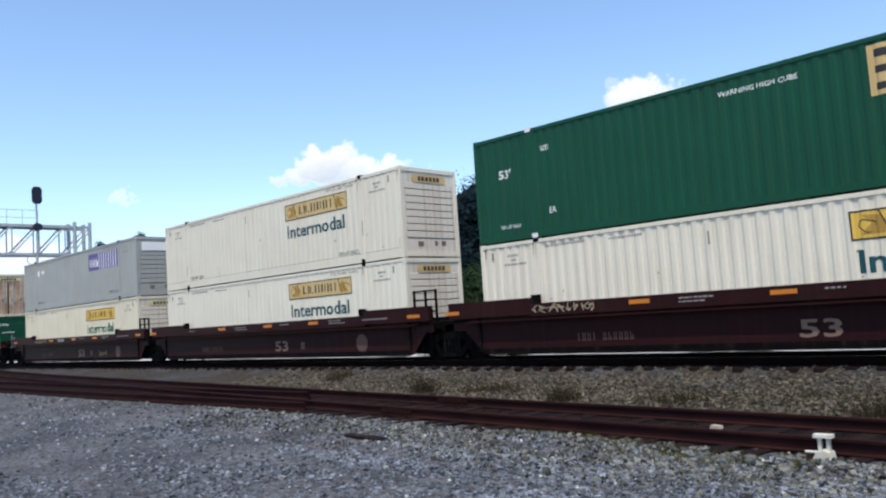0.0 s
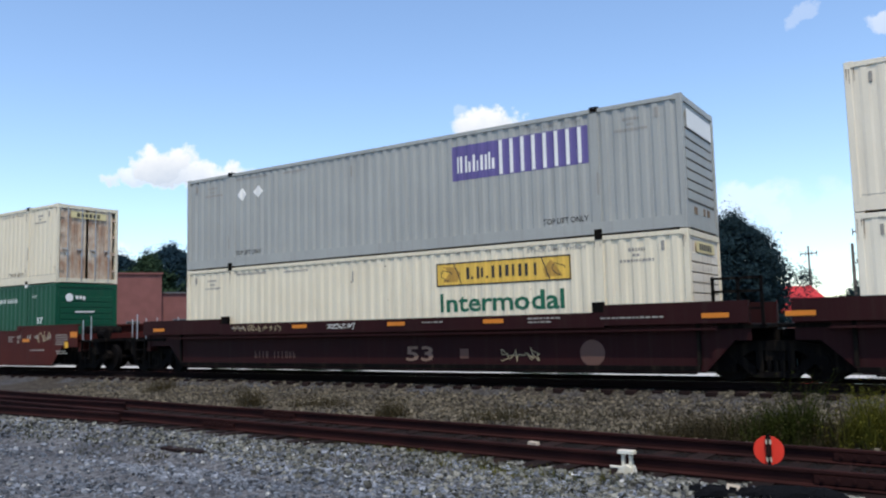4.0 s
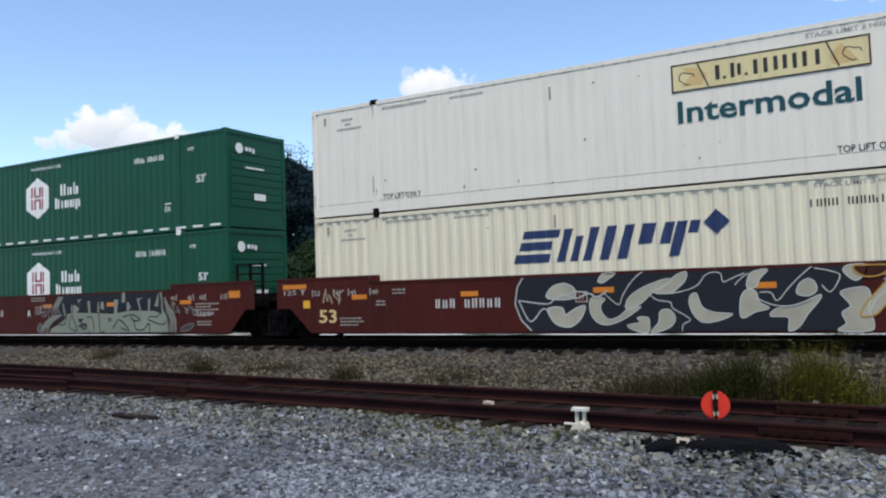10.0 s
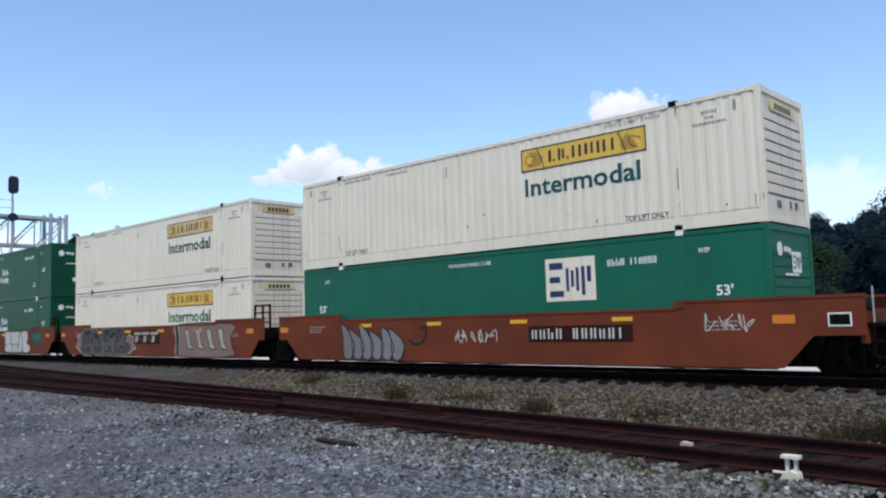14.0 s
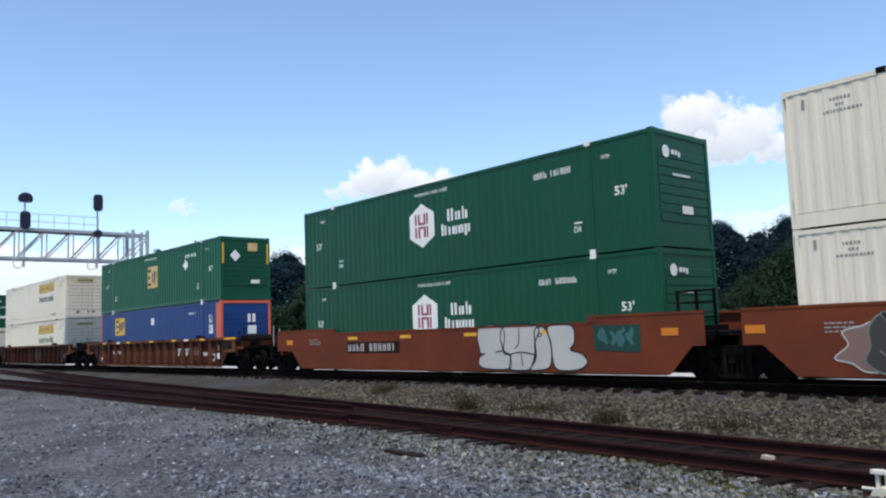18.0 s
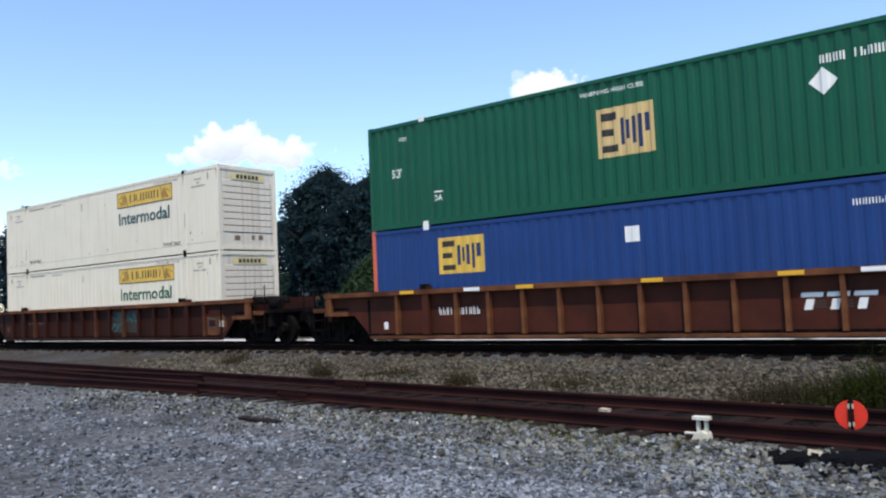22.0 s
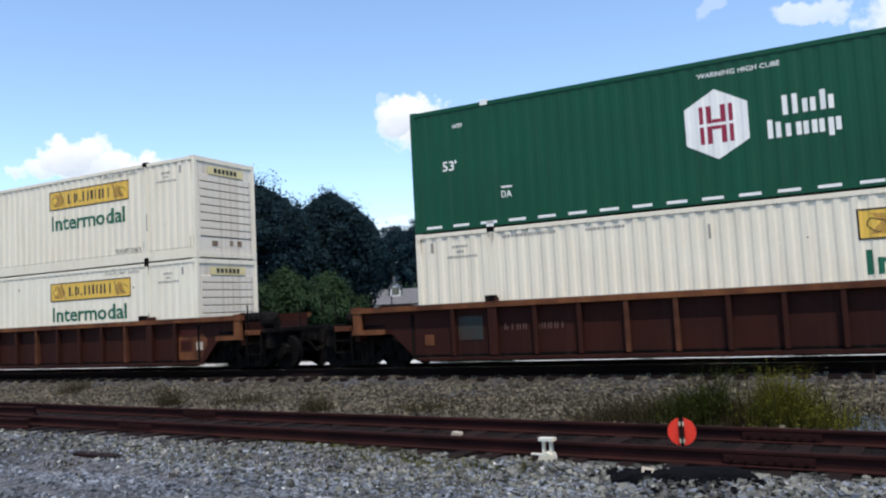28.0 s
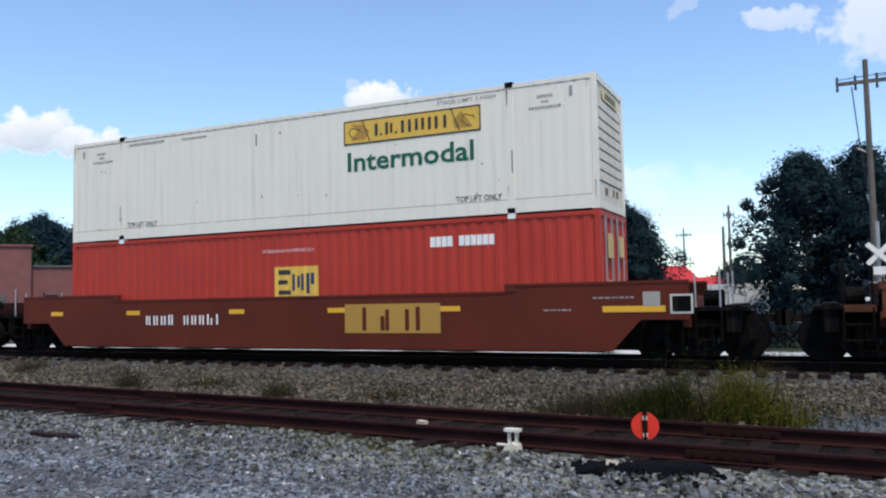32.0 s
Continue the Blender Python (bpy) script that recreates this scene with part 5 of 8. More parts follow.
def smooth(pts, closed=True, k=4):
    """A smooth line through the given corners."""
    n, out = len(pts), []
    for i in range(n if closed else n - 1):
        p = [pts[(i + j) % n] if closed else pts[max(0, min(n - 1, i + j))] for j in (-1, 0, 1, 2)]
        for q in range(k):
            t = q / k
            out.append(tuple(0.5 * (2 * p[1][c] + (p[2][c] - p[0][c]) * t + (2 * p[0][c] - 5 * p[1][c] + 4 * p[2][c] - p[3][c]) * t * t + (3 * p[1][c] - p[0][c] - 3 * p[2][c] + p[3][c]) * t ** 3) for c in (0, 1)))
    return out if closed else out + [pts[-1]]


def ribbon(pts, w, y, closed=True):
    """A continuous flat brush line of even width through points in the x-z plane."""
    g, n = Geo(), len(pts)
    for i in range(n):
        a = pts[(i - 1) % n] if closed or i else pts[0]
        b = pts[(i + 1) % n] if closed or i < n - 1 else pts[-1]
        d = math.hypot(b[0] - a[0], b[1] - a[1]) or 1
        nx, nz = -(b[1] - a[1]) / d * w / 2, (b[0] - a[0]) / d * w / 2
        q = y - (0.0 if closed else i * 0.00015)
        g.v.extend([(pts[i][0] - nx, q, pts[i][1] - nz), (pts[i][0] + nx, q, pts[i][1] + nz)])
    for i in range(n if closed else n - 1):
        j = (i + 1) % n
        g.f.append([2 * i, 2 * j, 2 * j + 1, 2 * i + 1])
    return g


def drawn_piece(car, x0, x1, z0, z1, shapes, fill, line, lw, marks=(), lift=0.0):
    """Sprayed shapes given by their corners, each filled and outlined."""
    def to(p):
        return u(x0 + p[0] * (x1 - x0)), FL + z0 + p[1] * (z1 - z0)

    for i, pts in enumerate(shapes):
        ring = smooth([to(p) for p in pts])
        sh = part("sprayed_shape", Geo().flat(ring, SF - 0.002 - lift - i * 0.0008), M[fill], car)
        part("sprayed_outline", ribbon(ring, lw, SF - 0.0062 - lift - i * 0.0005), M[line], sh)
    for pts in marks:
        part("sprayed_line", ribbon(smooth([to(p) for p in pts], False), lw * 0.8, SF - 0.0092 - lift, False), M[line], car)


FAT = [[(0, .87), (.07, .91), (.21, .91), (.26, .98), (.33, .96), (.40, .81), (.41, .64), (.45, .47), (.50, .17), (.505, .02), (.35, .02), (.28, .11), (.24, .04), (.07, .04), (.11, .30), (.17, .47), (.02, .51), (0, .68)],
       [(.40, .87), (.48, .96), (.57, .96), (.61, .87), (.64, .62), (.70, .38), (.73, .02), (.63, .02), (.605, .13), (.58, .02), (.51, .02), (.49, .30), (.45, .49), (.42, .64)],
       [(.61, .89), (.69, .98), (.75, .99), (.82, .96), (.90, .64), (.85, .51), (.95, .28), (1, .08), (.94, .01), (.74, .01), (.715, .26), (.69, .51), (.62, .64)]]
FAT_MARKS = [[(.27, .78), (.30, .80), (.33, .74), (.28, .71), (.27, .76)], [(.27, .44), (.33, .43), (.39, .45), (.37, .38), (.29, .39)], [(.45, .50), (.53, .47), (.58, .36), (.62, .40)], [(.73, .66), (.78, .64), (.80, .76)]]
BLOCKS = [[(0, 1), (.25, 1), (.25, .42), (.3, .38), (.32, .15), (.28, .03), (.1, .02), (0, .1), (.0, .3), (.06, .4), (.01, .42)],
          [(.25, 1), (.58, 1), (.55, .6), (.55, .4), (.5, .05), (.4, .0), (.3, .05), (.32, .35), (.25, .42)],
          [(.55, .85), (.6, .98), (.66, .9), (.7, .5), (.68, .1), (.6, .02), (.5, .03), (.56, .3)],
          [(.68, .98), (.88, .98), (.90, .62), (.86, .46), (.95, .38), (1, .2), (.93, .04), (.76, .02), (.71, .2), (.7, .6)]]
BLOCK_MARKS = [[(.41, 1), (.40, .62), (.36, .5)], [(.30, .36), (.42, .42), (.54, .36)], [(.17, .42), (.24, .45), (.29, .40)], [(.42, .4), (.43, .1)], [(.58, .8), (.60, .84), (.62, .8), (.60, .76), (.58, .8)]]
CURLS = [[(.0, .75), (.06, .98), (.22, .95), (.2, .6), (.16, .45), (.24, .3), (.22, .05), (.06, .0), (-.02, .2), (.0, .45)],
         [(.24, .98), (.34, .9), (.44, .5), (.48, .15), (.40, .0), (.24, .04), (.23, .3), (.26, .6)],
         [(.45, .95), (.66, 1), (.64, .7), (.58, .55), (.68, .4), (.66, .06), (.5, .0), (.44, .18), (.47, .45)],
         [(.68, .6), (.74, .85), (.86, .98), (.9, .7), (.84, .55), (.99, .42), (1, .15), (.9, .0), (.72, .02), (.66, .25)]]
CURL_MARKS = [[(.08, .85), (.12, .6), (.18, .75)], [(.03, .38), (.10, .2), (.2, .25), (.14, .36), (.05, .3)], [(.27, .75), (.30, .4), (.38, .35), (.32, .6)], [(.48, .3), (.56, .2), (.64, .35), (.56, .42), (.48, .36)], [(.75, .3), (.82, .2), (.88, .36), (.84, .46), (.76, .36)]]
SPLASH = [[(.0, .3), (.3, .55), (.2, .8), (.6, .9), (.8, .95), (1, .6), (.95, .1), (.6, .05), (.35, .2)]]


def slab_piece(car, x0, x1):
    """A broad pinkish field behind a thick black edge, with slanted outlined bars on it."""
    field = [(0, 1), (1, 1), (.98, .6), (1, .3), (.97, 0), (0.02, 0), (.0, .5)]
    drawn_piece(car, x0, x1, -0.12, 1.14, [field], "spray_pink", "spray_black", 0.05)
    drawn_piece(car, x0 - 0.12, x0 + 0.34, -0.13, 1.15, [[(.1, 1), (.6, 1), (.8, .8), (.9, .45), (.8, .2), (.85, 0), (.3, 0), (.35, .3), (.3, .6), (.2, .8)]], "spray_black", "spray_silver", 0.03, lift=0.006)
    for k in range(4):
        a = x0 + 0.75 + k * (x1 - x0 - 0.9) / 4
        drawn_piece(car, a, a + 0.75, 0.18, 0.92, [[(0, 1), (.45, .98), (.6, .3), (1, 0), (.35, .02), (.25, .3)]], "spray_cream", "spray_grey", 0.05, lift=0.006)


LEAF = [(0, .1), (.22, 0), (.6, .12), (.92, .45), (1, .75), (.7, .72), (.35, .6), (.1, .4)]
HOOK = [(.02, .95), (0, .5), (.2, .12), (.6, 0), (1, .22), (.8, .34), (.52, .28), (.34, .5), (.36, .8), (.2, 1)]
FANG = [(0, 1), (.3, .88), (.62, .97), (1, .74), (.66, .52), (.86, .22), (.62, 0), (.44, .36), (.2, .48)]
CLAW = [(0, .55), (.2, .9), (.55, 1), (.45, .75), (.6, .6), (1, .7), (.9, .35), (.55, .3), (.35, 0), (.15, .2)]


def sprayed_figures(car, figures, fill, line, lw, lift=0.004):
    """Curved figures, each a template set at (x, z) with its width, height and a flip in x or z."""
    for i, (shape, x, z, w, h, flip) in enumerate(figures):
        ring = smooth([(u(x + w * (1 - a if "x" in flip else a)), FL + z + h * (1 - b if "z" in flip else b)) for a, b in shape])
        k = lift + (i % 6) * 0.0007
        sh = part("sprayed_shape", Geo().flat(ring, SF - k), M[fill], car)
        part("sprayed_outline", ribbon(ring, lw, SF - k - 0.0045), M[line], sh)


def sprayed_shapes(car, rings, fill, line, lw, lift=0.004, curved=True):
    """Figures drawn by their corners, filled and edged in another colour."""
    for i, pts in enumerate(rings):
        ring = [(u(a), FL + b) for a, b in pts]
        ring = smooth(ring) if curved else ring
        k = lift + (i % 6) * 0.0005
        sh = part("sprayed_shape", Geo().flat(ring, SF - k), M[fill], car)
        if line:
            part("sprayed_outline", ribbon(ring, lw, SF - k - 0.0045), M[line], sh)


def sprayed_curves(car, curves, mat, lw, y):
    for i, pts in enumerate(curves):
        part("sprayed_line", ribbon(smooth([(u(a), FL + b) for a, b in pts], False, 5), lw, y - i * 0.0004, False), M[mat], car)


def claw_piece(car):
    """A black field with cream claws, leaves and crescents edged in silver, and a cream burst at its leading end."""
    field = [(5.98, .49), (6.03, .86), (6.18, 1.11), (9, 1.12), (12, 1.11), (13.2, 1.10), (12.95, .6), (12.75, .2), (12.7, -.13), (9, -.14), (6.35, -.13), (6.12, .1)]
    base = part("sprayed_ground", Geo().flat([(u(a), FL + b) for a, b in field], SF - 0.002), M["spray_black"], car)
    part("sprayed_outline", ribbon([(u(a), FL + b) for a, b in ((6.35, -.12), (6.1, .12), (5.96, .49), (6.03, .88), (6.18, 1.1))], 0.03, SF - 0.003, False), M["spray_silver"], base)
    sprayed_shapes(car, ([(7.79, 0.59), (7.75, 0.31), (7.87, 0.09), (8.12, 0.00), (8.48, 0.11), (8.72, 0.26), (8.87, 0.38), (8.60, 0.34), (8.39, 0.18), (8.17, 0.12), (8.02, 0.26), (7.99, 0.43), (8.09, 0.57)],
        [(8.54, 0.36), (8.63, 0.59), (8.96, 0.80), (9.42, 0.95), (9.51, 0.89), (9.19, 0.71), (8.94, 0.50), (8.72, 0.36)],
        [(9.06, -0.16), (9.23, 0.05), (9.27, 0.27), (9.46, 0.31), (9.58, 0.15), (9.51, -0.02), (9.29, -0.13)],
        [(8.56, -0.02), (8.84, 0.05), (8.78, 0.15), (9.01, 0.15), (9.04, -0.00), (9.01, -0.16), (8.83, -0.16)],), "spray_cream", "spray_silver", 0.022)
    sprayed_shapes(car, ([(9.17, 0.67), (9.44, 0.84), (9.63, 1.02), (9.84, 1.08), (9.82, 0.91), (9.66, 0.75), (9.48, 0.65)],
        [(9.90, 0.58), (10.03, 0.63), (10.13, 0.36), (10.36, 0.24), (10.72, 0.20), (10.44, 0.07), (10.14, 0.04), (9.96, 0.19), (9.88, 0.40)],
        [(10.86, 0.20), (10.89, 0.54), (11.03, 0.69), (11.18, 0.63), (11.23, 0.43), (11.41, 0.31), (11.14, 0.23), (10.93, 0.12)],
        [(11.01, 0.73), (11.07, 0.98), (11.24, 1.06), (11.41, 1.06), (11.26, 0.89), (11.18, 0.73)],
        [(11.92, 0.58), (11.97, 0.77), (12.13, 0.86), (12.25, 0.78), (12.26, 0.62), (12.11, 0.53)],), "spray_cream", "spray_silver", 0.022)
    sprayed_shapes(car, ([(11.42, 0.15), (11.54, 0.30), (11.90, 0.36), (12.33, 0.55), (12.26, 0.38), (12.09, 0.18), (11.93, -0.06), (11.74, -0.14), (11.74, 0.12)],
        [(12.60, -0.14), (12.74, 0.00), (12.68, 0.20), (12.83, 0.33), (12.67, 0.56), (12.79, 0.64), (13.08, 0.67), (13.17, 0.53), (13.12, 0.25), (13.19, 0.07), (13.14, -0.14)],
        [(12.75, 0.96), (12.79, 1.08), (13.12, 1.09), (13.09, 0.91), (12.93, 0.80)],
        [(7.95, 0.96), (8.08, 1.11), (8.34, 1.11), (8.21, 1.00), (8.05, 0.91)],), "spray_cream", "spray_silver", 0.022)
    sprayed_shapes(car, ([(6.74, 0.63), (6.87, 0.84), (7.16, 0.93), (7.41, 0.80), (7.37, 0.60), (7.04, 0.57)],
        [(6.76, 0.36), (6.94, 0.41), (7.12, 0.37), (7.18, 0.23), (7.39, 0.35), (7.64, 0.42), (7.53, 0.14), (7.27, -0.04), (6.97, 0.02), (6.81, 0.20)],), "spray_cream", "spray_silver", 0.03, 0.0075)
    sprayed_shapes(car, ([(13.00, 0.13), (13.07, 0.34), (13.39, 0.72), (13.63, 0.99), (13.58, 0.76), (13.75, 0.52), (13.42, 0.34), (13.24, 0.16)],), "spray_cream", "decal_gold", 0.03, 0.0085)
    sprayed_shapes(car, ([(12.91, 1.07), (13.12, 1.08), (13.49, 1.06), (13.40, 0.91), (13.15, 0.86), (12.97, 0.94)],), "car_umber", "decal_gold", 0.03, 0.0095)
    sprayed_curves(car, ([(8.07, 0.70), (8.39, 0.43), (8.49, 0.63), (8.72, 0.95), (8.94, 1.12)],
        [(9.08, 0.72), (9.37, 0.64), (9.78, 0.69), (10.06, 0.80), (10.20, 0.98), (10.36, 1.05), (10.52, 1.02), (10.57, 0.85), (10.79, 0.94), (10.98, 1.01)],
        [(9.07, 0.65), (9.21, 0.52), (9.49, 0.46), (9.55, 0.33), (9.88, 0.11), (9.74, 0.00), (9.71, -0.14)],
        [(11.24, 0.62), (11.45, 0.61), (11.56, 0.45), (11.79, 0.71), (12.03, 0.95), (12.20, 1.09)],
        [(12.24, 1.06), (12.53, 0.99), (12.68, 0.89), (12.51, 0.60), (12.36, 0.73)],
        [(11.17, 0.51), (11.48, 0.37), (11.82, 0.35), (12.21, 0.49)],
        [(7.71, 0.69), (7.48, 0.74), (7.24, 0.67)],), "spray_silver", 0.022, SF - 0.0135)
    sprayed_curves(car, ([(10.78, 0.78), (10.92, 0.92), (11.05, 1.00)],
        [(13.15, 0.23), (13.25, 0.44), (13.42, 0.59)],), "spray_silver", 0.022, SF - 0.0135)
    sprayed_curves(car, ([(6.06, 0.57), (6.74, 0.48), (6.94, 0.59), (7.15, 0.68), (7.44, 0.59), (7.73, 0.69), (7.92, 0.61), (8.16, 0.74)],
        [(6.06, 0.56), (6.33, 0.09), (6.63, 0.36), (6.81, 0.31)],), "spray_silver", 0.03, SF - 0.0145)


def fang_piece(car):
    """A pale green band with hooked black lines, under a black strip with pale splinters standing in it."""
    dark = [(8.72, .4), (8.66, .7), (8.86, 1.1), (11, 1.12), (13.6, 1.12), (13.75, .7), (13.4, .35), (11, .4)]
    part("sprayed_ground", Geo().flat([(u(a), FL + b) for a, b in dark], SF - 0.002), M["spray_black"], car)
    pale = [(8.15, -.14), (8.3, .02), (8.72, .18), (9.02, .34), (9.12, .5), (9.6, .53), (10.6, .50), (11.4, .47), (12.2, .56), (13.3, .53), (13.62, .44), (13.9, .25), (13.86, -.13), (11, -.14)]
    ring = [(u(a), FL + b) for a, b in pale]
    sh = part("sprayed_shape", Geo().flat(ring, SF - 0.003), M["spray_green"], car)
    part("sprayed_outline", ribbon(ring, 0.02, SF - 0.0042), M["spray_black"], sh)
    # zigzag strokes side by side at both ends
    for i in range(5):
        d = i * 0.1
        left = [(8.92 - d * .55, 1.06), (8.62 - d * .6, .70), (8.84 - d, .46), (8.36 - d * .9, .24), (8.12 - d, .02), (8.2 - d, -.13)]
        right = [(13.78 + d * .5, .92 - d), (13.82 + d * .8, .52), (14.0 + d * .7, .24), (13.9 + d, -.12)]
        for pts in (left, right)[:2 if i < 4 else 1]:
            part("sprayed_line", ribbon([(u(a), FL + b) for a, b in pts], 0.052, SF - 0.0045 - i * 0.0003, False), M["spray_green" if i % 2 else "spray_dull"], car)
    sprayed_shapes(car, ([(10.16, 0.89), (10.28, 0.89), (10.31, 0.49), (10.20, 0.49)],
        [(10.67, 0.85), (10.72, 0.85), (10.74, 0.51), (10.65, 0.51)],
        [(10.84, 0.85), (10.95, 0.85), (10.97, 0.59), (10.79, 0.64)],
        [(11.45, 0.91), (11.66, 0.90), (11.57, 0.43), (11.46, 0.43)],
        [(11.85, 1.11), (11.97, 1.12), (11.99, 0.82), (11.81, 0.80)],
        [(12.05, 0.83), (12.16, 0.80), (12.24, 0.64), (12.04, 0.52)],
        [(12.51, 0.92), (12.83, 0.93), (12.61, 0.88), (12.73, 0.46), (12.67, 0.46)],
        [(13.03, 0.90), (13.13, 0.90), (13.06, 0.34), (13.01, 0.34)],
        [(13.51, 1.10), (13.47, 0.66), (13.29, 0.67)],), "spray_green", "", 0.02, 0.0048, False)
    sprayed_shapes(car, ([(9.44, 0.38), (9.42, 0.70), (9.48, 0.80), (9.76, 0.65)],
        [(8.96, 0.39), (8.88, 0.85), (8.95, 0.82), (9.05, 0.45)],
        [(9.33, 0.78), (9.38, 0.78), (9.41, 0.41), (9.34, 0.41)],
        [(9.64, 0.94), (9.90, 0.96), (9.73, 0.87), (9.82, 0.69)],), "spray_green", "", 0.02, 0.0054, False)
    sprayed_shapes(car, ([(13.00, 0.27), (13.07, 0.36), (13.40, 0.34), (13.60, 0.45), (13.59, 0.80), (13.54, 1.08), (13.65, 1.11), (13.68, 0.80), (13.70, 0.57), (13.86, 0.34), (13.85, 0.20), (13.68, 0.11), (13.45, 0.13)],), "spray_green", "spray_black", 0.035, 0.0062, False)
    sprayed_curves(car, ([(9.69, 0.33), (9.88, 0.16), (10.11, 0.14), (9.94, 0.06), (9.69, 0.09)],
        [(10.14, 0.38), (10.40, 0.33), (10.47, -0.04)],
        [(10.71, 0.48), (10.79, -0.10), (10.99, -0.06)],
        [(11.12, 0.27), (11.24, 0.33), (11.32, 0.27), (11.18, 0.22)],
        [(11.39, -0.01), (11.67, 0.27), (11.98, 0.10), (12.14, -0.07), (11.77, 0.02)],
        [(11.86, 0.35), (12.31, 0.42), (12.66, 0.27), (12.38, 0.23), (12.25, 0.35)],
        [(12.38, 0.22), (12.46, -0.02), (12.79, -0.04), (13.06, 0.15), (13.06, -0.16)],
        [(10.21, -0.04), (10.29, -0.18)],), "spray_black", 0.034, SF - 0.0085)
    sprayed_curves(car, ([(9.33, 0.44), (9.24, 0.05), (9.63, -0.06), (9.45, 0.29), (9.38, 0.48)],
        [(9.06, 0.50), (9.08, 0.30), (8.96, 0.13), (8.68, 0.16), (8.83, 0.27), (8.97, 0.39)],
        [(8.89, 0.62), (8.95, 0.45), (8.70, 0.25), (8.25, 0.10), (8.21, -0.14)],
        [(9.70, 0.27), (9.94, 0.32), (9.75, 0.21)],
        [(9.80, 0.11), (10.00, 0.14), (10.11, 0.03), (9.94, -0.01), (9.82, 0.09)],), "spray_black", 0.034, SF - 0.0098)
    # a grey ball of lines ahead of it; a faint tag and a dull cloud behind it
    ball = [(u(7.68) + .17 * math.cos(q * .42), FL + .03 + .17 * math.sin(q * .42)) for q in range(15)]
    part("sprayed_shape", Geo().flat(ball, SF - 0.003), M["spray_grey"], car)
    for r in (.16, .1):
        part("sprayed_line", ribbon([(u(7.68) + r * math.cos(q * .42), FL + .03 + r * math.sin(q * .42)) for q in range(15)], 0.02, SF - 0.0045 - r * .01), M["spray_dull"], car)
    tag_scrawl(car, 7.72, 0.33, 0.62, 0.5, "spray_dull", 14, 0.03)
    tag_scrawl(car, 14.1, 0.42, 0.95, 0.24, "spray_dull", 15, 0.03)
    sprayed_figures(car, ((LEAF, 14.42, -.1, .55, .3, ""),), "spray_grey", "spray_dull", 0.02, 0.0012)


def blade_piece(car, x0, x1):
    """Grey brush-like blades side by side, edged in black."""
    n = 6
    w = (x1 - x0) / n
    rnd = random.Random(17)
    for i in range(n):
        a, lean = x0 + i * w * .95, rnd.uniform(.1, .3)
        top = rnd.uniform(.75, 1.02)
        pts = [(a + .05, -.1), (a + w * .7, -.12), (a + w * 1.1, .25), (a + w * .85, .5), (a + w * .75 - lean, top - .1), (a + w * .2 - lean, top), (a + w * .1 - lean * .4, .5), (a - .04, .2)]
        ring = smooth([(u(p), FL + q) for p, q in pts], True, 3)
        sh = part("sprayed_shape", Geo().flat(ring, SF - 0.002 - i * 0.0007), M["spray_dull"], car)
        part("sprayed_outline", ribbon(ring, 0.045, SF - 0.0072 - i * 0.0004), M["spray_black"], sh)
    sprayed_curves(car, ([(x1 + .1, .5), (x1 + .35, .35), (x1 + .75, .45), (x1 + .85, .85), (x1 + .6, .8)],), "spray_black", 0.07, SF - 0.003)


def number_bars(car, x, z, w, h, seed, mat="decal_white", gaps=(4,), n=10):
    word_bars(car, u(x), SF - 0.003, FL + z, w, h, M[mat], n, seed=seed, gaps=gaps, fill=0.5)


def maker_blocks(car, x, w, z, h, y, mat):
    """Slanted blocks under short caps, with thin speed lines between them."""
    k = 0.25
    for i in range(3):
        a = x + i * w * 0.34
        for x0, x1, z0, z1 in ((0.08 * w, 0.19 * w, 0.0, 0.62 * h), (0.0, 0.29 * w, 0.74 * h, h)):
            part("logo_block", Geo().flat([(u(a + x0 + k * z0), FL + z + z0), (u(a + x1 + k * z0), FL + z + z0), (u(a + x1 + k * z1), FL + z + z1), (u(a + x0 + k * z1), FL + z + z1)], y), M[mat], car)
        if i < 2:
            for q in (0.12, 0.28, 0.44):
                part("logo_line", Geo().flat([(u(a + 0.22 * w), FL + z + q * h), (u(a + 0.38 * w), FL + z + q * h), (u(a + 0.38 * w), FL + z + (q + 0.07) * h), (u(a + 0.22 * w), FL + z + (q + 0.07) * h)], y), M["spray_grey"], car)


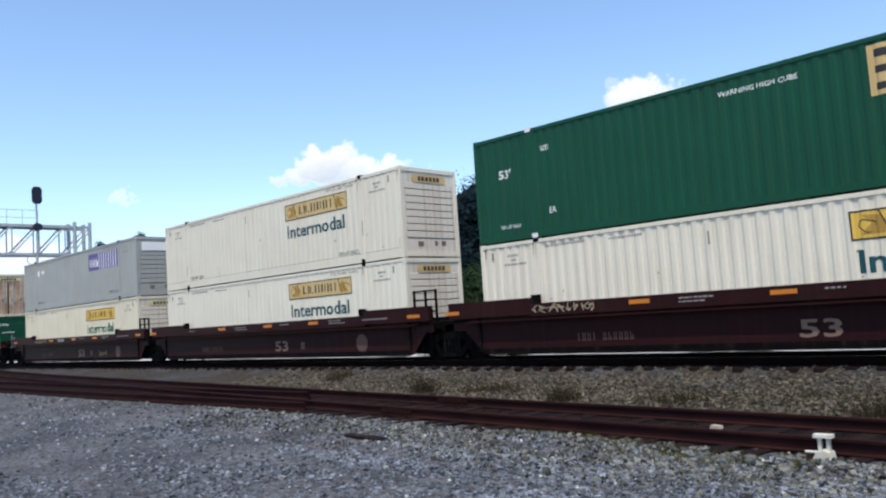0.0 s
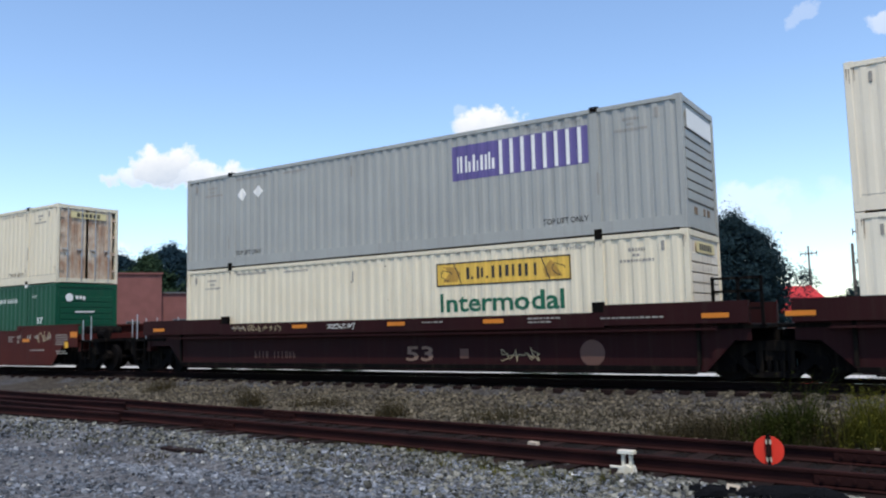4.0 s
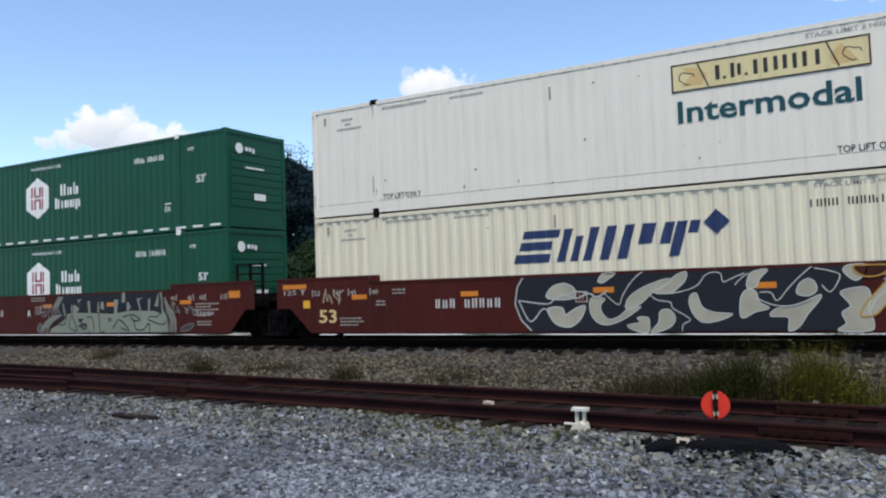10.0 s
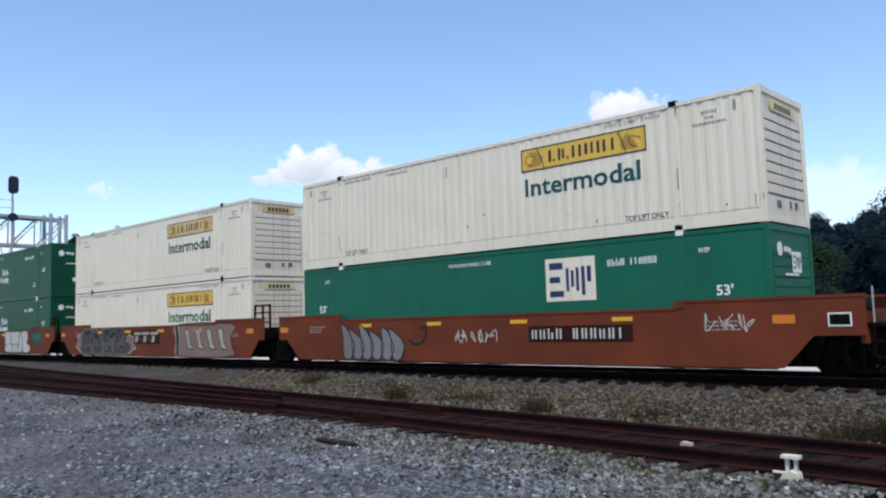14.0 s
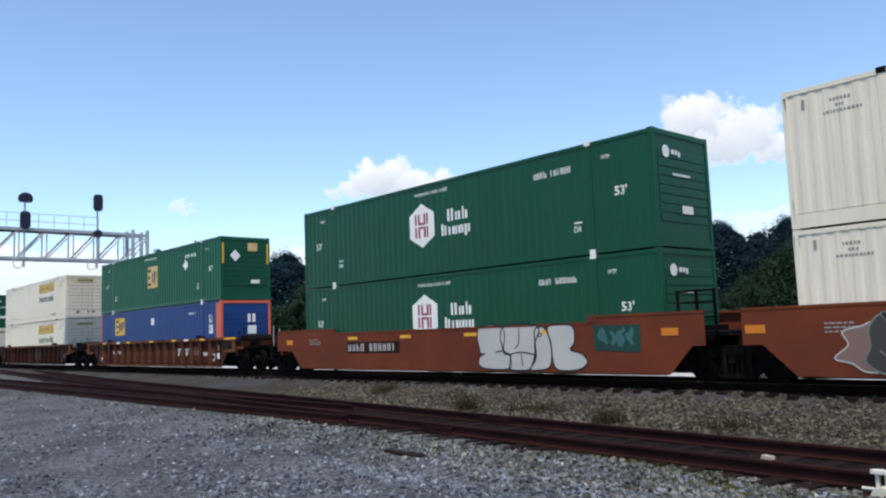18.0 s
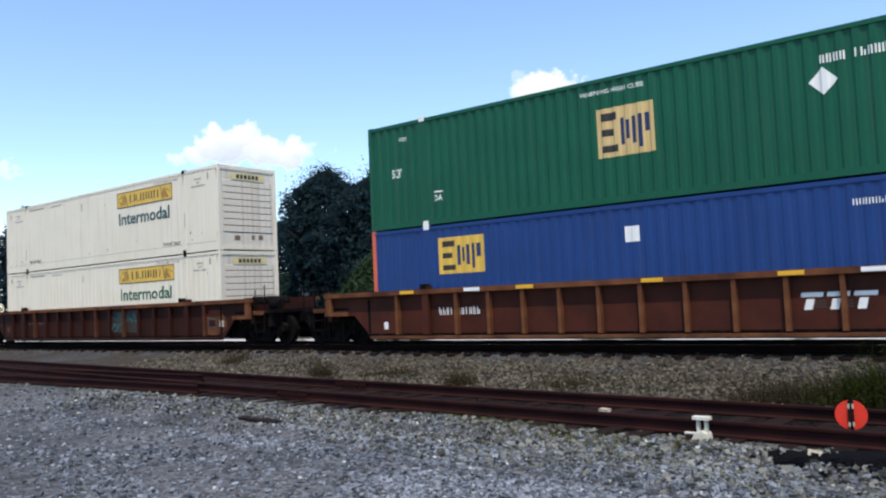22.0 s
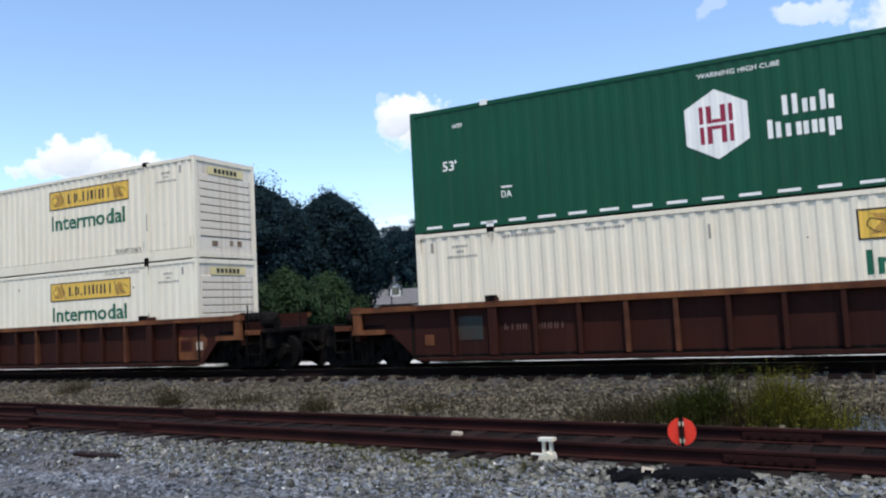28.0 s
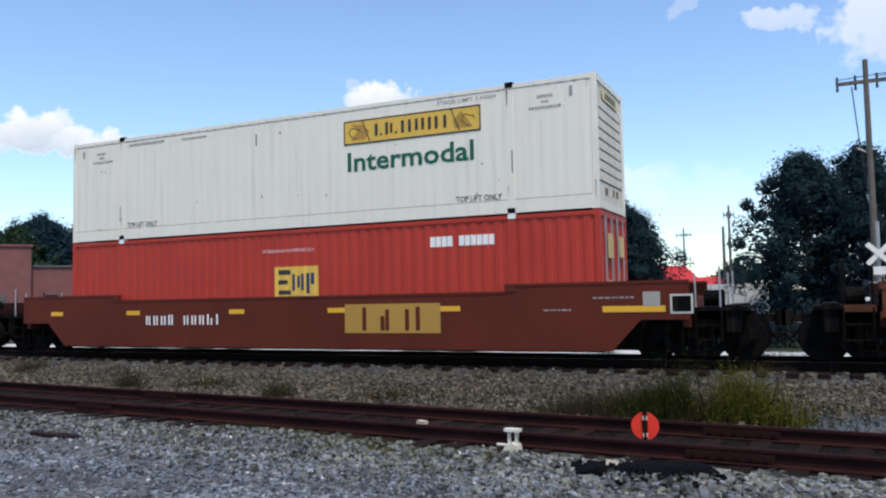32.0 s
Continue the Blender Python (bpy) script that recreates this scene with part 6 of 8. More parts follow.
def build_cars():
    # A, B, C: three maroon units joined over shared trucks
    for k, left, right in (("A", False, True), ("B", False, False), ("C", True, False)):
        car = well_car(k, "flanged", M["car_maroon"], left, right, "maroon well car unit with a flanged side and faint stencils")
        lettering("53", car, u(8.75), SF + 0.155, FL + 0.05, 0.85, 0.38, M["faded_pale"])
        word_bars(car, u(3.2), SF + 0.155, FL + 0.12, 1.7, 0.2, M["faded"], 11, seed=80 + ord(k), gaps=(4,), fill=0.5)
        markers(car, (-1.3, 4.9, 8.3, 11.2, 16.4), 0.97, mat="decal_orange", y=-CY - 0.036)
        stencils(car, ((2.4, 1.0, 0.7, 1), (6.2, 1.02, 1.0, 2), (9.4, 1.02, 0.6, 1), (12.4, 1.04, 0.9, 2), (14.2, 1.0, 1.6, 1)), seed=ord(k), y=-CY - 0.036)
        if k == "C":
            tag_scrawl(car, 2.5, 0.89, 2.0, 0.2, "spray_tan", 3, 0.02, y=-CY - 0.036)
            tag_scrawl(car, 6.3, 0.9, 1.0, 0.2, "decal_worn", 4, y=-CY - 0.036)
            tag_scrawl(car, 11.6, 0.05, 0.9, 0.34, "spray_tan", 5, y=SF + 0.155)
        if k == "A":
            tag_scrawl(car, 2.0, 0.88, 1.8, 0.24, "spray_tan", 6, 0.028, y=-CY - 0.036)
        ring = [(u(13.9) + 0.3 * math.cos(a * math.pi / 9), FL + 0.25 + 0.3 * math.sin(a * math.pi / 9)) for a in range(18)]
        part("emblem_disc", Geo().flat(ring, SF + 0.155), M["faded"], car)
        part("small_panel", Geo().flat([(u(10.4), FL + 0.12), (u(10.65), FL + 0.12), (u(10.65), FL + 0.36), (u(10.4), FL + 0.36)], SF + 0.155), M["faded"], car)
    # D, E, F: three mineral-red units, heavily sprayed
    for k, left, right in (("D", False, True), ("E", False, False), ("F", True, False)):
        car = well_car(k, "smooth", M["car_red"], left, right, "mineral red smooth-sided well car unit with sprayed shapes")
        lettering("53", car, u(0.27), SF - 0.003, FL + 0.10, 0.58, 0.35, M["decal_tan"])
        number_bars(car, 3.85, 0.43, 1.8, 0.22, 90, "decal_worn", gaps=(3,), n=9)
        markers(car, (1.35, 4.55, 7.84, 11.1, 14.4), 0.70, 0.46, 0.12)
        for x, lead in ((16.38 if k != "D" else 17.54, True), (-0.95 if k != "F" else -1.65, False)):
            if lead or k != "D":
                markers(car, (x,), 0.84 if lead else 1.02, 0.42 if lead else 0.8, 0.20 if lead else 0.12)
        markers(car, (-0.26,), 0.50, 0.22, 0.2, "decal_amber")
        if k == "D":
            markers(car, (17.2,), 0.47, 0.2, 0.22, "decal_amber")
        lettering("125 T", car, u(-0.92), SF - 0.003, FL + 0.86, 0.75, 0.13, M["decal_dim"])
        for x, tx, side in ((0.12, "53", -1), (0.82, "48", -1), (1.30, "45", -1), (1.98, "40", -1), (14.0, "40", 1), (14.72, "45", 1), (15.2, "48", 1), (16.05, "53", 1)):
            lettering(tx, car, u(x), SF - 0.003, FL + 0.82, 0.19, 0.13, M["decal_dim"])
            q = x + 0.23 if side > 0 else x - 0.07
            part("load_line", Geo().flat([(u(q), FL + 0.80), (u(q + 0.035), FL + 0.80), (u(q + 0.035), FL + 0.99), (u(q), FL + 0.99)], SF - 0.003), M["decal_dim"], car)
        lettering("20", car, u(14.02), SF - 0.003, FL + 0.66, 0.17, 0.11, M["decal_dim"])
        tail = 16.62 if k == "D" else 15.05
        stencils(car, ((0.95, 0.20, 0.7, 3), (2.6, 0.90, 0.4, 2), (tail, 0.92 if k == "D" else 0.68, 0.85, 5), (tail + 0.05, 0.34 if k == "D" else 0.16, 0.75, 2), (7.2, 1.02, 1.0, 2), (2.1, 0.62, 0.25, 2), (14.95, 0.38, 1.3, 1), (13.4, 0.88, 0.4, 3)), mat="decal_dim", seed=ord(k))
        box = part("mark_frame", Geo().box(u(7.42), u(7.70), SF - 0.005, SF + 0.002, FL + 0.50, FL + 0.74), M["decal_dim"], car)
        part("mark_face", Geo().box(u(7.445), u(7.675), SF - 0.007, SF - 0.005, FL + 0.525, FL + 0.715), M["car_red"], box)
        lettering("H", box, u(7.51), SF - 0.009, FL + 0.56, 0.1, 0.12, M["decal_dim"])
        if k == "D":
            drawn_piece(car, 9.2, 12.6, -0.11, 1.12, FAT, "spray_black", "spray_dull", 0.05, FAT_MARKS)
            tag_scrawl(car, 2.75, 0.62, 0.9, 0.42, "spray_dull", 8)
            tag_scrawl(car, 15.45, 0.68, 0.85, 0.42, "spray_tan", 9, 0.03)
            tag_scrawl(car, 8.5, 0.75, 0.5, 0.35, "spray_silver", 19)
            lettering("B", car, u(6.98), SF - 0.003, FL + 0.42, 0.17, 0.24, M["decal_white"])
        elif k == "E":
            claw_piece(car)
            tag_scrawl(car, 0.35, 0.55, 0.6, 0.5, "spray_tan", 11, 0.03)
        else:
            fang_piece(car)
            lettering("A", car, u(6.98), SF - 0.003, FL + 0.42, 0.17, 0.24, M["decal_white"])
    # G, H, I: three faded orange-brown units
    for k, left, right in (("G", False, True), ("H", False, False), ("I", True, False)):
        car = well_car(k, "smooth", M["car_orange"], left, right, "faded orange-brown well car unit with sprayed shapes")
        x = {"G": 10.0, "H": 6.9, "I": 3.2}[k]
        if k != "H":
            back = part("number_panel", Geo().flat([(u(x - 0.1), FL + 0.40), (u(x + 2.95), FL + 0.40), (u(x + 2.95), FL + 0.80), (u(x - 0.1), FL + 0.80)], SF - 0.001), M["car_brown"], car)
            number_bars(car, x, 0.47, 2.8, 0.26, 95, "decal_worn", gaps=(4,), n=11)
        markers(car, (3.2, 6.2, 9.3, 12.4), 0.88, mat="decal_amber")
        markers(car, (16.2, -1.1), 0.75, 0.45, 0.18, "decal_orange")
        stencils(car, ((14.7, 0.8, 1.0, 3), (0.6, 0.9, 0.8, 3)), seed=ord(k))
        if k == "G":
            blade_piece(car, 2.4, 5.3)
            tag_scrawl(car, 7.3, 0.38, 1.4, 0.36, "spray_silver", 21, 0.03)
            tag_scrawl(car, 14.8, 0.6, 1.0, 0.4, "spray_silver", 22)
            pl = part("plate_frame", Geo().box(u(17.28), u(17.72), SF - 0.006, SF, FL + 0.68, FL + 0.95), M["decal_white"], car)
            part("plate_face", Geo().box(u(17.31), u(17.69), SF - 0.009, SF - 0.006, FL + 0.71, FL + 0.92), M["black"], pl)
        elif k == "H":
            part("logo_ground", Geo().flat([(u(6.8), FL + 0.36), (u(9.5), FL + 0.36), (u(9.5), FL + 0.98), (u(6.8), FL + 0.98)], SF - 0.001), M["car_brown"], car)
            maker_blocks(car, 7.0, 2.3, 0.45, 0.44, SF - 0.004, "spray_cream")
            drawn_piece(car, 0.75, 1.7, -0.10, 0.95, SPLASH, "spray_pink", "spray_silver", 0.03)
            drawn_piece(car, 6.35, 7.3, -0.10, 0.85, [[(1 - a, b) for a, b in SPLASH[0][::-1]]], "spray_pink", "spray_silver", 0.03)
            drawn_piece(car, 1.45, 6.75, -0.11, 1.12, CURLS, "spray_grey", "spray_dull", 0.04, CURL_MARKS, 0.008)
            sprayed_figures(car, ((FANG, 1.7, .5, .95, .6, ""), (LEAF, 2.75, .55, .8, .55, "x"), (FANG, 3.9, .5, .9, .6, "x"), (LEAF, 4.5, .62, .95, .48, ""), (HOOK, 5.3, .55, .8, .55, "z"), (LEAF, 2.0, .02, .6, .3, ""), (LEAF, 4.4, .08, .55, .3, "x"), (LEAF, 5.6, .1, .5, .32, "")), "spray_black", "spray_dull", 0.02, 0.019)
            slab_piece(car, 10.9, 15.2)
        else:
            drawn_piece(car, 9.95, 13.95, -0.12, 1.10, BLOCKS, "spray_silver", "spray_black", 0.04, BLOCK_MARKS)
            part("sprayed_ground", Geo().flat([(u(14.2), FL + 0.42), (u(15.6), FL + 0.36), (u(15.62), FL + 1.04), (u(14.18), FL + 1.06)], SF - 0.002), M["spray_deep"], car)
            tag_scrawl(car, 14.4, 0.48, 1.0, 0.5, "spray_teal", 26, 0.09, SF - 0.003)
    # J to M: single ribbed cars
    for k in "JKLM":
        bright = k == "J"
        car = well_car(k, "ribbed", M["car_umber"] if bright else M["car_brown"], True, True,
                       "rust-brown ribbed well car with a worn orange top rail" if not bright else "red-brown ribbed well car with yellow marks on its top rail", M["car_rust"],
                       {"J": None, "K": (2, 7, 9, 14), "L": (4, 5, 11), "M": (0, 3, 8, 12)}[k])
        RS = -CY + 0.126
        if k == "J":
            maker_blocks(car, 11.5, 1.4, 0.36, 0.34, RS - 0.002, "decal_white")
            lettering("53", car, u(13.5), RS, FL + 0.36, 0.5, 0.4, M["faded_pale"])
            word_bars(car, u(2.45), RS - 0.002, FL + 0.46, 1.36, 0.2, M["decal_white"], 11, seed=99, gaps=(4,), fill=0.5)
            for x, m in ((1.2, "decal_amber"), (3.4, "decal_white"), (5.0, "decal_amber"), (8.3, "decal_amber"), (11.2, "decal_amber"), (12.7, "decal_white"), (14.5, "decal_amber"), (17.0, "decal_amber")):
                markers(car, (x,), 1.06, 0.5 if x < 16 else 1.1, 0.09, m, -CY - 0.034)
            for x, z, w, h, m in ((16.0, 0.2, 0.22, 0.25, "decal_white"), (14.45, 0.34, 0.5, 0.16, "spray_silver"), (15.5, 0.52, 0.2, 0.2, "spray_grey"), (16.05, 0.6, 0.2, 0.2, "decal_gold"), (0.45, 0.1, 0.14, 0.2, "decal_white")):
                part("small_plate", Geo().box(u(x), u(x + w), RS - 0.01, RS, FL + z, FL + z + h), M[m], car)
            pl = part("plate_frame", Geo().box(u(15.28), u(15.74), RS - 0.006, RS + 0.01, FL + 0.12, FL + 0.42), M["decal_white"], car)
            part("plate_face", Geo().box(u(15.32), u(15.70), RS - 0.01, RS - 0.006, FL + 0.16, FL + 0.38), M["black"], pl)
        else:
            word_bars(car, u(2.3), RS - 0.002, FL + 0.5, 1.5, 0.14, M["faded"], 10, seed=100 + ord(k), gaps=(4,), fill=0.5)
            part("rust_patch", Geo().flat(blob(u(15.95), FL + 0.36, 0.52, 0.44, 300 + ord(k), n=18), RS - 0.002), M["car_rust"], car, "patch of bare rust")
            part("small_plate", Geo().box(u(15.55), u(16.35), RS - 0.01, RS, FL + 0.66, FL + 0.84), M["car_brick"], car)
            part("small_plate", Geo().box(u(16.18), u(16.42), RS - 0.01, RS, FL + 0.26, FL + 0.48), M["wood_pale"], car)
            pl = part("plate_frame", Geo().box(u(15.55), u(16.02), RS - 0.008, RS + 0.01, FL + 0.22, FL + 0.56), M["spray_grey"] if k == "K" else M["car_umber"], car)
            part("plate_face", Geo().box(u(15.61), u(15.96), RS - 0.012, RS - 0.008, FL + 0.28, FL + 0.50), M["car_brown"], pl)
            part("small_plate", Geo().box(u(0.2), u(0.45), RS - 0.01, RS, FL + 0.2, FL + 0.45), M["car_rust"], car)
            if k == "K":
                for a, b in ((9.2, 10.02), (10.3, 11.08)):
                    part("sprayed_ground", Geo().flat([(u(a), FL + 0.14), (u(b), FL + 0.10), (u(b + 0.03), FL + 0.93), (u(a - 0.03), FL + 0.95)], RS - 0.001), M["spray_dim"], car)
                tag_scrawl(car, 9.25, 0.55, 0.75, 0.35, "spray_teal", 30, 0.035, RS - 0.002)
                tag_scrawl(car, 9.3, 0.15, 0.7, 0.35, "spray_teal", 32, 0.035, RS - 0.002)
                tag_scrawl(car, 10.35, 0.5, 0.7, 0.4, "spray_teal", 31, 0.035, RS - 0.002)
            if k == "L":
                part("patch_panel", Geo().box(u(1.1), u(1.75), RS - 0.006, RS, FL + 0.3, FL + 0.85), M["spray_dim"], car)
    # N and the car behind it
    car = well_car("N", "smooth", M["car_brick"], True, True, "red-brown smooth-sided well car with a gold logo panel")
    word_panel = part("logo_panel", Geo().flat([(u(9.8), FL + 0.22), (u(12.4), FL + 0.22), (u(12.4), FL + 0.92), (u(9.8), FL + 0.92)], SF - 0.001), M["decal_gold"], car)
    word_bars(word_panel, u(10.3), SF - 0.004, FL + 0.28, 1.9, 0.56, M["car_brick"], 3, seed=101, fill=0.8)
    number_bars(car, 3.25, 0.44, 2.75, 0.28, 102)
    markers(car, (-0.6, 2.5, 6.2, 9.3, 12.4), 0.72, 0.5, 0.12, "decal_amber")
    markers(car, (16.2,), 0.66, 1.3, 0.13, "decal_amber")
    stencils(car, ((16.0, 0.95, 0.8, 1), (14.9, 0.7, 0.6, 1)), seed=103)
    part("small_plate", Geo().box(u(17.05), u(17.4), SF - 0.006, SF, FL + 0.78, FL + 1.08), M["decal_dim"], car)
    pl = part("plate_frame", Geo().box(u(17.6), u(18.05), SF - 0.006, SF + 0.01, FL + 0.62, FL + 1.02), M["decal_worn"], car)
    part("plate_face", Geo().box(u(17.64), u(18.01), SF - 0.009, SF - 0.006, FL + 0.66, FL + 0.98), M["black"], pl)
    LEAD["O"] = LEAD["N"] - 23.2
    well_car("O", "ribbed", M["car_brown"], True, True, "rust-brown ribbed well car, empty")


build_cars()


# ---- ground ----
def siding_y(x):
    """The middle of the rusty siding, which swings over to the main line in the distance."""
    return float(np.interp(x, (-150, -84, -75, -55, -40, -32, -23, -14, 0, 30), (18.145, 18.145, 17.1, 14.9, 13.1, 12.35, 11.6, 10.76, 9.66, 7.4)))


def spur_y(x):
    """The middle of the spur that leaves the siding and runs on beside it."""
    return float(np.interp(x, (-150, -60, -24, -16, -10), (10.2, 10.3, 10.4, 10.5, 10.44)))


SIDE_Z = -0.25


def ground_z(x, y):
    d = abs(y - TRACK_Y)
    main = -0.22 if d < 1.38 else max(-0.36, -0.22 - (d - 1.38) * 0.64) if d < 1.6 else max(-0.50, -0.36 - (d - 1.6) * 0.10)
    e = min(abs(y - siding_y(x)), abs(y - spur_y(x)) if x < -11 else 99)
    side = -0.455 if e < 1.36 else max(-0.55, -0.440 - (e - 1.36) * 0.12)
    base = -0.50
    near_side = 1 if y < siding_y(x) else 0
    side += 0.11 * max(0.0, 1 - abs(e - 1.85) / 0.75) * near_side * (0.8 + 0.5 * noise.noise(Vector((x * 0.8, 5, 0))))
    furrow = 0.10 * max(0.0, 1 - abs(e - 3.0 - 0.5 * noise.noise(Vector((x * 0.35, 9, 0)))) / 0.35) * near_side
    h = max(main if d < 4 else base, side if e < 3 else base, base)
    near = max(0.0, min(1.0, (7.2 - y) / 3))
    return h - furrow - 0.03 * near + 0.035 * noise.noise(Vector((x * 0.5, y * 0.7, 0))) * (1 if e > 1.1 and d > 1.8 else 0.2) + 0.02 * noise.noise(Vector((x * 1.7, y * 2.1, 3)))


def build_ground():
    xs = [-2500, -900, -400, -220] + list(np.arange(-130, -40, 5.0)) + list(np.arange(-40, 16, 0.35)) + list(np.arange(16, 60, 5.0)) + [90, 200, 500, 1200, 2500]
    ys = [-2500, -600, -150, -50, -20, -8, -3, 0, 2] + list(np.arange(3, 24, 0.25)) + list(np.arange(24, 60, 4.0)) + [80, 150, 400, 1000, 2500]
    n, m = len(xs), len(ys)
    verts = [(x, y, ground_z(x, y)) for y in ys for x in xs]
    faces = [(j * n + i, j * n + i + 1, (j + 1) * n + i + 1, (j + 1) * n + i) for j in range(m - 1) for i in range(n - 1)]
    me = bpy.data.meshes.new("ground")
    me.from_pydata(verts, [], faces)
    for p in me.polygons:
        p.use_smooth = True
    me.materials.append(M["ground"])
    tagged(new("ground", me), "grey crushed-stone yard ground with brown ballast between tracks", "ground", kind="structure")


build_ground()


def rail_profile(z):
    """Half-real rail outline in the y-z plane with its head's top at z."""
    return [(-0.070, z - 0.172), (0.070, z - 0.172), (0.070, z - 0.160), (0.012, z - 0.142), (0.010, z - 0.045), (0.036, z - 0.035), (0.036, z - 0.006), (0.028, z), (-0.028, z), (-0.036, z - 0.006), (-0.036, z - 0.035), (-0.010, z - 0.045), (-0.012, z - 0.142), (-0.070, z - 0.160)]


def sweep(path, prof):
    """A rail outline drawn along a line of (x, y) points."""
    g = Geo()
    n = len(prof)
    for x, y in path:
        g.v.extend([(x, y + p, q) for p, q in prof])
    for k in range(len(path) - 1):
        for i in range(n):
            j = (i + 1) % n
            g.f.append([k * n + i, k * n + j, (k + 1) * n + j, (k + 1) * n + i])
    return g


TIE_X = np.array([-72 + i * 0.54 for i in range(190)])


def build_tracks():
    main = thing("main_track", "main railway track with polished rail heads on wooden ties", "railway track", kind="structure")
    for s in (-1, 1):
        y = TRACK_Y + s * 0.7525
        part("rail", sweep([(-260, y), (120, y)], rail_profile(RAIL_Z)), M["rail_shaded"], main)
        part("rail_head", Geo().box(-260, 120, y - 0.030, y + 0.030, RAIL_Z + 0.0, RAIL_Z + 0.004), M["rail_bright"], main, "bright worn running surface")
    side = thing("siding_track", "rusty disused siding track with brown rails on old ties", "railway track", kind="structure")
    xs = list(np.arange(-150, -40, 10.0)) + list(np.arange(-40, 30, 2.0))
    for s in (-1, 1):
        part("rail", sweep([(x, siding_y(x) + s * 0.7525) for x in xs if x > -81], rail_profile(SIDE_Z)), M["rail_rust"], side)
    spur = thing("spur_track", "rusty spur track that leaves the siding", "railway track", kind="structure")
    for s in (-1, 1):
        part("rail", sweep([(x, spur_y(x) + s * 0.7525) for x in xs if -150 <= x < (-13 if s < 0 else -15)], rail_profile(SIDE_Z - 0.004)), M["rail_rust"], spur)
    g = Geo()
    pts = [x for x in xs if x < -11]
    for x in pts:
        for e in (-1.15, -0.85, 0.85, 1.1):
            g.v.append((x, spur_y(x) + e, SIDE_Z + (-0.193 if abs(e) < 0.9 else -0.262)))
    for i in range(len(pts) - 1):
        for k in range(3):
            g.f.append([i * 4 + k, (i + 1) * 4 + k, (i + 1) * 4 + k + 1, i * 4 + k + 1])
    part("track_bed", g, M["bed_dark"], spur, "dirty dark stone bed with shade in its colour")
    xs2 = list(np.arange(-80, -44, 4.0)) + list(np.arange(-44, 32, 1.0))
    g = Geo()
    for x in xs2:
        for e, dz in ((-1.02, -0.06), (-0.80, -0.185), (0.80, -0.185), (1.0, -0.06 - 0.14)):
            g.v.append((x, siding_y(x) + e, SIDE_Z + (dz if abs(e) < 0.9 else -0.26)))
    for i in range(len(xs2) - 1):
        for k in range(3):
            g.f.append([i * 4 + k, (i + 1) * 4 + k, (i + 1) * 4 + k + 1, i * 4 + k + 1])
    part("track_bed", g, M["bed_dark"], side, "dirty dark stone bed with shade in its colour")
    # the train's shade on the bed is put into this strip's colour
    part("track_bed", Geo().prism([(TRACK_Y - 1.34, -0.30), (TRACK_Y - 1.10, -0.202), (TRACK_Y + 1.45, -0.202), (TRACK_Y + 1.75, -0.30)], "x", -260, 120), M["bed_dark"], main, "dirty dark stone bed with shade in its colour")
    rnd = random.Random(2)

    def tie():
        return Geo().box(-0.115, 0.115, -1.30, 1.30, -0.17, 0.0, 0.012)

    for i in range(150):
        x = float(TIE_X[i]) + rnd.uniform(-0.04, 0.04)
        p = part("tie", tie, M["tie"], side, key="tie")
        p.location = (x, siding_y(x) + rnd.uniform(-0.08, 0.05), SIDE_Z - 0.172 + rnd.uniform(-0.012, 0.004))
        p.rotation_euler = (rnd.uniform(-0.01, 0.01), rnd.uniform(-0.02, 0.02), math.atan(-0.075) + rnd.uniform(-0.05, 0.05))
    for i in range(140):
        x = -66 + i * 0.56 + rnd.uniform(-0.03, 0.03)
        p = part("tie", lambda: Geo().box(-0.115, 0.115, -1.47, 1.47, -0.17, 0.0, 0.012), M["tie"], main, key="main_tie")
        p.location = (x, TRACK_Y + rnd.uniform(-0.05, 0.05), RAIL_Z - 0.172)
        p.rotation_euler.z = rnd.uniform(-0.02, 0.02)
    # joint bars and tie plates on the near rail of the siding
    for x in (-11.2, -0.9):
        for s in (-1, 1):
            y = siding_y(x) + s * 0.7525
            p = part("joint_bar", Geo().box(-0.45, 0.45, -0.045, -0.012, -0.135, -0.05).box(-0.45, 0.45, 0.012, 0.045, -0.135, -0.05), M["rail_rust"], side)
            p.location, p.rotation_euler.z = (x, y, SIDE_Z), math.atan(-0.075)
            for k in range(6):
                b = part("bolt", lambda: Geo().tube((0, -0.07, 0), (0, -0.04, 0), 0.02, n=6), M["rail_rust"], p, key="bolt")
                b.location = (-0.37 + k * 0.148, 0, -0.09)


build_tracks()


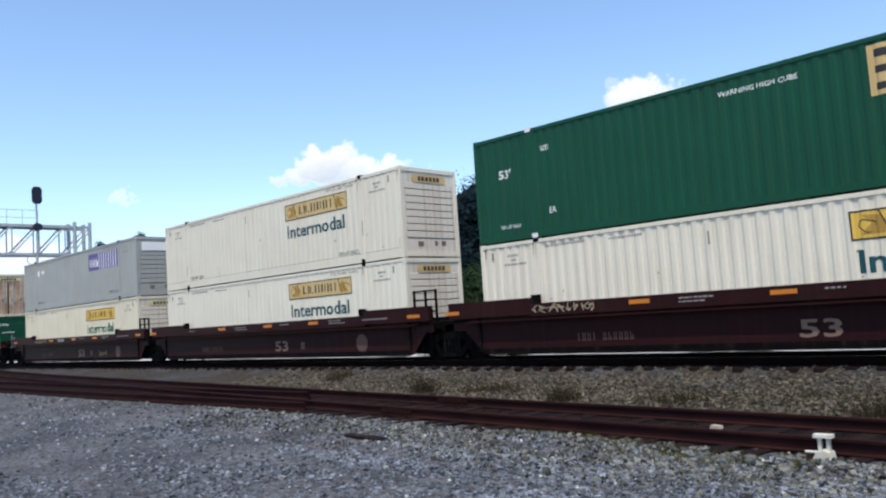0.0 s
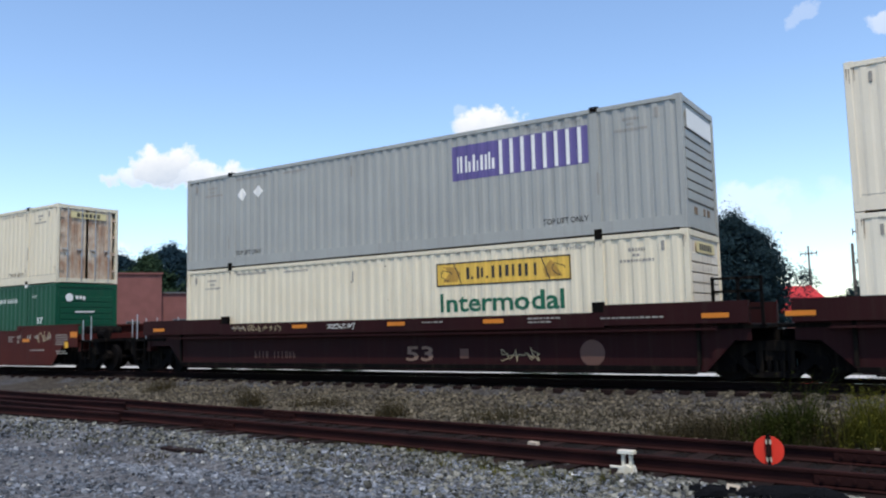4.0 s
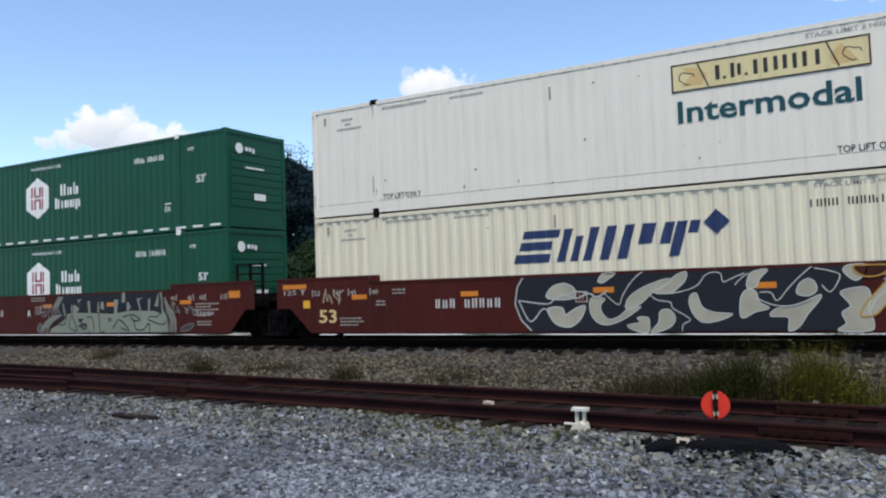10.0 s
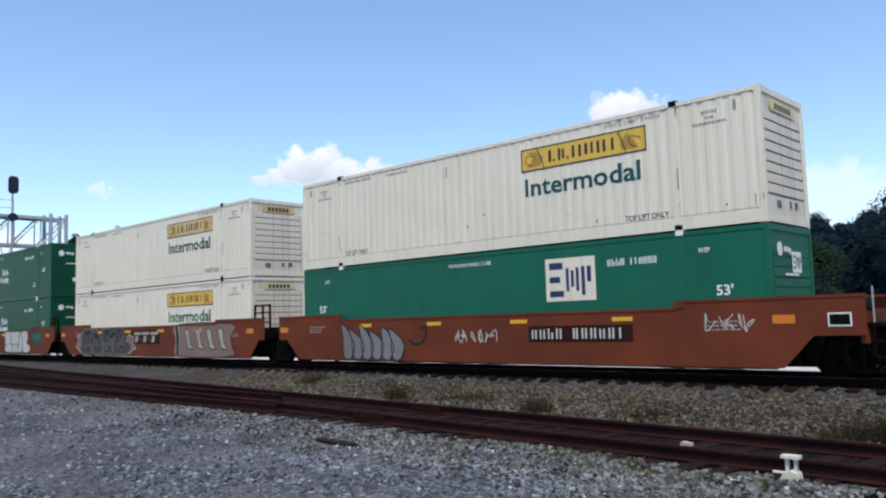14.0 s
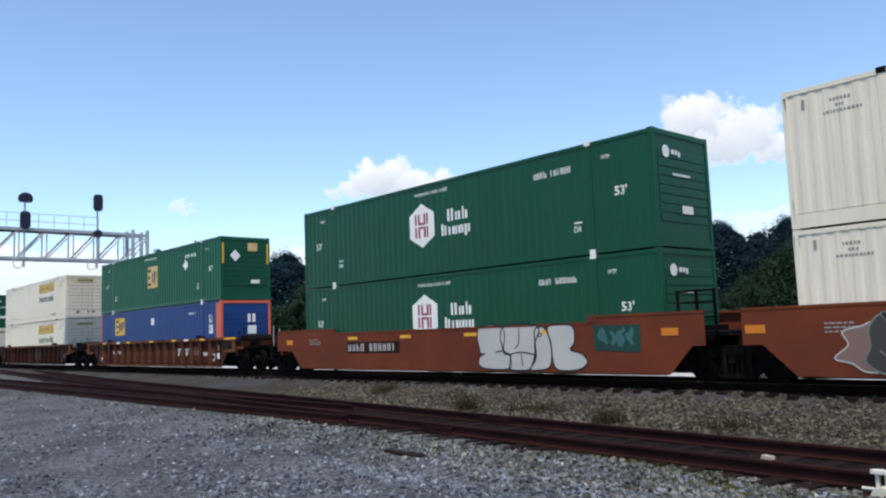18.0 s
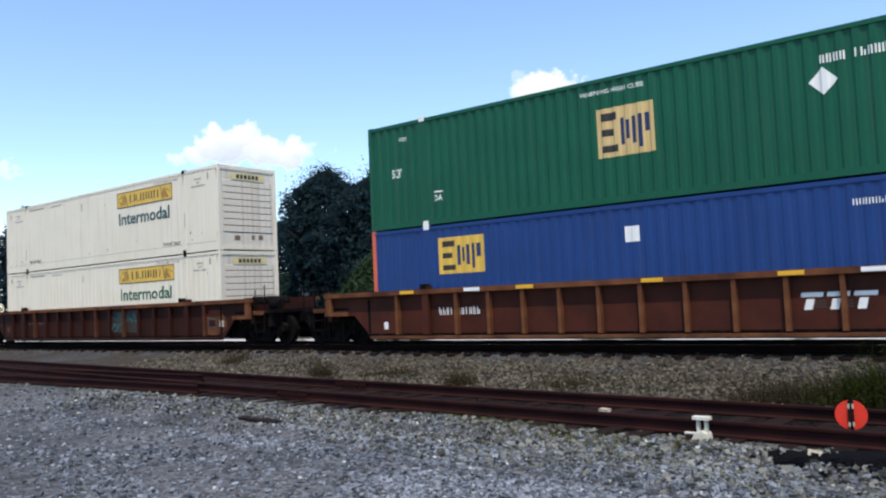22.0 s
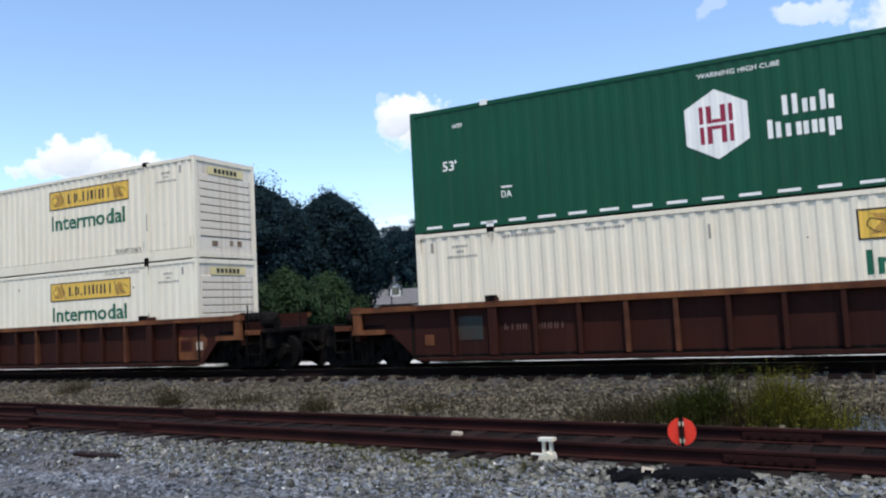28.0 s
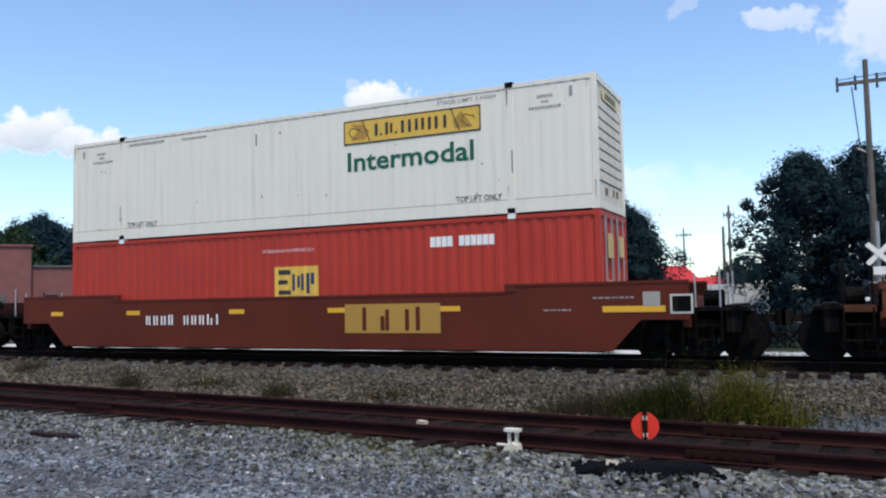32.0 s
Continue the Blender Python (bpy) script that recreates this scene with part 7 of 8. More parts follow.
def stones(name, label, n, place, size, mat, seed):
    """Many loose stones as one mesh: squashed, turned, uneven eight-cornered lumps."""
    rng = np.random.default_rng(seed)
    base = np.array([(x, y, z) for z in (-1, 1) for y in (-1, 1) for x in (-1, 1)]) * 0.62
    quad = ((0, 2, 3, 1), (4, 5, 7, 6), (0, 1, 5, 4), (2, 6, 7, 3), (0, 4, 6, 2), (1, 3, 7, 5))
    tri = np.array([c for q in quad for c in ((q[0], q[1], q[2]), (q[0], q[2], q[3]))])
    xy = place(rng, n)
    n = len(xy)
    z = np.array([ground_z(a, b) for a, b in xy])
    r = size[0] + (size[1] - size[0]) * rng.random(n) ** 2.2
    v = base[None] * (1 + rng.uniform(-0.42, 0.42, (n, 8, 1)))
    v = v * (np.array([1, 1, 0.72]) * (1 + rng.uniform(-0.3, 0.3, (n, 1, 3))))
    a, b = rng.uniform(0, 6.28, n), rng.uniform(-0.9, 0.9, n)
    ca, sa, cb, sb = np.cos(a)[:, None], np.sin(a)[:, None], np.cos(b)[:, None], np.sin(b)[:, None]
    y1, z1 = cb * v[..., 1] - sb * v[..., 2], sb * v[..., 1] + cb * v[..., 2]
    x2, y2 = ca * v[..., 0] - sa * y1, sa * v[..., 0] + ca * y1
    out = np.stack([x2, y2, z1], -1) * r[:, None, None] + np.concatenate([xy, (z + r * 0.22)[:, None]], 1)[:, None]
    f = (tri[None] + (np.arange(n) * 8)[:, None, None]).reshape(-1, 3)
    me = bpy.data.meshes.new(name)
    me.vertices.add(n * 8)
    me.vertices.foreach_set("co", out.astype(np.float32).ravel())
    me.loops.add(f.size)
    me.loops.foreach_set("vertex_index", f.astype(np.int32).ravel())
    me.polygons.add(len(f))
    me.polygons.foreach_set("loop_start", np.arange(0, f.size, 3, dtype=np.int32))
    me.polygons.foreach_set("loop_total", np.full(len(f), 3, dtype=np.int32))
    me.polygons.foreach_set("use_smooth", np.zeros(len(f), dtype=bool))
    me.update(calc_edges=True)
    me.materials.append(mat)
    return tagged(new(name, me), label, "gravel", kind="stuff")


def tie_end(x, e):
    """True where the bare end of a siding tie lies, which the stones leave free."""
    return e < 1.26 and np.min(np.abs(TIE_X - x)) < 0.13


def yard(rng, n, near, far, share=0.0):
    """Places over the yard, denser towards the middle ground."""
    out = []
    while len(out) < n:
        az, d = radians(rng.uniform(-8, 84)), 6.6 / max(0.15, 1 - 0.85 * rng.random() ** 1.1)
        x, y = -math.sin(az) * d, math.cos(az) * d
        e = min(siding_y(x) - y, spur_y(x) - y if x < -11 else 99)
        if e > 3.2 and rng.random() < min(0.62, (e - 3.2) * 0.3):
            continue
        if near + rng.normal(0, 0.08) < e < far + rng.normal(0, 0.5) and y > 0.8 and not tie_end(x, e) and not (noise.noise(Vector((x * 0.3 + y * 0.12, y * 1.0, 7))) > 0.0 and rng.random() < 0.8):
            out.append((x, y))
    return np.array(out)


def near_yard(rng, n):
    return yard(rng, n, 1.35, 20)


def shoulder(rng, n):
    return yard(rng, n, 0.97, 2.1)


def between(rng, n):
    out = []
    while len(out) < n:
        x, y = -30 * rng.random() ** 1.25 + 4.5, rng.uniform(9.5, 17.05)
        if y > 16.64 + rng.normal(0, 0.03) and (y > 17.05 or abs((x + 66) / 0.56 - round((x + 66) / 0.56)) < 0.25):
            continue
        if y > siding_y(x) + 0.85 + rng.normal(0, 0.06) and math.hypot((x + 0.1) / 1.0, (y - 12.3) / 0.9) > 0.9:
            out.append((x, y))
    return np.array(out)


def washed(rng, n):
    return np.stack([rng.normal(0.55, 0.6, n), rng.normal(12.3, 0.45, n)], 1)


def cribs(rng, n):
    out = []
    while len(out) < n:
        x = -22 * rng.random() + 3.5
        e = rng.uniform(-0.68, 0.68)
        out.append((x, siding_y(x) + e))
    return np.array(out)


stones("yard_stones", "loose grey crushed stones covering the yard", 42000, near_yard, (0.010, 0.044), M["stone_grey"], 1)
stones("shoulder_stones", "dusty yellowish stones heaped along the siding", 16000, shoulder, (0.014, 0.050), M["stone_dusty"], 4)
stones("pale_chips", "scattered pale limestone chips among the yard stones", 2600, near_yard, (0.012, 0.036), M["stone_pale"], 11)
stones("pale_chips", "scattered pale limestone chips along the siding", 900, shoulder, (0.014, 0.040), M["stone_pale"], 12)
stones("ballast_stones", "dusty brown-grey ballast stones between the tracks", 40000, between, (0.016, 0.056), M["stone_brown"], 2)
stones("washed_stones", "clean bluish-grey stones beside the weeds", 2600, washed, (0.018, 0.052), M["stone_blue"], 5)
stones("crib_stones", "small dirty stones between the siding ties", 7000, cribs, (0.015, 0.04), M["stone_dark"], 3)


def blades(name, label, n, centre, spread, height, mat, seed):
    """Upright weed blades: bent, tapered two-piece strips in one mesh."""
    rnd = random.Random(seed)
    g = Geo()
    for _ in range(n):
        x, y = rnd.gauss(centre[0], spread[0]), rnd.gauss(centre[1], spread[1])
        z = ground_z(x, y) - 0.02
        h = height * (0.2 + 0.8 * rnd.random() ** 1.5)
        a = rnd.uniform(0, 6.28)
        w = rnd.uniform(0.003, 0.008)
        dx, dy = math.cos(a) * h * rnd.uniform(0.1, 0.6), math.sin(a) * h * rnd.uniform(0.1, 0.6)
        px, py = -math.sin(a + 0.7) * w, math.cos(a + 0.7) * w
        m = 0.55
        g.add([(x - px, y - py, z), (x + px, y + py, z), (x + dx * 0.35 + px * 0.8, y + dy * 0.35 + py * 0.8, z + h * m), (x + dx * 0.35 - px * 0.8, y + dy * 0.35 - py * 0.8, z + h * m), (x + dx, y + dy, z + h)],
              [(0, 1, 2, 3), (3, 2, 4)])
        if height > 0.3:
            # small side leaves along the stalk
            for k in range(3):
                t = rnd.uniform(0.25, 0.98)
                b, l = rnd.uniform(0, 6.28), rnd.uniform(0.02, 0.06)
                cx, cy, cz = x + dx * t * t, y + dy * t * t, z + h * t
                ex, ey = math.cos(b) * l, math.sin(b) * l
                g.add([(cx, cy, cz), (cx + ex * 0.5 - ey * 0.22, cy + ey * 0.5 + ex * 0.22, cz + l * 0.35), (cx + ex, cy + ey, cz + l * 0.25), (cx + ex * 0.5 + ey * 0.22, cy + ey * 0.5 - ex * 0.22, cz + l * 0.1)], [(0, 1, 2, 3)])
    me = bpy.data.meshes.new(name)
    me.from_pydata(g.v, [], g.f)
    me.materials.append(mat)
    return tagged(new(name, me), label, "weeds", kind="stuff")


for x, y, r, h, n, kind in ((-2.45, 12.35, 0.24, 0.50, 700, "weed_dark"), (-2.12, 12.3, 0.20, 0.72, 800, "weed_dark"), (-1.95, 12.4, 0.10, 1.15, 160, "weed_dark"), (-1.72, 12.3, 0.2, 0.5, 350, "weed_dry"),
                            (-1.30, 12.25, 0.18, 0.55, 500, "weed_green"), (-1.06, 12.3, 0.15, 0.98, 800, "weed_green"), (-0.78, 12.3, 0.20, 0.62, 800, "weed_green"), (-0.45, 12.4, 0.16, 0.9, 60, "weed_dry"), (-0.5, 12.1, 0.22, 0.35, 300, "weed_green")):
    blades("weed_clump", {"weed_dark": "dark green weeds growing beside the siding", "weed_green": "tall yellow-green weeds growing beside the siding", "weed_dry": "thin dry stalks beside the weeds"}[kind], n, (x, y), (r, r), h, M[kind], int(-x * 100))
for x, y, rx, ry, h, n in ((-1.5, 12.6, 0.5, 0.3, 0.95, 110), (-3.3, 12.4, 0.42, 0.35, 0.40, 900), (-2.8, 12.6, 0.3, 0.3, 0.6, 200), (-1.6, 12.2, 0.7, 0.2, 0.28, 700), (-4.4, 12.8, 0.6, 0.5, 0.20, 200),
                           (-7.4, 13.2, 0.35, 0.4, 0.34, 260), (-9.6, 13.5, 0.8, 0.6, 0.16, 180), (-12.6, 14.0, 0.45, 0.4, 0.38, 300), (-16.5, 14.6, 0.8, 0.5, 0.25, 200), (-5.6, 11.6, 0.9, 0.2, 0.14, 300), (-8.6, 12.0, 1.2, 0.25, 0.15, 320), (-11.2, 12.3, 1.2, 0.25, 0.16, 300), (-4.9, 14.6, 1.2, 0.5, 0.18, 260), (-1.8, 14.9, 1.0, 0.5, 0.2, 200), (-9.0, 15.0, 1.6, 0.5, 0.18, 260),
                           (-9.7, 12.9, 0.16, 0.2, 0.5, 260), (-14.3, 13.4, 0.16, 0.2, 0.55, 240), (-20.5, 15.6, 0.2, 0.3, 0.5, 200)):
    blades("dry_grass", "dry straw-coloured grass on the ballast", n, (x, y), (rx, ry), h, M["weed_dry"], int(-x * 10))
for x, y, rx, ry, h, n, kind in ((-3.9, 8.2, 0.5, 0.18, 0.13, 380, "weed_green"), (-5.0, 8.45, 0.5, 0.2, 0.12, 260, "weed_green"), (-6.4, 8.6, 0.7, 0.2, 0.12, 260, "weed_dry"), (-8.2, 8.75, 0.9, 0.25, 0.12, 260, "weed_dry"), (-4.6, 7.6, 0.5, 0.15, 0.07, 200, "weed_dark")):
    blades("yard_weeds", "small low weeds between the yard stones", n, (x, y), (rx, ry), h, M[kind], int(-x * 10))
rnd = random.Random(91)
for i in range(17):
    x = -3.5 - i * 0.42 + rnd.uniform(-0.2, 0.2)
    y = 7.86 + (min(0, x + 3.74)) * -0.36 + rnd.uniform(-0.12, 0.12) + (0.2 if -8 < x < -4.2 else 0)
    blades("ridge_weeds", "low olive weeds growing through the ridge of stones", 260, (x, y), (rnd.uniform(0.25, 0.5), 0.13), rnd.uniform(0.07, 0.12), M[rnd.choice(("weed_dark", "weed_dark", "weed_dry", "weed_green"))], 600 + i)
for i in range(22):
    x = 1.2 - i * 0.42 + rnd.uniform(-0.3, 0.3)
    blades("ballast_weeds", "thin olive weeds scattered over the ballast", int(240 - i * 6), (x, rnd.uniform(11.9, 15.2)), (rnd.uniform(0.4, 0.8), 0.35), rnd.uniform(0.12, 0.24), M[rnd.choice(("weed_dark", "weed_dry", "weed_dry"))], 700 + i)
rnd = random.Random(64)
for i in range(16):
    x = -2.6 - i * 0.85 + rnd.uniform(-0.3, 0.3)
    y = siding_y(x) - rnd.uniform(1.9, 3.1)
    blades("yard_weeds", "small low weeds between the yard stones", 170, (x, y), (rnd.uniform(0.2, 0.5), 0.12), rnd.uniform(0.07, 0.13), M[rnd.choice(("weed_dark", "weed_dry", "weed_dark"))], 500 + i)


# ---- small trackside things ----
def derail_device(x, y):
    t = thing("derail_device", "chipped white iron derail block beside the rusty rail", "track device")
    t.location = (x, y, ground_z(x, y))
    part("base", Geo().prism([(-0.12, 0.0), (0.09, 0.0), (0.07, 0.10), (0.01, 0.13), (-0.07, 0.10)], "y", -0.09, 0.08), M["box_white"], t, "yellowed cast base")
    for s in (-0.045, 0.045):
        part("upright", Geo().box(s - 0.018, s + 0.018, -0.03, 0.03, 0.10, 0.255, 0.006), M["box_white"], t)
    part("cap", Geo().box(-0.10, 0.10, -0.06, 0.05, 0.25, 0.285, 0.01), M["box_white"], t)
    part("hinge_pin", Geo().tube((-0.20, -0.02, 0.09), (-0.06, -0.02, 0.09), 0.016), M["box_white"], t)


derail_device(-3.32, 8.93)


def target(x, y, z):
    t = thing("derail_target", "round red enamel derail target with a black centre bracket", "signal target")
    t.location = (x, y, z)
    t.rotation_euler.z = radians(8)
    for s in (-1, 1):
        pts = [(s * 0.022, -0.162)] + [(s * max(0.022, 0.165 * math.sin(a * math.pi / 14)), -0.165 * math.cos(a * math.pi / 14)) for a in range(1, 14)] + [(s * 0.022, 0.162)]
        part("disc_half", Geo().prism(pts, "y", -0.006, 0.006), M["disc_red"], t)
    g = Geo().box(-0.03, 0.03, -0.03, -0.008, -0.10, 0.16).box(-0.012, 0.012, 0.007, 0.03, -0.30, 0.18)
    part("bracket", g, M["black"], t)
    part("bracket_plate", Geo().box(-0.016, 0.016, -0.035, -0.03, -0.06, 0.13), M["rail_rust"], t)
    for z in (-0.10, 0.10):
        for q in (-0.03, 0.012):
            part("hinge_lug", Geo().box(q, q + 0.02, -0.042, -0.031, z - 0.025, z + 0.025), M["wood_pale"], t, "bare metal hinge lug")


target(-1.94, 9.80, -0.21)


def tie_chip(x, y):
    t = thing("wood_chip", "pale bleached piece of wood lying on a tie", "debris")
    t.location = (x, y, SIDE_Z - 0.168)
    t.rotation_euler.z = -0.1
    part("chip", Geo().prism([(-0.075, 0), (0.075, 0), (0.07, 0.04), (-0.06, 0.05)], "y", -0.05, 0.05), M["wood_pale"], t)


tie_chip(-5.22, 10.30)
for x, y, a, w in ((-1.56, 8.22, 0.05, 0.34), (-1.24, 8.28, -0.2, 0.26), (-2.08, 7.98, 0.3, 0.20), (-1.80, 8.06, 0.4, 0.16)):
    t = thing("tar_patch", "dark broken tarry slab lying among the yard stones", "debris")
    t.location, t.rotation_euler = (x, y, ground_z(x, y)), (0.06, -0.05, a)
    rnd = random.Random(int(-x * 50))
    pts = [(w * (1 + rnd.uniform(-0.25, 0.2)) * math.cos(k * 0.524), 0.62 * w * (1 + rnd.uniform(-0.3, 0.2)) * math.sin(k * 0.524)) for k in range(12)]
    n = len(pts)
    rings = [(1.0, -0.03), (1.04, 0.03), (0.86, 0.07), (0.5, 0.095)]
    v = [(a * k * (1 + rnd.uniform(-0.07, 0.07)), b * k * (1 + rnd.uniform(-0.07, 0.07)), z + rnd.uniform(-0.015, 0.015)) for k, z in rings for a, b in pts]
    f = [(r * n + i, r * n + (i + 1) % n, (r + 1) * n + (i + 1) % n, (r + 1) * n + i) for r in range(3) for i in range(n)]
    part("slab", Geo().add(v + [(0, 0, 0.1)], f + [(3 * n + i, 3 * n + (i + 1) % n, 4 * n) for i in range(n)]), M["asphalt"], t)
scrap = thing("metal_scrap", "small pale square metal ring lying by the tar", "debris")
scrap.location, scrap.rotation_euler = (-1.93, 8.0, ground_z(-1.93, 8.0) + 0.06), (-0.35, 0.2, 0.3)
part("ring", Geo().box(-0.06, -0.035, -0.02, 0.02, -0.06, 0.06).box(0.035, 0.06, -0.02, 0.02, -0.06, 0.06).box(-0.035, 0.035, -0.02, 0.02, -0.06, -0.035).box(-0.035, 0.035, -0.02, 0.02, 0.035, 0.06), M["wood_pale"], scrap)
stones("tar_crumbs", "dark tarry crumbs around the broken slab", 420, lambda rng, n: np.stack([rng.normal(-1.6, 0.36, n), rng.normal(8.14, 0.14, n)], 1), (0.02, 0.06), M["asphalt"], 9)
for x, y, a in ((-10.05, 8.08, -0.12),):
    t = thing("buried_tie", "old dark tie half sunk in the yard stones", "debris")
    t.location, t.rotation_euler.z = (x, y, ground_z(x, y)), a
    part("timber", Geo().box(-0.5, 0.5, -0.1, 0.1, -0.05, 0.04, 0.015), M["tie"], t)


# ---- signal gantry over the tracks ----
def build_gantry():
    gx = -55.5
    t = thing("signal_gantry", "grey lattice cantilever signal bridge over the tracks", "signal bridge")
    y0, y1 = 11.6, 21.4
    zb, zt = 7.05, 8.90
    for dx in (-0.55, 0.55):
        for z in (zb, zt):
            part("chord", Geo().box(gx + dx - 0.07, gx + dx + 0.07, y0, y1, z - 0.08, z + 0.08), M["galv"], t)
        n = 6
        for i in range(n):
            a, b = y0 + (y1 - y0) * i / n, y0 + (y1 - y0) * (i + 1) / n
            part("brace", Geo().tube((gx + dx, a, zb), (gx + dx, b, zt), 0.055, n=6), M["galv"], t)
            part("upright", Geo().tube((gx + dx, b, zb), (gx + dx, b, zt), 0.045, n=6), M["galv"], t)
        part("upright", Geo().tube((gx + dx, y0, zb), (gx + dx, y0, zt), 0.06, n=6), M["galv"], t)
    for dx in (-0.55, 0.55):
        for y in (20.4, 21.4):
            part("mast", Geo().tube((gx + dx, y, -0.5), (gx + dx, y, zt + 0.35), 0.13, n=8), M["galv"], t)
    for i in range(6):
        z = 0.3 + i * 1.4
        part("mast_brace", Geo().tube((gx + 0.55, 20.4, z), (gx + 0.55, 21.4, z + 1.4), 0.045, n=6), M["galv"], t)
    part("walkway", Geo().box(gx - 0.5, gx + 0.5, y0, y1 - 1.2, zt + 0.09, zt + 0.13), M["galv"], t)
    g = Geo()
    for z in (zt + 0.55, zt + 1.05):
        g.tube((gx + 0.5, y0, z), (gx + 0.5, 18.1, z), 0.02, n=5)
    for i in range(8):
        y = y0 + i * (18.1 - y0) / 7
        g.tube((gx + 0.5, y, zt), (gx + 0.5, y, zt + 1.05), 0.02, n=5)
    part("handrail", g, M["galv"], t)
    for y, heads in ((17.95, ((10.9, "tall"), (8.8, "small"))), (13.5, ((10.82, "dome"), (9.45, "tall")))):
        mast = part("signal_mast", Geo().tube((gx + 0.75, y, zb - 0.6), (gx + 0.75, y, heads[0][0]), 0.06, n=8), M["galv"], t)
        for z, kind in heads:
            w, h = {"tall": (0.30, 0.56), "small": (0.29, 0.27), "dome": (0.43, 0.40)}[kind]
            pts = [(y + w * math.cos(a * math.pi / 8), z + h * math.sin(a * math.pi / 8)) for a in range(16)]
            if kind == "tall":
                pts = [(y + w * s * q, z + h * k) for s, q, k in ((1, 1, -0.7), (1, 1, 0.7), (1, 0.6, 1), (-1, 0.6, 1), (-1, 1, 0.7), (-1, 1, -0.7), (-1, 0.6, -1), (1, 0.6, -1))]
            if kind == "dome":
                pts = [(y + w * math.cos(a * math.pi / 10), z + h * math.sin(a * math.pi / 10)) for a in range(-2, 13)]
            part("signal_head", Geo().prism(pts, "x", gx + 0.82, gx + 0.95), M["signal_black"], mast)
        ring = [(gx + 0.75, y - 0.35 + 0.28 * math.cos(a), zb - 0.35 + 0.32 * math.sin(a)) for a in np.linspace(0, 6.28, 12)]
        g = Geo()
        for p, q in zip(ring, ring[1:]):
            g.tube(p, q, 0.03, n=5)
        part("cable_loop", g, M["galv"], mast)


build_gantry()


# ---- trees ----
def leaves_mesh(name, centres, radii, n, leaf, rng, mat, squash=0.85, inner=None):
    """Leaf quads scattered in rough clumps, one mesh."""
    k = rng.integers(0, len(centres), n)
    d = rng.normal(0, 1, (n, 3))
    d /= np.linalg.norm(d, axis=1)[:, None]
    r = radii[k] * (0.35 + 1.05 * rng.random(n) ** 0.8)
    r[: n // 8] *= 1.5
    p = centres[k] + d * r[:, None] * np.array([1, 1, squash])
    if inner is not None:
        p[-len(inner):] = inner
    # leaves face outwards and upwards, more or less
    out = d * 0.7 + np.array([0, 0, 0.55]) + p / (np.linalg.norm(p, axis=1)[:, None] + 1e-6) * np.array([0.6, 0.6, 0.1]) + rng.normal(0, 0.42, (n, 3))
    a = np.cross(out, rng.normal(0, 1, (n, 3)))
    a /= np.linalg.norm(a, axis=1)[:, None] + 1e-9
    b = np.cross(out, a)
    b /= np.linalg.norm(b, axis=1)[:, None] + 1e-9
    s = leaf * (0.6 + 0.8 * rng.random(n))[:, None]
    if inner is not None:
        s[-len(inner):] *= 1.7
    quad = np.stack([p - a * s, p - b * s * 0.55, p + a * s, p + b * s * 0.55], 1)
    soft = d * 0.75 + np.array([0, 0, 0.35]) + p / (np.linalg.norm(p, axis=1)[:, None] + 1e-6) * np.array([0.8, 0.8, 0.1]) + rng.normal(0, 0.16, (n, 3))
    soft /= np.linalg.norm(soft, axis=1)[:, None]
    away = ((np.cross(quad[:, 1] - quad[:, 0], quad[:, 2] - quad[:, 0]) * soft).sum(1) < 0)
    quad[away] = quad[away][:, ::-1]
    f = np.arange(n * 4, dtype=np.int32)
    me = bpy.data.meshes.new(name)
    me.vertices.add(n * 4)
    me.vertices.foreach_set("co", quad.astype(np.float32).ravel())
    me.loops.add(n * 4)
    me.loops.foreach_set("vertex_index", f)
    me.polygons.add(n)
    me.polygons.foreach_set("loop_start", np.arange(0, n * 4, 4, dtype=np.int32))
    me.polygons.foreach_set("loop_total", np.full(n, 4, dtype=np.int32))
    me.update(calc_edges=True)
    me.polygons.foreach_set("use_smooth", np.ones(n, dtype=bool))
    me.normals_split_custom_set(np.repeat(soft, 4, 0).tolist())
    me.materials.append(mat)
    return me


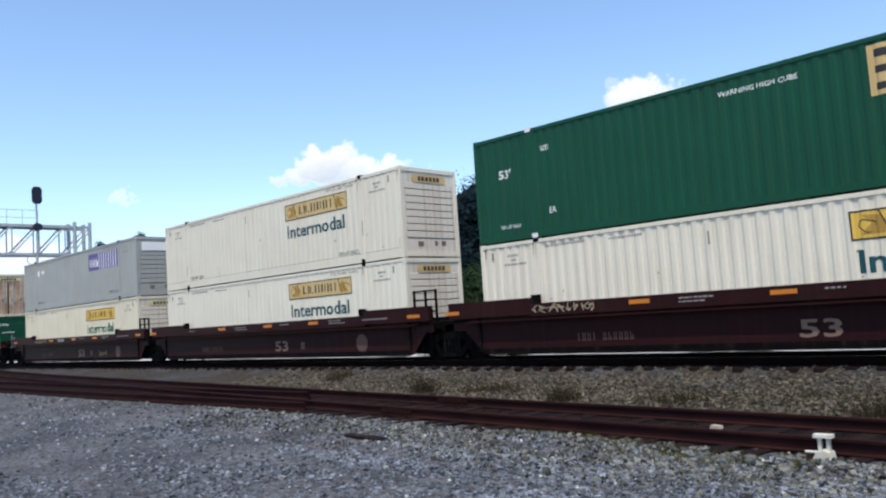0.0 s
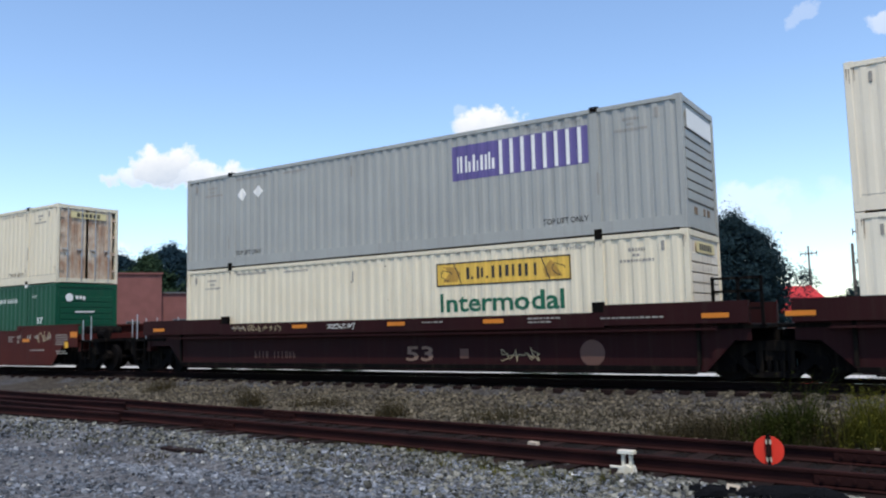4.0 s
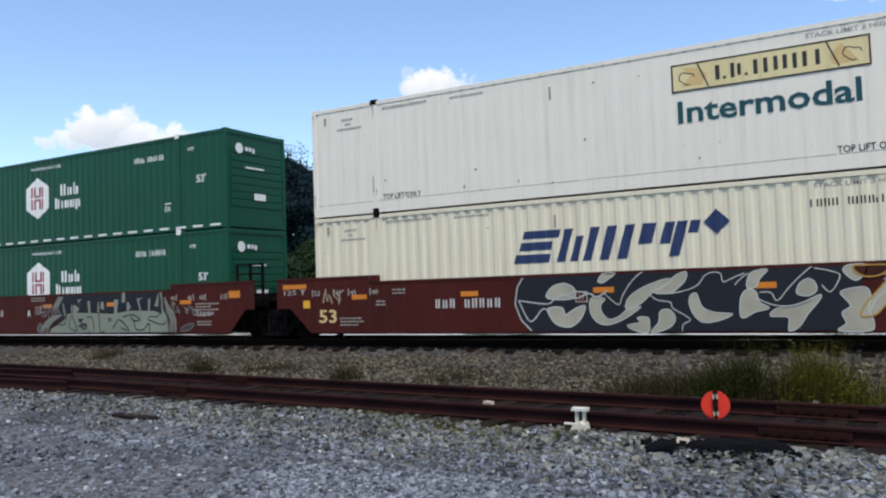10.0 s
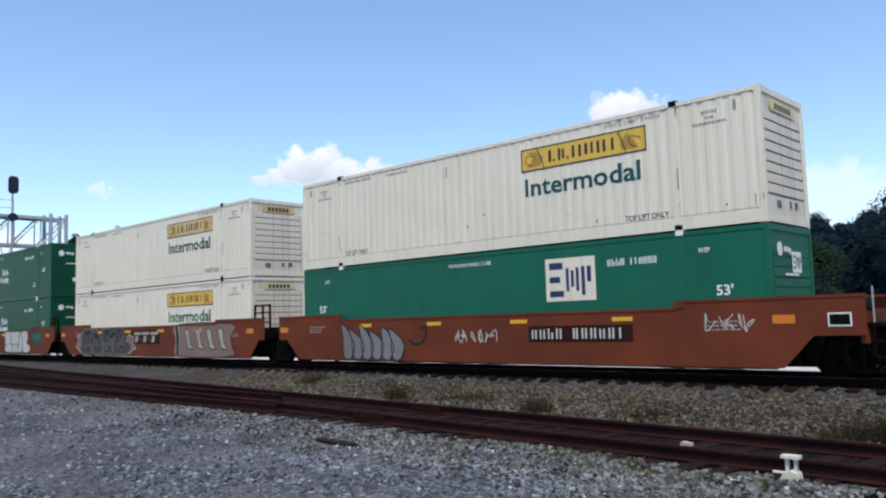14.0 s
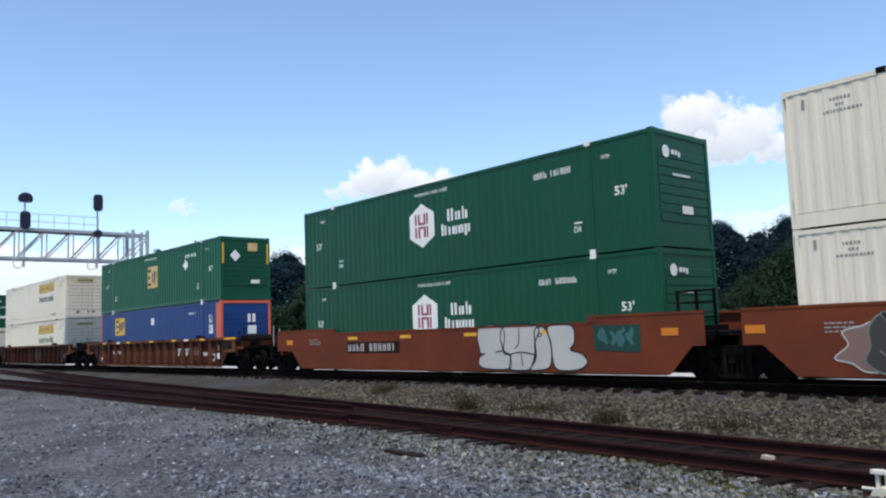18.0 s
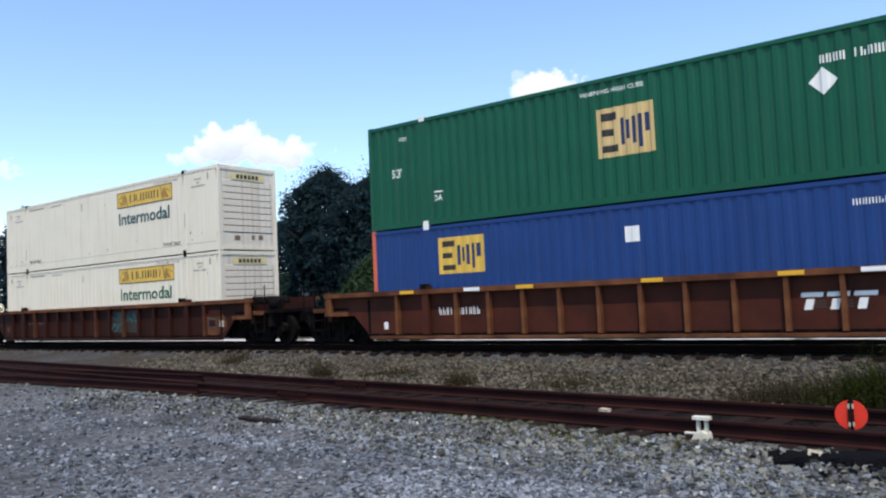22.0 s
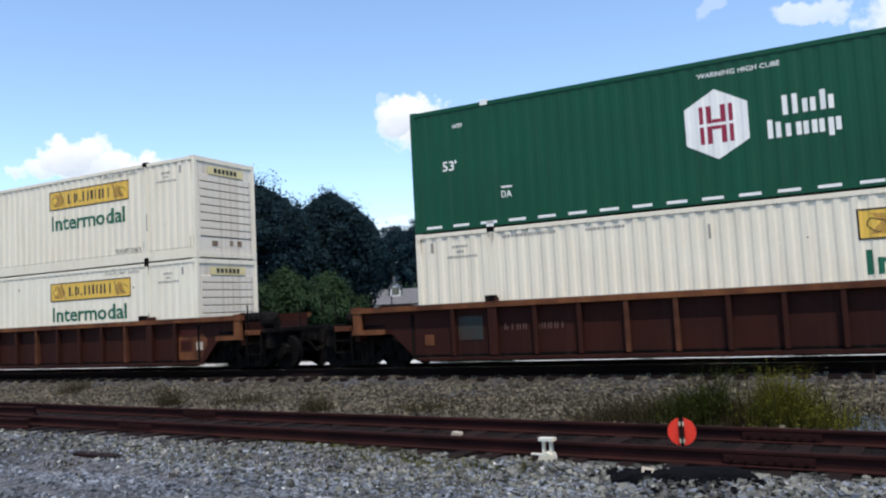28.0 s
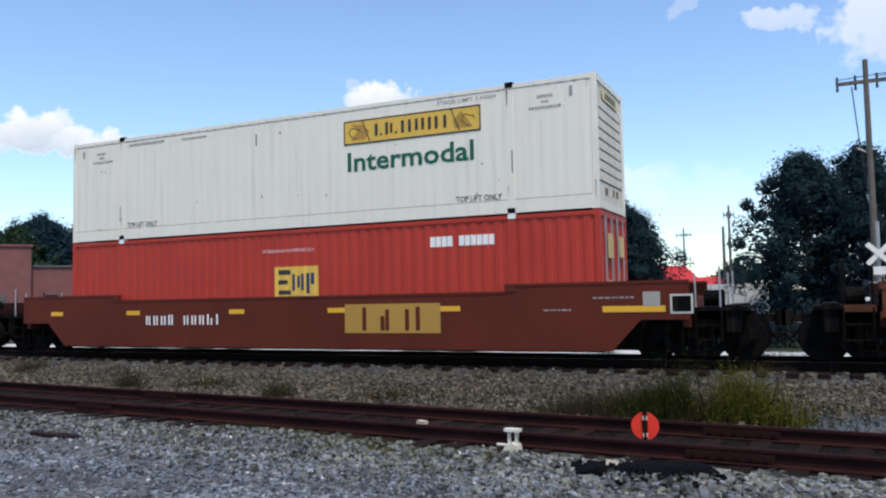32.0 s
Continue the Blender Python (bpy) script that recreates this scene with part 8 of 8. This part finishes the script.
def tree(x, y, h, w, seed, leaf="leaf_dark", n=7000, size=0.28, label="leafy dark green tree behind the railway", clumps=46, low=0.25, group="", shape=1.0, name="tree", flat=False, fill=0.45):
    rng = np.random.default_rng(seed)
    t = thing(name, label, "tree", group)
    t.location = (x, y, -0.5)
    g = Geo()
    tr = 0.022 * h + 0.05
    g.tube((0, 0, -0.2), (0.02 * h, 0, h * 0.42), tr, tr * 0.6, 8)
    g.tube((0.02 * h, 0, h * 0.42), (0, 0.02 * h, h * 0.85), tr * 0.6, tr * 0.15, 7)
    centres, radii = [], []
    clumps *= 3
    lean = rng.uniform(0, 6.28)

    def outline(q):
        if flat:
            return max(0.12, 1 - max(0, (q - 0.62) / 0.40) ** 2.4) * (0.72 + 0.28 * min(1, q / 0.3))
        return max(0.0, math.sin(math.pi * min(1, 0.16 + 0.84 * q) ** shape)) ** 0.75

    for i in range(clumps):
        q = (i + rng.random()) / clumps
        zf = low + (1 - low) * q
        prof = outline(q)
        a = i * 2.4 + rng.uniform(-0.5, 0.5)
        lump = 1 + 0.22 * math.sin(3 * a + lean + 5 * q) + 0.14 * math.sin(7 * a + 9 * q)
        rr = w / 2 * prof * lump * math.sqrt(rng.uniform(0.05, 1.0))
        centres.append((math.cos(a) * rr, math.sin(a) * rr, h * zf * 0.96 + rng.uniform(-0.02, 0.03) * h))
        radii.append(w * rng.uniform(0.04, 0.10))
        if i % 9 == 0:
            b = Vector((0.01 * h, 0, h * max(0.25, zf * 0.62)))
            g.tube(b, Vector(centres[-1]) * 0.95, tr * 0.32, tr * 0.08, 5)
    part("trunk", g, M["bark"], t)
    # leaves between the clumps
    inner = []
    for _ in range(int(n * fill)):
        q = rng.random()
        prof = outline(q)
        a = rng.uniform(0, 6.28)
        rr = w / 2 * prof * (0.86 + 0.1 * math.sin(3 * a + lean + 5 * q) + 0.06 * math.sin(11 * a + 17 * q)) * math.sqrt(rng.uniform(0.1, 1.0))
        inner.append((math.cos(a) * rr, math.sin(a) * rr, h * 0.95 * (low + (1 - low) * q)))
    me = leaves_mesh("crown", np.array(centres), np.array(radii), n, size, rng, M[leaf], inner=np.array(inner) if inner else None)
    ob = new("crown", me)
    ob.parent = t
    return t


def at(az, dist):
    return -math.sin(radians(az)) * dist, math.cos(radians(az)) * dist


def build_trees():
    tree(*at(12.8, 58), 9.1, 8.4, 1, "leaf_dark", 52000, 0.085, "rounded dark green tree behind the railway", 60, 0.08, shape=0.9)
    tree(*at(0.5, 41), 8.5, 6.6, 2, "leaf_dark", 44000, 0.08, "open-crowned broadleaf tree beside the level crossing", 44, 0.12, fill=0.10)
    tree(*at(-3.0, 43), 9.0, 6.2, 3, "leaf_dark", 36000, 0.08, "open-crowned broadleaf tree beside the level crossing", 40, 0.12, fill=0.10)
    tree(*at(4.4, 54), 4.4, 4.2, 4, "leaf_dark", 2200, 0.085, "thin sparse tree near the utility poles", 40, 0.3, fill=0.15)
    tree(*at(41.0, 62), 12.7, 11.0, 5, "leaf_dark", 60000, 0.11, "massive dark oak behind the railway", 70, 0.04, flat=True, fill=0.6)
    tree(*at(45.9, 66), 13.1, 8.6, 6, "leaf_dark", 40000, 0.11, "massive dark oak behind the railway", 56, 0.04, flat=True, fill=0.6)
    tree(*at(35.6, 64), 12.2, 8.2, 7, "leaf_dark", 36000, 0.11, "massive dark oak behind the railway", 50, 0.04, flat=True, fill=0.6)
    for i, (az, d, h, w) in enumerate(((42.5, 38, 4.0, 4.4), (39.0, 40, 4.3, 4.2), (36.0, 44, 4.2, 4.4), (24.5, 70, 7.8, 9.5), (21.0, 74, 8.2, 9.5), (27.4, 96, 6.6, 7.5), (17.6, 72, 7.0, 8.5))):
        tree(*at(az, d), h, w, 20 + i, "leaf_light" if i < 3 else "leaf_mid", 24000, 0.075 if i < 3 else 0.10, "light green bushy tree in front of the woods" if i < 3 else "green bushy tree in front of the woods", 40, 0.05)
    tree(*at(53.6, 78), 9.1, 7.4, 31, "leaf_mid", 13000, 0.15, "green bushy tree behind the brick building", 44, 0.04)
    tree(*at(57.8, 82), 7.4, 6.6, 32, "leaf_mid", 10000, 0.15, "green bushy tree behind the brick building", 40, 0.04)
    # crowns of the woods: heading, height over the eye's level in degrees, breadth in degrees
    crowns = [(37.0, 6.3, 4.6), (33.6, 7.0, 4.2), (31.0, 5.9, 3.6), (28.8, 6.5, 4.6), (26.4, 5.6, 3.4), (24.5, 6.4, 3.8), (22.9, 5.0, 3.0), (21.2, 6.5, 3.6), (19.3, 5.6, 3.0), (17.8, 5.8, 3.4), (16.0, 5.2, 3.0), (14.6, 5.9, 3.4),
              (48.5, 6.2, 5.6), (52.2, 6.0, 5.4), (56.0, 5.6, 5.2), (59.6, 6.1, 4.8), (63.0, 6.0, 4.2), (65.6, 6.9, 2.6), (68.2, 6.3, 2.4), (69.5, 5.0, 4.8), (74.0, 3.6, 5.2), (79.0, 3.4, 5.0)]
    for i, (az, el, wide) in enumerate(crowns):
        el += 0.6 if az < 40 else 0.2
        d = 140 + (i * 7) % 17
        w = d * radians(wide) * 1.12
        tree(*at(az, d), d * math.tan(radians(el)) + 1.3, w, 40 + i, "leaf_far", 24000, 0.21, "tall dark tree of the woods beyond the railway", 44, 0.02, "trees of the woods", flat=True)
    for i, (az, d, h, w) in enumerate(((11.5, 110, 7.5, 8), (5.0, 120, 6.0, 8), (-7.5, 90, 9, 9), (-12, 100, 10, 10), (18.5, 100, 8, 9), (30.5, 105, 5.0, 9), (34.5, 100, 8, 9), (47, 80, 7.0, 7), (61, 95, 6.0, 9), (50, 85, 5.0, 6))):
        tree(*at(az, d), h, w, 70 + i, "leaf_mid", 3000, 0.30, "green tree beyond the railway", 30, 0.04, "trees of the woods")


build_trees()


# ---- buildings, poles and the level crossing beyond the train ----
def house(x, y, w, d, h, rise, wall, roof, label, turn=0, windows=3, cat="house"):
    t = thing("house", label, cat)
    t.location, t.rotation_euler.z = (x, y, -0.5), radians(turn)
    part("wall", Geo().box(-w / 2, w / 2, -d / 2, d / 2, 0, h), M[wall], t)
    part("roof", Geo().prism([(-d / 2 - 0.35, h - 0.05), (d / 2 + 0.35, h - 0.05), (0, h + rise)], "x", -w / 2 - 0.3, w / 2 + 0.3), M[roof], t)
    for i in range(windows):
        cx = -w / 2 + (i + 0.5) * w / windows
        fr = part("window", Geo().box(cx - 0.5, cx + 0.5, -d / 2 - 0.05, -d / 2 + 0.02, h * 0.35, h * 0.78), M["siding_white"], t)
        part("pane", Geo().box(cx - 0.42, cx + 0.42, -d / 2 - 0.06, -d / 2 - 0.05, h * 0.38, h * 0.75), M["glass_dark"], fr)
    return t


hx, hy = at(31.2, 92)
gabled = house(hx, hy, 5.2, 5, 2.9, 1.7, "siding_white", "roof_grey", "small white house with a grey gabled roof and a white dormer", 31)
dormer = part("dormer", Geo().prism([(-0.6, 3.7), (0.6, 3.7), (0.6, 4.75), (0, 5.3), (-0.6, 4.75)], "y", -1.5, 1.2), M["siding_white"], gabled, "white gabled dormer")
part("pane", Geo().box(-0.4, 0.4, -1.53, -1.50, 3.9, 4.75), M["glass_dark"], dormer)
part("dormer_roof", Geo().prism([(-0.8, 4.62), (0, 5.34), (0.8, 4.62), (0.8, 4.76), (0, 5.5), (-0.8, 4.76)], "y", -1.7, 1.3), M["roof_grey"], gabled)
part("chimney", Geo().box(-0.22, 0.0, 0.2, 0.5, 5.0, 6.0).box(-0.26, 0.04, 0.16, 0.54, 6.0, 6.08), M["roof_grey"], gabled)
hx, hy = at(29.7, 96)
house(hx, hy, 3.4, 4, 2.6, 0.8, "siding_white", "roof_grey", "low white outbuilding with a grey roof", 31, 1)
hx, hy = at(7.6, 76)


def hip_house(x, y, turn):
    """A low brick building under a red metal hip roof with a lower wing at one end."""
    t = thing("house", "low brick building with a bright red metal hip roof", "building")
    t.location, t.rotation_euler.z = (x, y, -0.5), radians(turn)
    part("wall", Geo().box(-4.2, 1.0, -3, 3, 0, 2.3), M["brick_red"], t)
    part("wing_wall", Geo().box(1.0, 3.2, -2.4, 2.4, 0, 1.95), M["brick_red"], t)
    v = [(-4.6, -3.4, 2.25), (1.3, -3.4, 2.25), (1.3, 3.4, 2.25), (-4.6, 3.4, 2.25), (-3.0, 0, 4.45), (-0.8, 0, 4.45)]
    part("roof", Geo().add(v, [(0, 1, 5, 4), (1, 2, 5), (2, 3, 4, 5), (3, 0, 4), (3, 2, 1, 0)]), M["roof_red"], t)
    v = [(0.4, -2.7, 1.92), (3.5, -2.7, 1.92), (3.5, 2.7, 1.92), (0.4, 2.7, 1.92), (0.4, 0, 3.35), (2.2, 0, 3.35)]
    part("wing_roof", Geo().add(v, [(0, 1, 5, 4), (1, 2, 5), (2, 3, 4, 5), (3, 0, 4), (3, 2, 1, 0)]), M["roof_red"], t)
    part("eave_board", Geo().box(-4.6, 1.3, -3.44, -3.40, 2.12, 2.27), M["siding_white"], t)
    for cx in (-3.2, -1.6, 0.0):
        fr = part("window", Geo().box(cx - 0.45, cx + 0.45, -3.05, -2.98, 0.8, 1.9), M["siding_white"], t)
        part("pane", Geo().box(cx - 0.38, cx + 0.38, -3.06, -3.05, 0.88, 1.82), M["glass_dark"], fr)


hip_house(hx, hy, 8)


def brick_block(x, y, turn):
    """A flat-roofed brick block with a lower wing, copings and a few small dark windows."""
    t = thing("brick_building", "plain flat-roofed dull red brick building beyond the railway", "building")
    t.location, t.rotation_euler.z = (x, y, -0.5), radians(turn)
    part("wall", Geo().box(-4.2, 1.2, -2.5, 4, 0, 5.75), M["brick_red"], t)
    part("coping", Geo().box(-4.3, 1.3, -2.6, 4.1, 5.75, 5.87), M["brick_red"], t)
    part("wing_wall", Geo().box(1.2, 3.9, -2.1, 3.6, 0, 4.45), M["brick_red"], t)
    part("wing_coping", Geo().box(1.3, 4.0, -2.2, 3.7, 4.45, 4.55), M["roof_grey"], t)
    for cx, cz in ((-2.9, 1.5), (-0.6, 1.5), (2.4, 1.6)):
        yf = -2.5 if cx < 1 else -2.1
        fr = part("window", Geo().box(cx - 0.45, cx + 0.45, yf - 0.05, yf + 0.02, cz, cz + 1.1), M["roof_grey"], t)
        part("pane", Geo().box(cx - 0.38, cx + 0.38, yf - 0.06, yf - 0.05, cz + 0.07, cz + 1.03), M["glass_dark"], fr)


brick_block(*at(53.9, 60), 54)
hx, hy = at(51.2, 70)
house(hx, hy, 3.0, 4, 2.9, 0.9, "siding_white", "roof_grey", "pale shed with a grey roof", 51, 1, "shed")
hx, hy = at(46.4, 66)
house(hx, hy, 3.2, 4, 2.8, 0.9, "siding_white", "roof_grey", "pale shed with a grey roof", 46, 1, "shed")


def white_trailer(x, y):
    t = thing("box_trailer", "white box trailer parked beyond the railway", "trailer")
    t.location = (x, y, -0.5)
    part("body", Geo().box(-1.5, 1.5, -1.2, 1.2, 0.55, 2.35, 0.05), M["siding_white"], t)
    part("chassis", Geo().box(-1.45, 1.45, -0.9, 0.9, 0.42, 0.55), M["black"], t)
    for q in (-0.9, 0.9):
        for s in (-1.05, 1.05):
            w = part("wheel", lambda: Geo().tube((0, -0.11, 0.32), (0, 0.11, 0.32), 0.32, n=14), M["black"], t, key="twheel")
            w.location = (q, s, 0)
    g = Geo()
    for i in range(4):
        g.box(-1.3 + i * 0.85, -1.24 + i * 0.85, -1.215, -1.2, 0.6, 2.3)
    part("panel_joint", g, M["galv"], t)


white_trailer(*at(4.8, 46))


def utility_pole(x, y, h, arm=1.2, label="weathered wooden utility pole with a crossarm", drop=False, turn=0.0):
    t = thing("utility_pole", label, "pole")
    t.location, t.rotation_euler.z = (x, y, -0.5), radians(turn)
    part("pole", Geo().tube((0, 0, -0.3), (0, 0, h), 0.16, 0.10, 10), M["pole"], t)
    if arm:
        part("crossarm", Geo().box(-arm, arm, -0.07, 0.07, h - 1.0, h - 0.86), M["pole"], t)
        for q in (-0.95, -0.35, 0.35, 0.95):
            part("insulator", Geo().tube((q * arm, 0, h - 0.86), (q * arm, 0, h - 0.62), 0.05, 0.04, 8).tube((q * arm, 0, h - 1.25), (q * arm, 0, h - 1.0), 0.055, 0.04, 8), M["signal_black"], t)
    if drop:
        g = Geo().tube((-0.55, 0, h - 1.1), (-0.35, 0, h - 3.6), 0.025, n=5).tube((-0.35, 0, h - 3.6), (-0.15, 0, h - 5.4), 0.025, n=5)
        part("drop_wire", g, M["signal_black"], t)
        lamp = part("lamp_arm", Geo().tube((0, 0, h - 4.0), (-0.5, 0, h - 3.7), 0.03, n=6), M["galv"], t)
        part("lamp_head", Geo().prism([(-0.72, h - 3.78), (-0.45, h - 3.74), (-0.42, h - 3.60), (-0.62, h - 3.58)], "y", -0.12, 0.12), M["signal_black"], lamp)
    return t


px, py = at(-3.5, 37.5)
utility_pole(px, py, 11.6, 1.15, "tall weathered utility pole with a crossarm and lamp", True)
for az, d, h, arm in ((5.2, 82, 10.4, 0.5), (8.2, 110, 10.6, 1.0)):
    utility_pole(*at(az, d), h, arm)
utility_pole(*at(5.6, 66), 7.1, 0, "plain thick wooden pole without arms")
utility_pole(*at(29.5, 100), 9.4, 0, "slender pale pole in front of the woods")


def wire(p, q, sag, label):
    t = thing("overhead_wire", label, "wire")
    g = Geo()
    pts = []
    for i in range(13):
        f = i / 12
        pts.append(Vector(p).lerp(Vector(q), f) - Vector((0, 0, sag * 4 * f * (1 - f))))
    for a, b in zip(pts, pts[1:]):
        g.tube(a, b, 0.018, n=4, caps=False)
    part("strand", g, M["signal_black"], t)


for q in (-1.1, 0.4, 1.1):
    wire((px + q, py, 10.35), (px + q + 24, py - 14, 10.8), 0.7, "dark overhead wire sagging from the utility pole")
wire((px + 0.1, py, 6.9), (px + 22, py - 8, 9.4), 0.5, "dark service wire running off the utility pole")


def crossing_signal(x, y):
    t = thing("crossing_signal", "railway crossing mast with a white crossbuck and lamps", "crossing signal")
    t.location = (x, y, -0.5)
    part("mast", Geo().tube((0, 0, 0), (0, 0, 4.0), 0.055, n=8), M["galv"], t)
    for a in (45, -45):
        p = part("crossbuck_board", Geo().box(-0.45, 0.45, -0.012, 0.012, -0.075, 0.075), M["decal_white"], t)
        p.location, p.rotation_euler.y = (0, -0.08 - 0.02 * (a > 0), 3.0), radians(a)
    part("track_plate", Geo().box(-0.17, 0.17, -0.1, -0.08, 2.35, 2.6), M["decal_white"], t)
    for s in (-0.38, 0.38):
        part("lamp", Geo().tube((s, -0.12, 2.1), (s, 0.02, 2.1), 0.10, n=14), M["signal_black"], t)
    part("lamp_bar", Geo().box(-0.4, 0.4, -0.04, 0.0, 2.07, 2.13), M["galv"], t)
    part("gate_arm", Geo().box(-0.5, 3.4, -0.05, 0.0, 1.55, 1.66), M["decal_white"], t)


crossing_signal(*at(-3.7, 28))


def build_far_road():
    t = thing("far_road", "grey asphalt street running behind the railway", "road", kind="structure")
    n = 24
    g = Geo()
    for i in range(n):
        a, b = -90 + i * 6.0, -90 + (i + 1) * 6.0
        g.box(a, b, 33.0, 39.0, -0.47, -0.44)
    part("roadway", g, M["road"], t)


build_far_road()


def build_access_road():
    t = thing("access_road", "pale sunlit gravel service road behind the main track", "road", kind="structure")
    g = Geo()
    for i in range(40):
        a, b = -150 + i * 5.0, -145 + i * 5.0
        g.box(a, b, 23.4, 26.4, -0.49, -0.455)
    part("roadway", g, M["pale_gravel"], t)


build_access_road()


def build_hedge():
    """A low ragged hedge that grows along the far side of the service road."""
    rng = np.random.default_rng(77)
    for k in range(8):
        x0 = -30.5 + k * 4.0
        t = thing("hedge", "low ragged dark green hedge beyond the service road", "hedge", "hedges beyond the railway")
        t.location = (x0 + 2.0, 29.3, -0.5)
        q = rng.uniform(-2.3, 2.3, 60)
        centres = np.stack([q, rng.normal(0, 0.3, 60), 0.55 + 0.35 * np.sin(q * 2 + k) * rng.random(60) + rng.uniform(-0.35, 0.35, 60)], 1)
        ob = new("foliage", leaves_mesh("foliage", centres, rng.uniform(0.22, 0.42, 60), 7000, 0.05, rng, M["leaf_dark"]))
        ob.parent = t
        g = Geo()
        for i in range(0, 60, 6):
            g.tube((centres[i][0] * 0.98, 0, -0.1), tuple(centres[i]), 0.03, 0.01, 5)
        part("stems", g, M["bark"], t)


build_hedge()
for x, w, n in ((-9.9, 0.7, 900), (-11.3, 0.7, 900), (-18.6, 0.6, 700), (-20.4, 0.9, 900), (-22.8, 0.9, 900), (-25.2, 0.5, 500), (-1.2, 0.8, 600), (-5.4, 0.3, 300)):
    blades("low_shrub", "dark low weeds on the far edge of the ballast", n, (x, 22.2), (w * 0.5, 0.25), 0.55, M["leaf_mid"], int(-x * 7))


# ---- movement ----
def motions():
    for ob, stack, level in STACKS.values():
        z = RAIL_Z if level < 0 else BASE_Z + level * STACK
        x = LEAD[stack] - CL / 2
        walk(ob, [(t, pose(x + m, TRACK_Y, z)) for t, m in ROLL])
    # the wheels turn with the train's way: under a quarter turn from row to row
    ts, ms = [t for t, _ in ROLL], [m for _, m in ROLL]
    steps = np.arange(0, 32.0001, 1 / 15)
    way = np.interp(steps, ts, ms)
    for w, dx in WHEELS:
        walk(w, [(float(t), pose(dx, 0, 0.485, 0, math.degrees(m / 0.455) % 360, 0)) for t, m in zip(steps, way)])


motions()
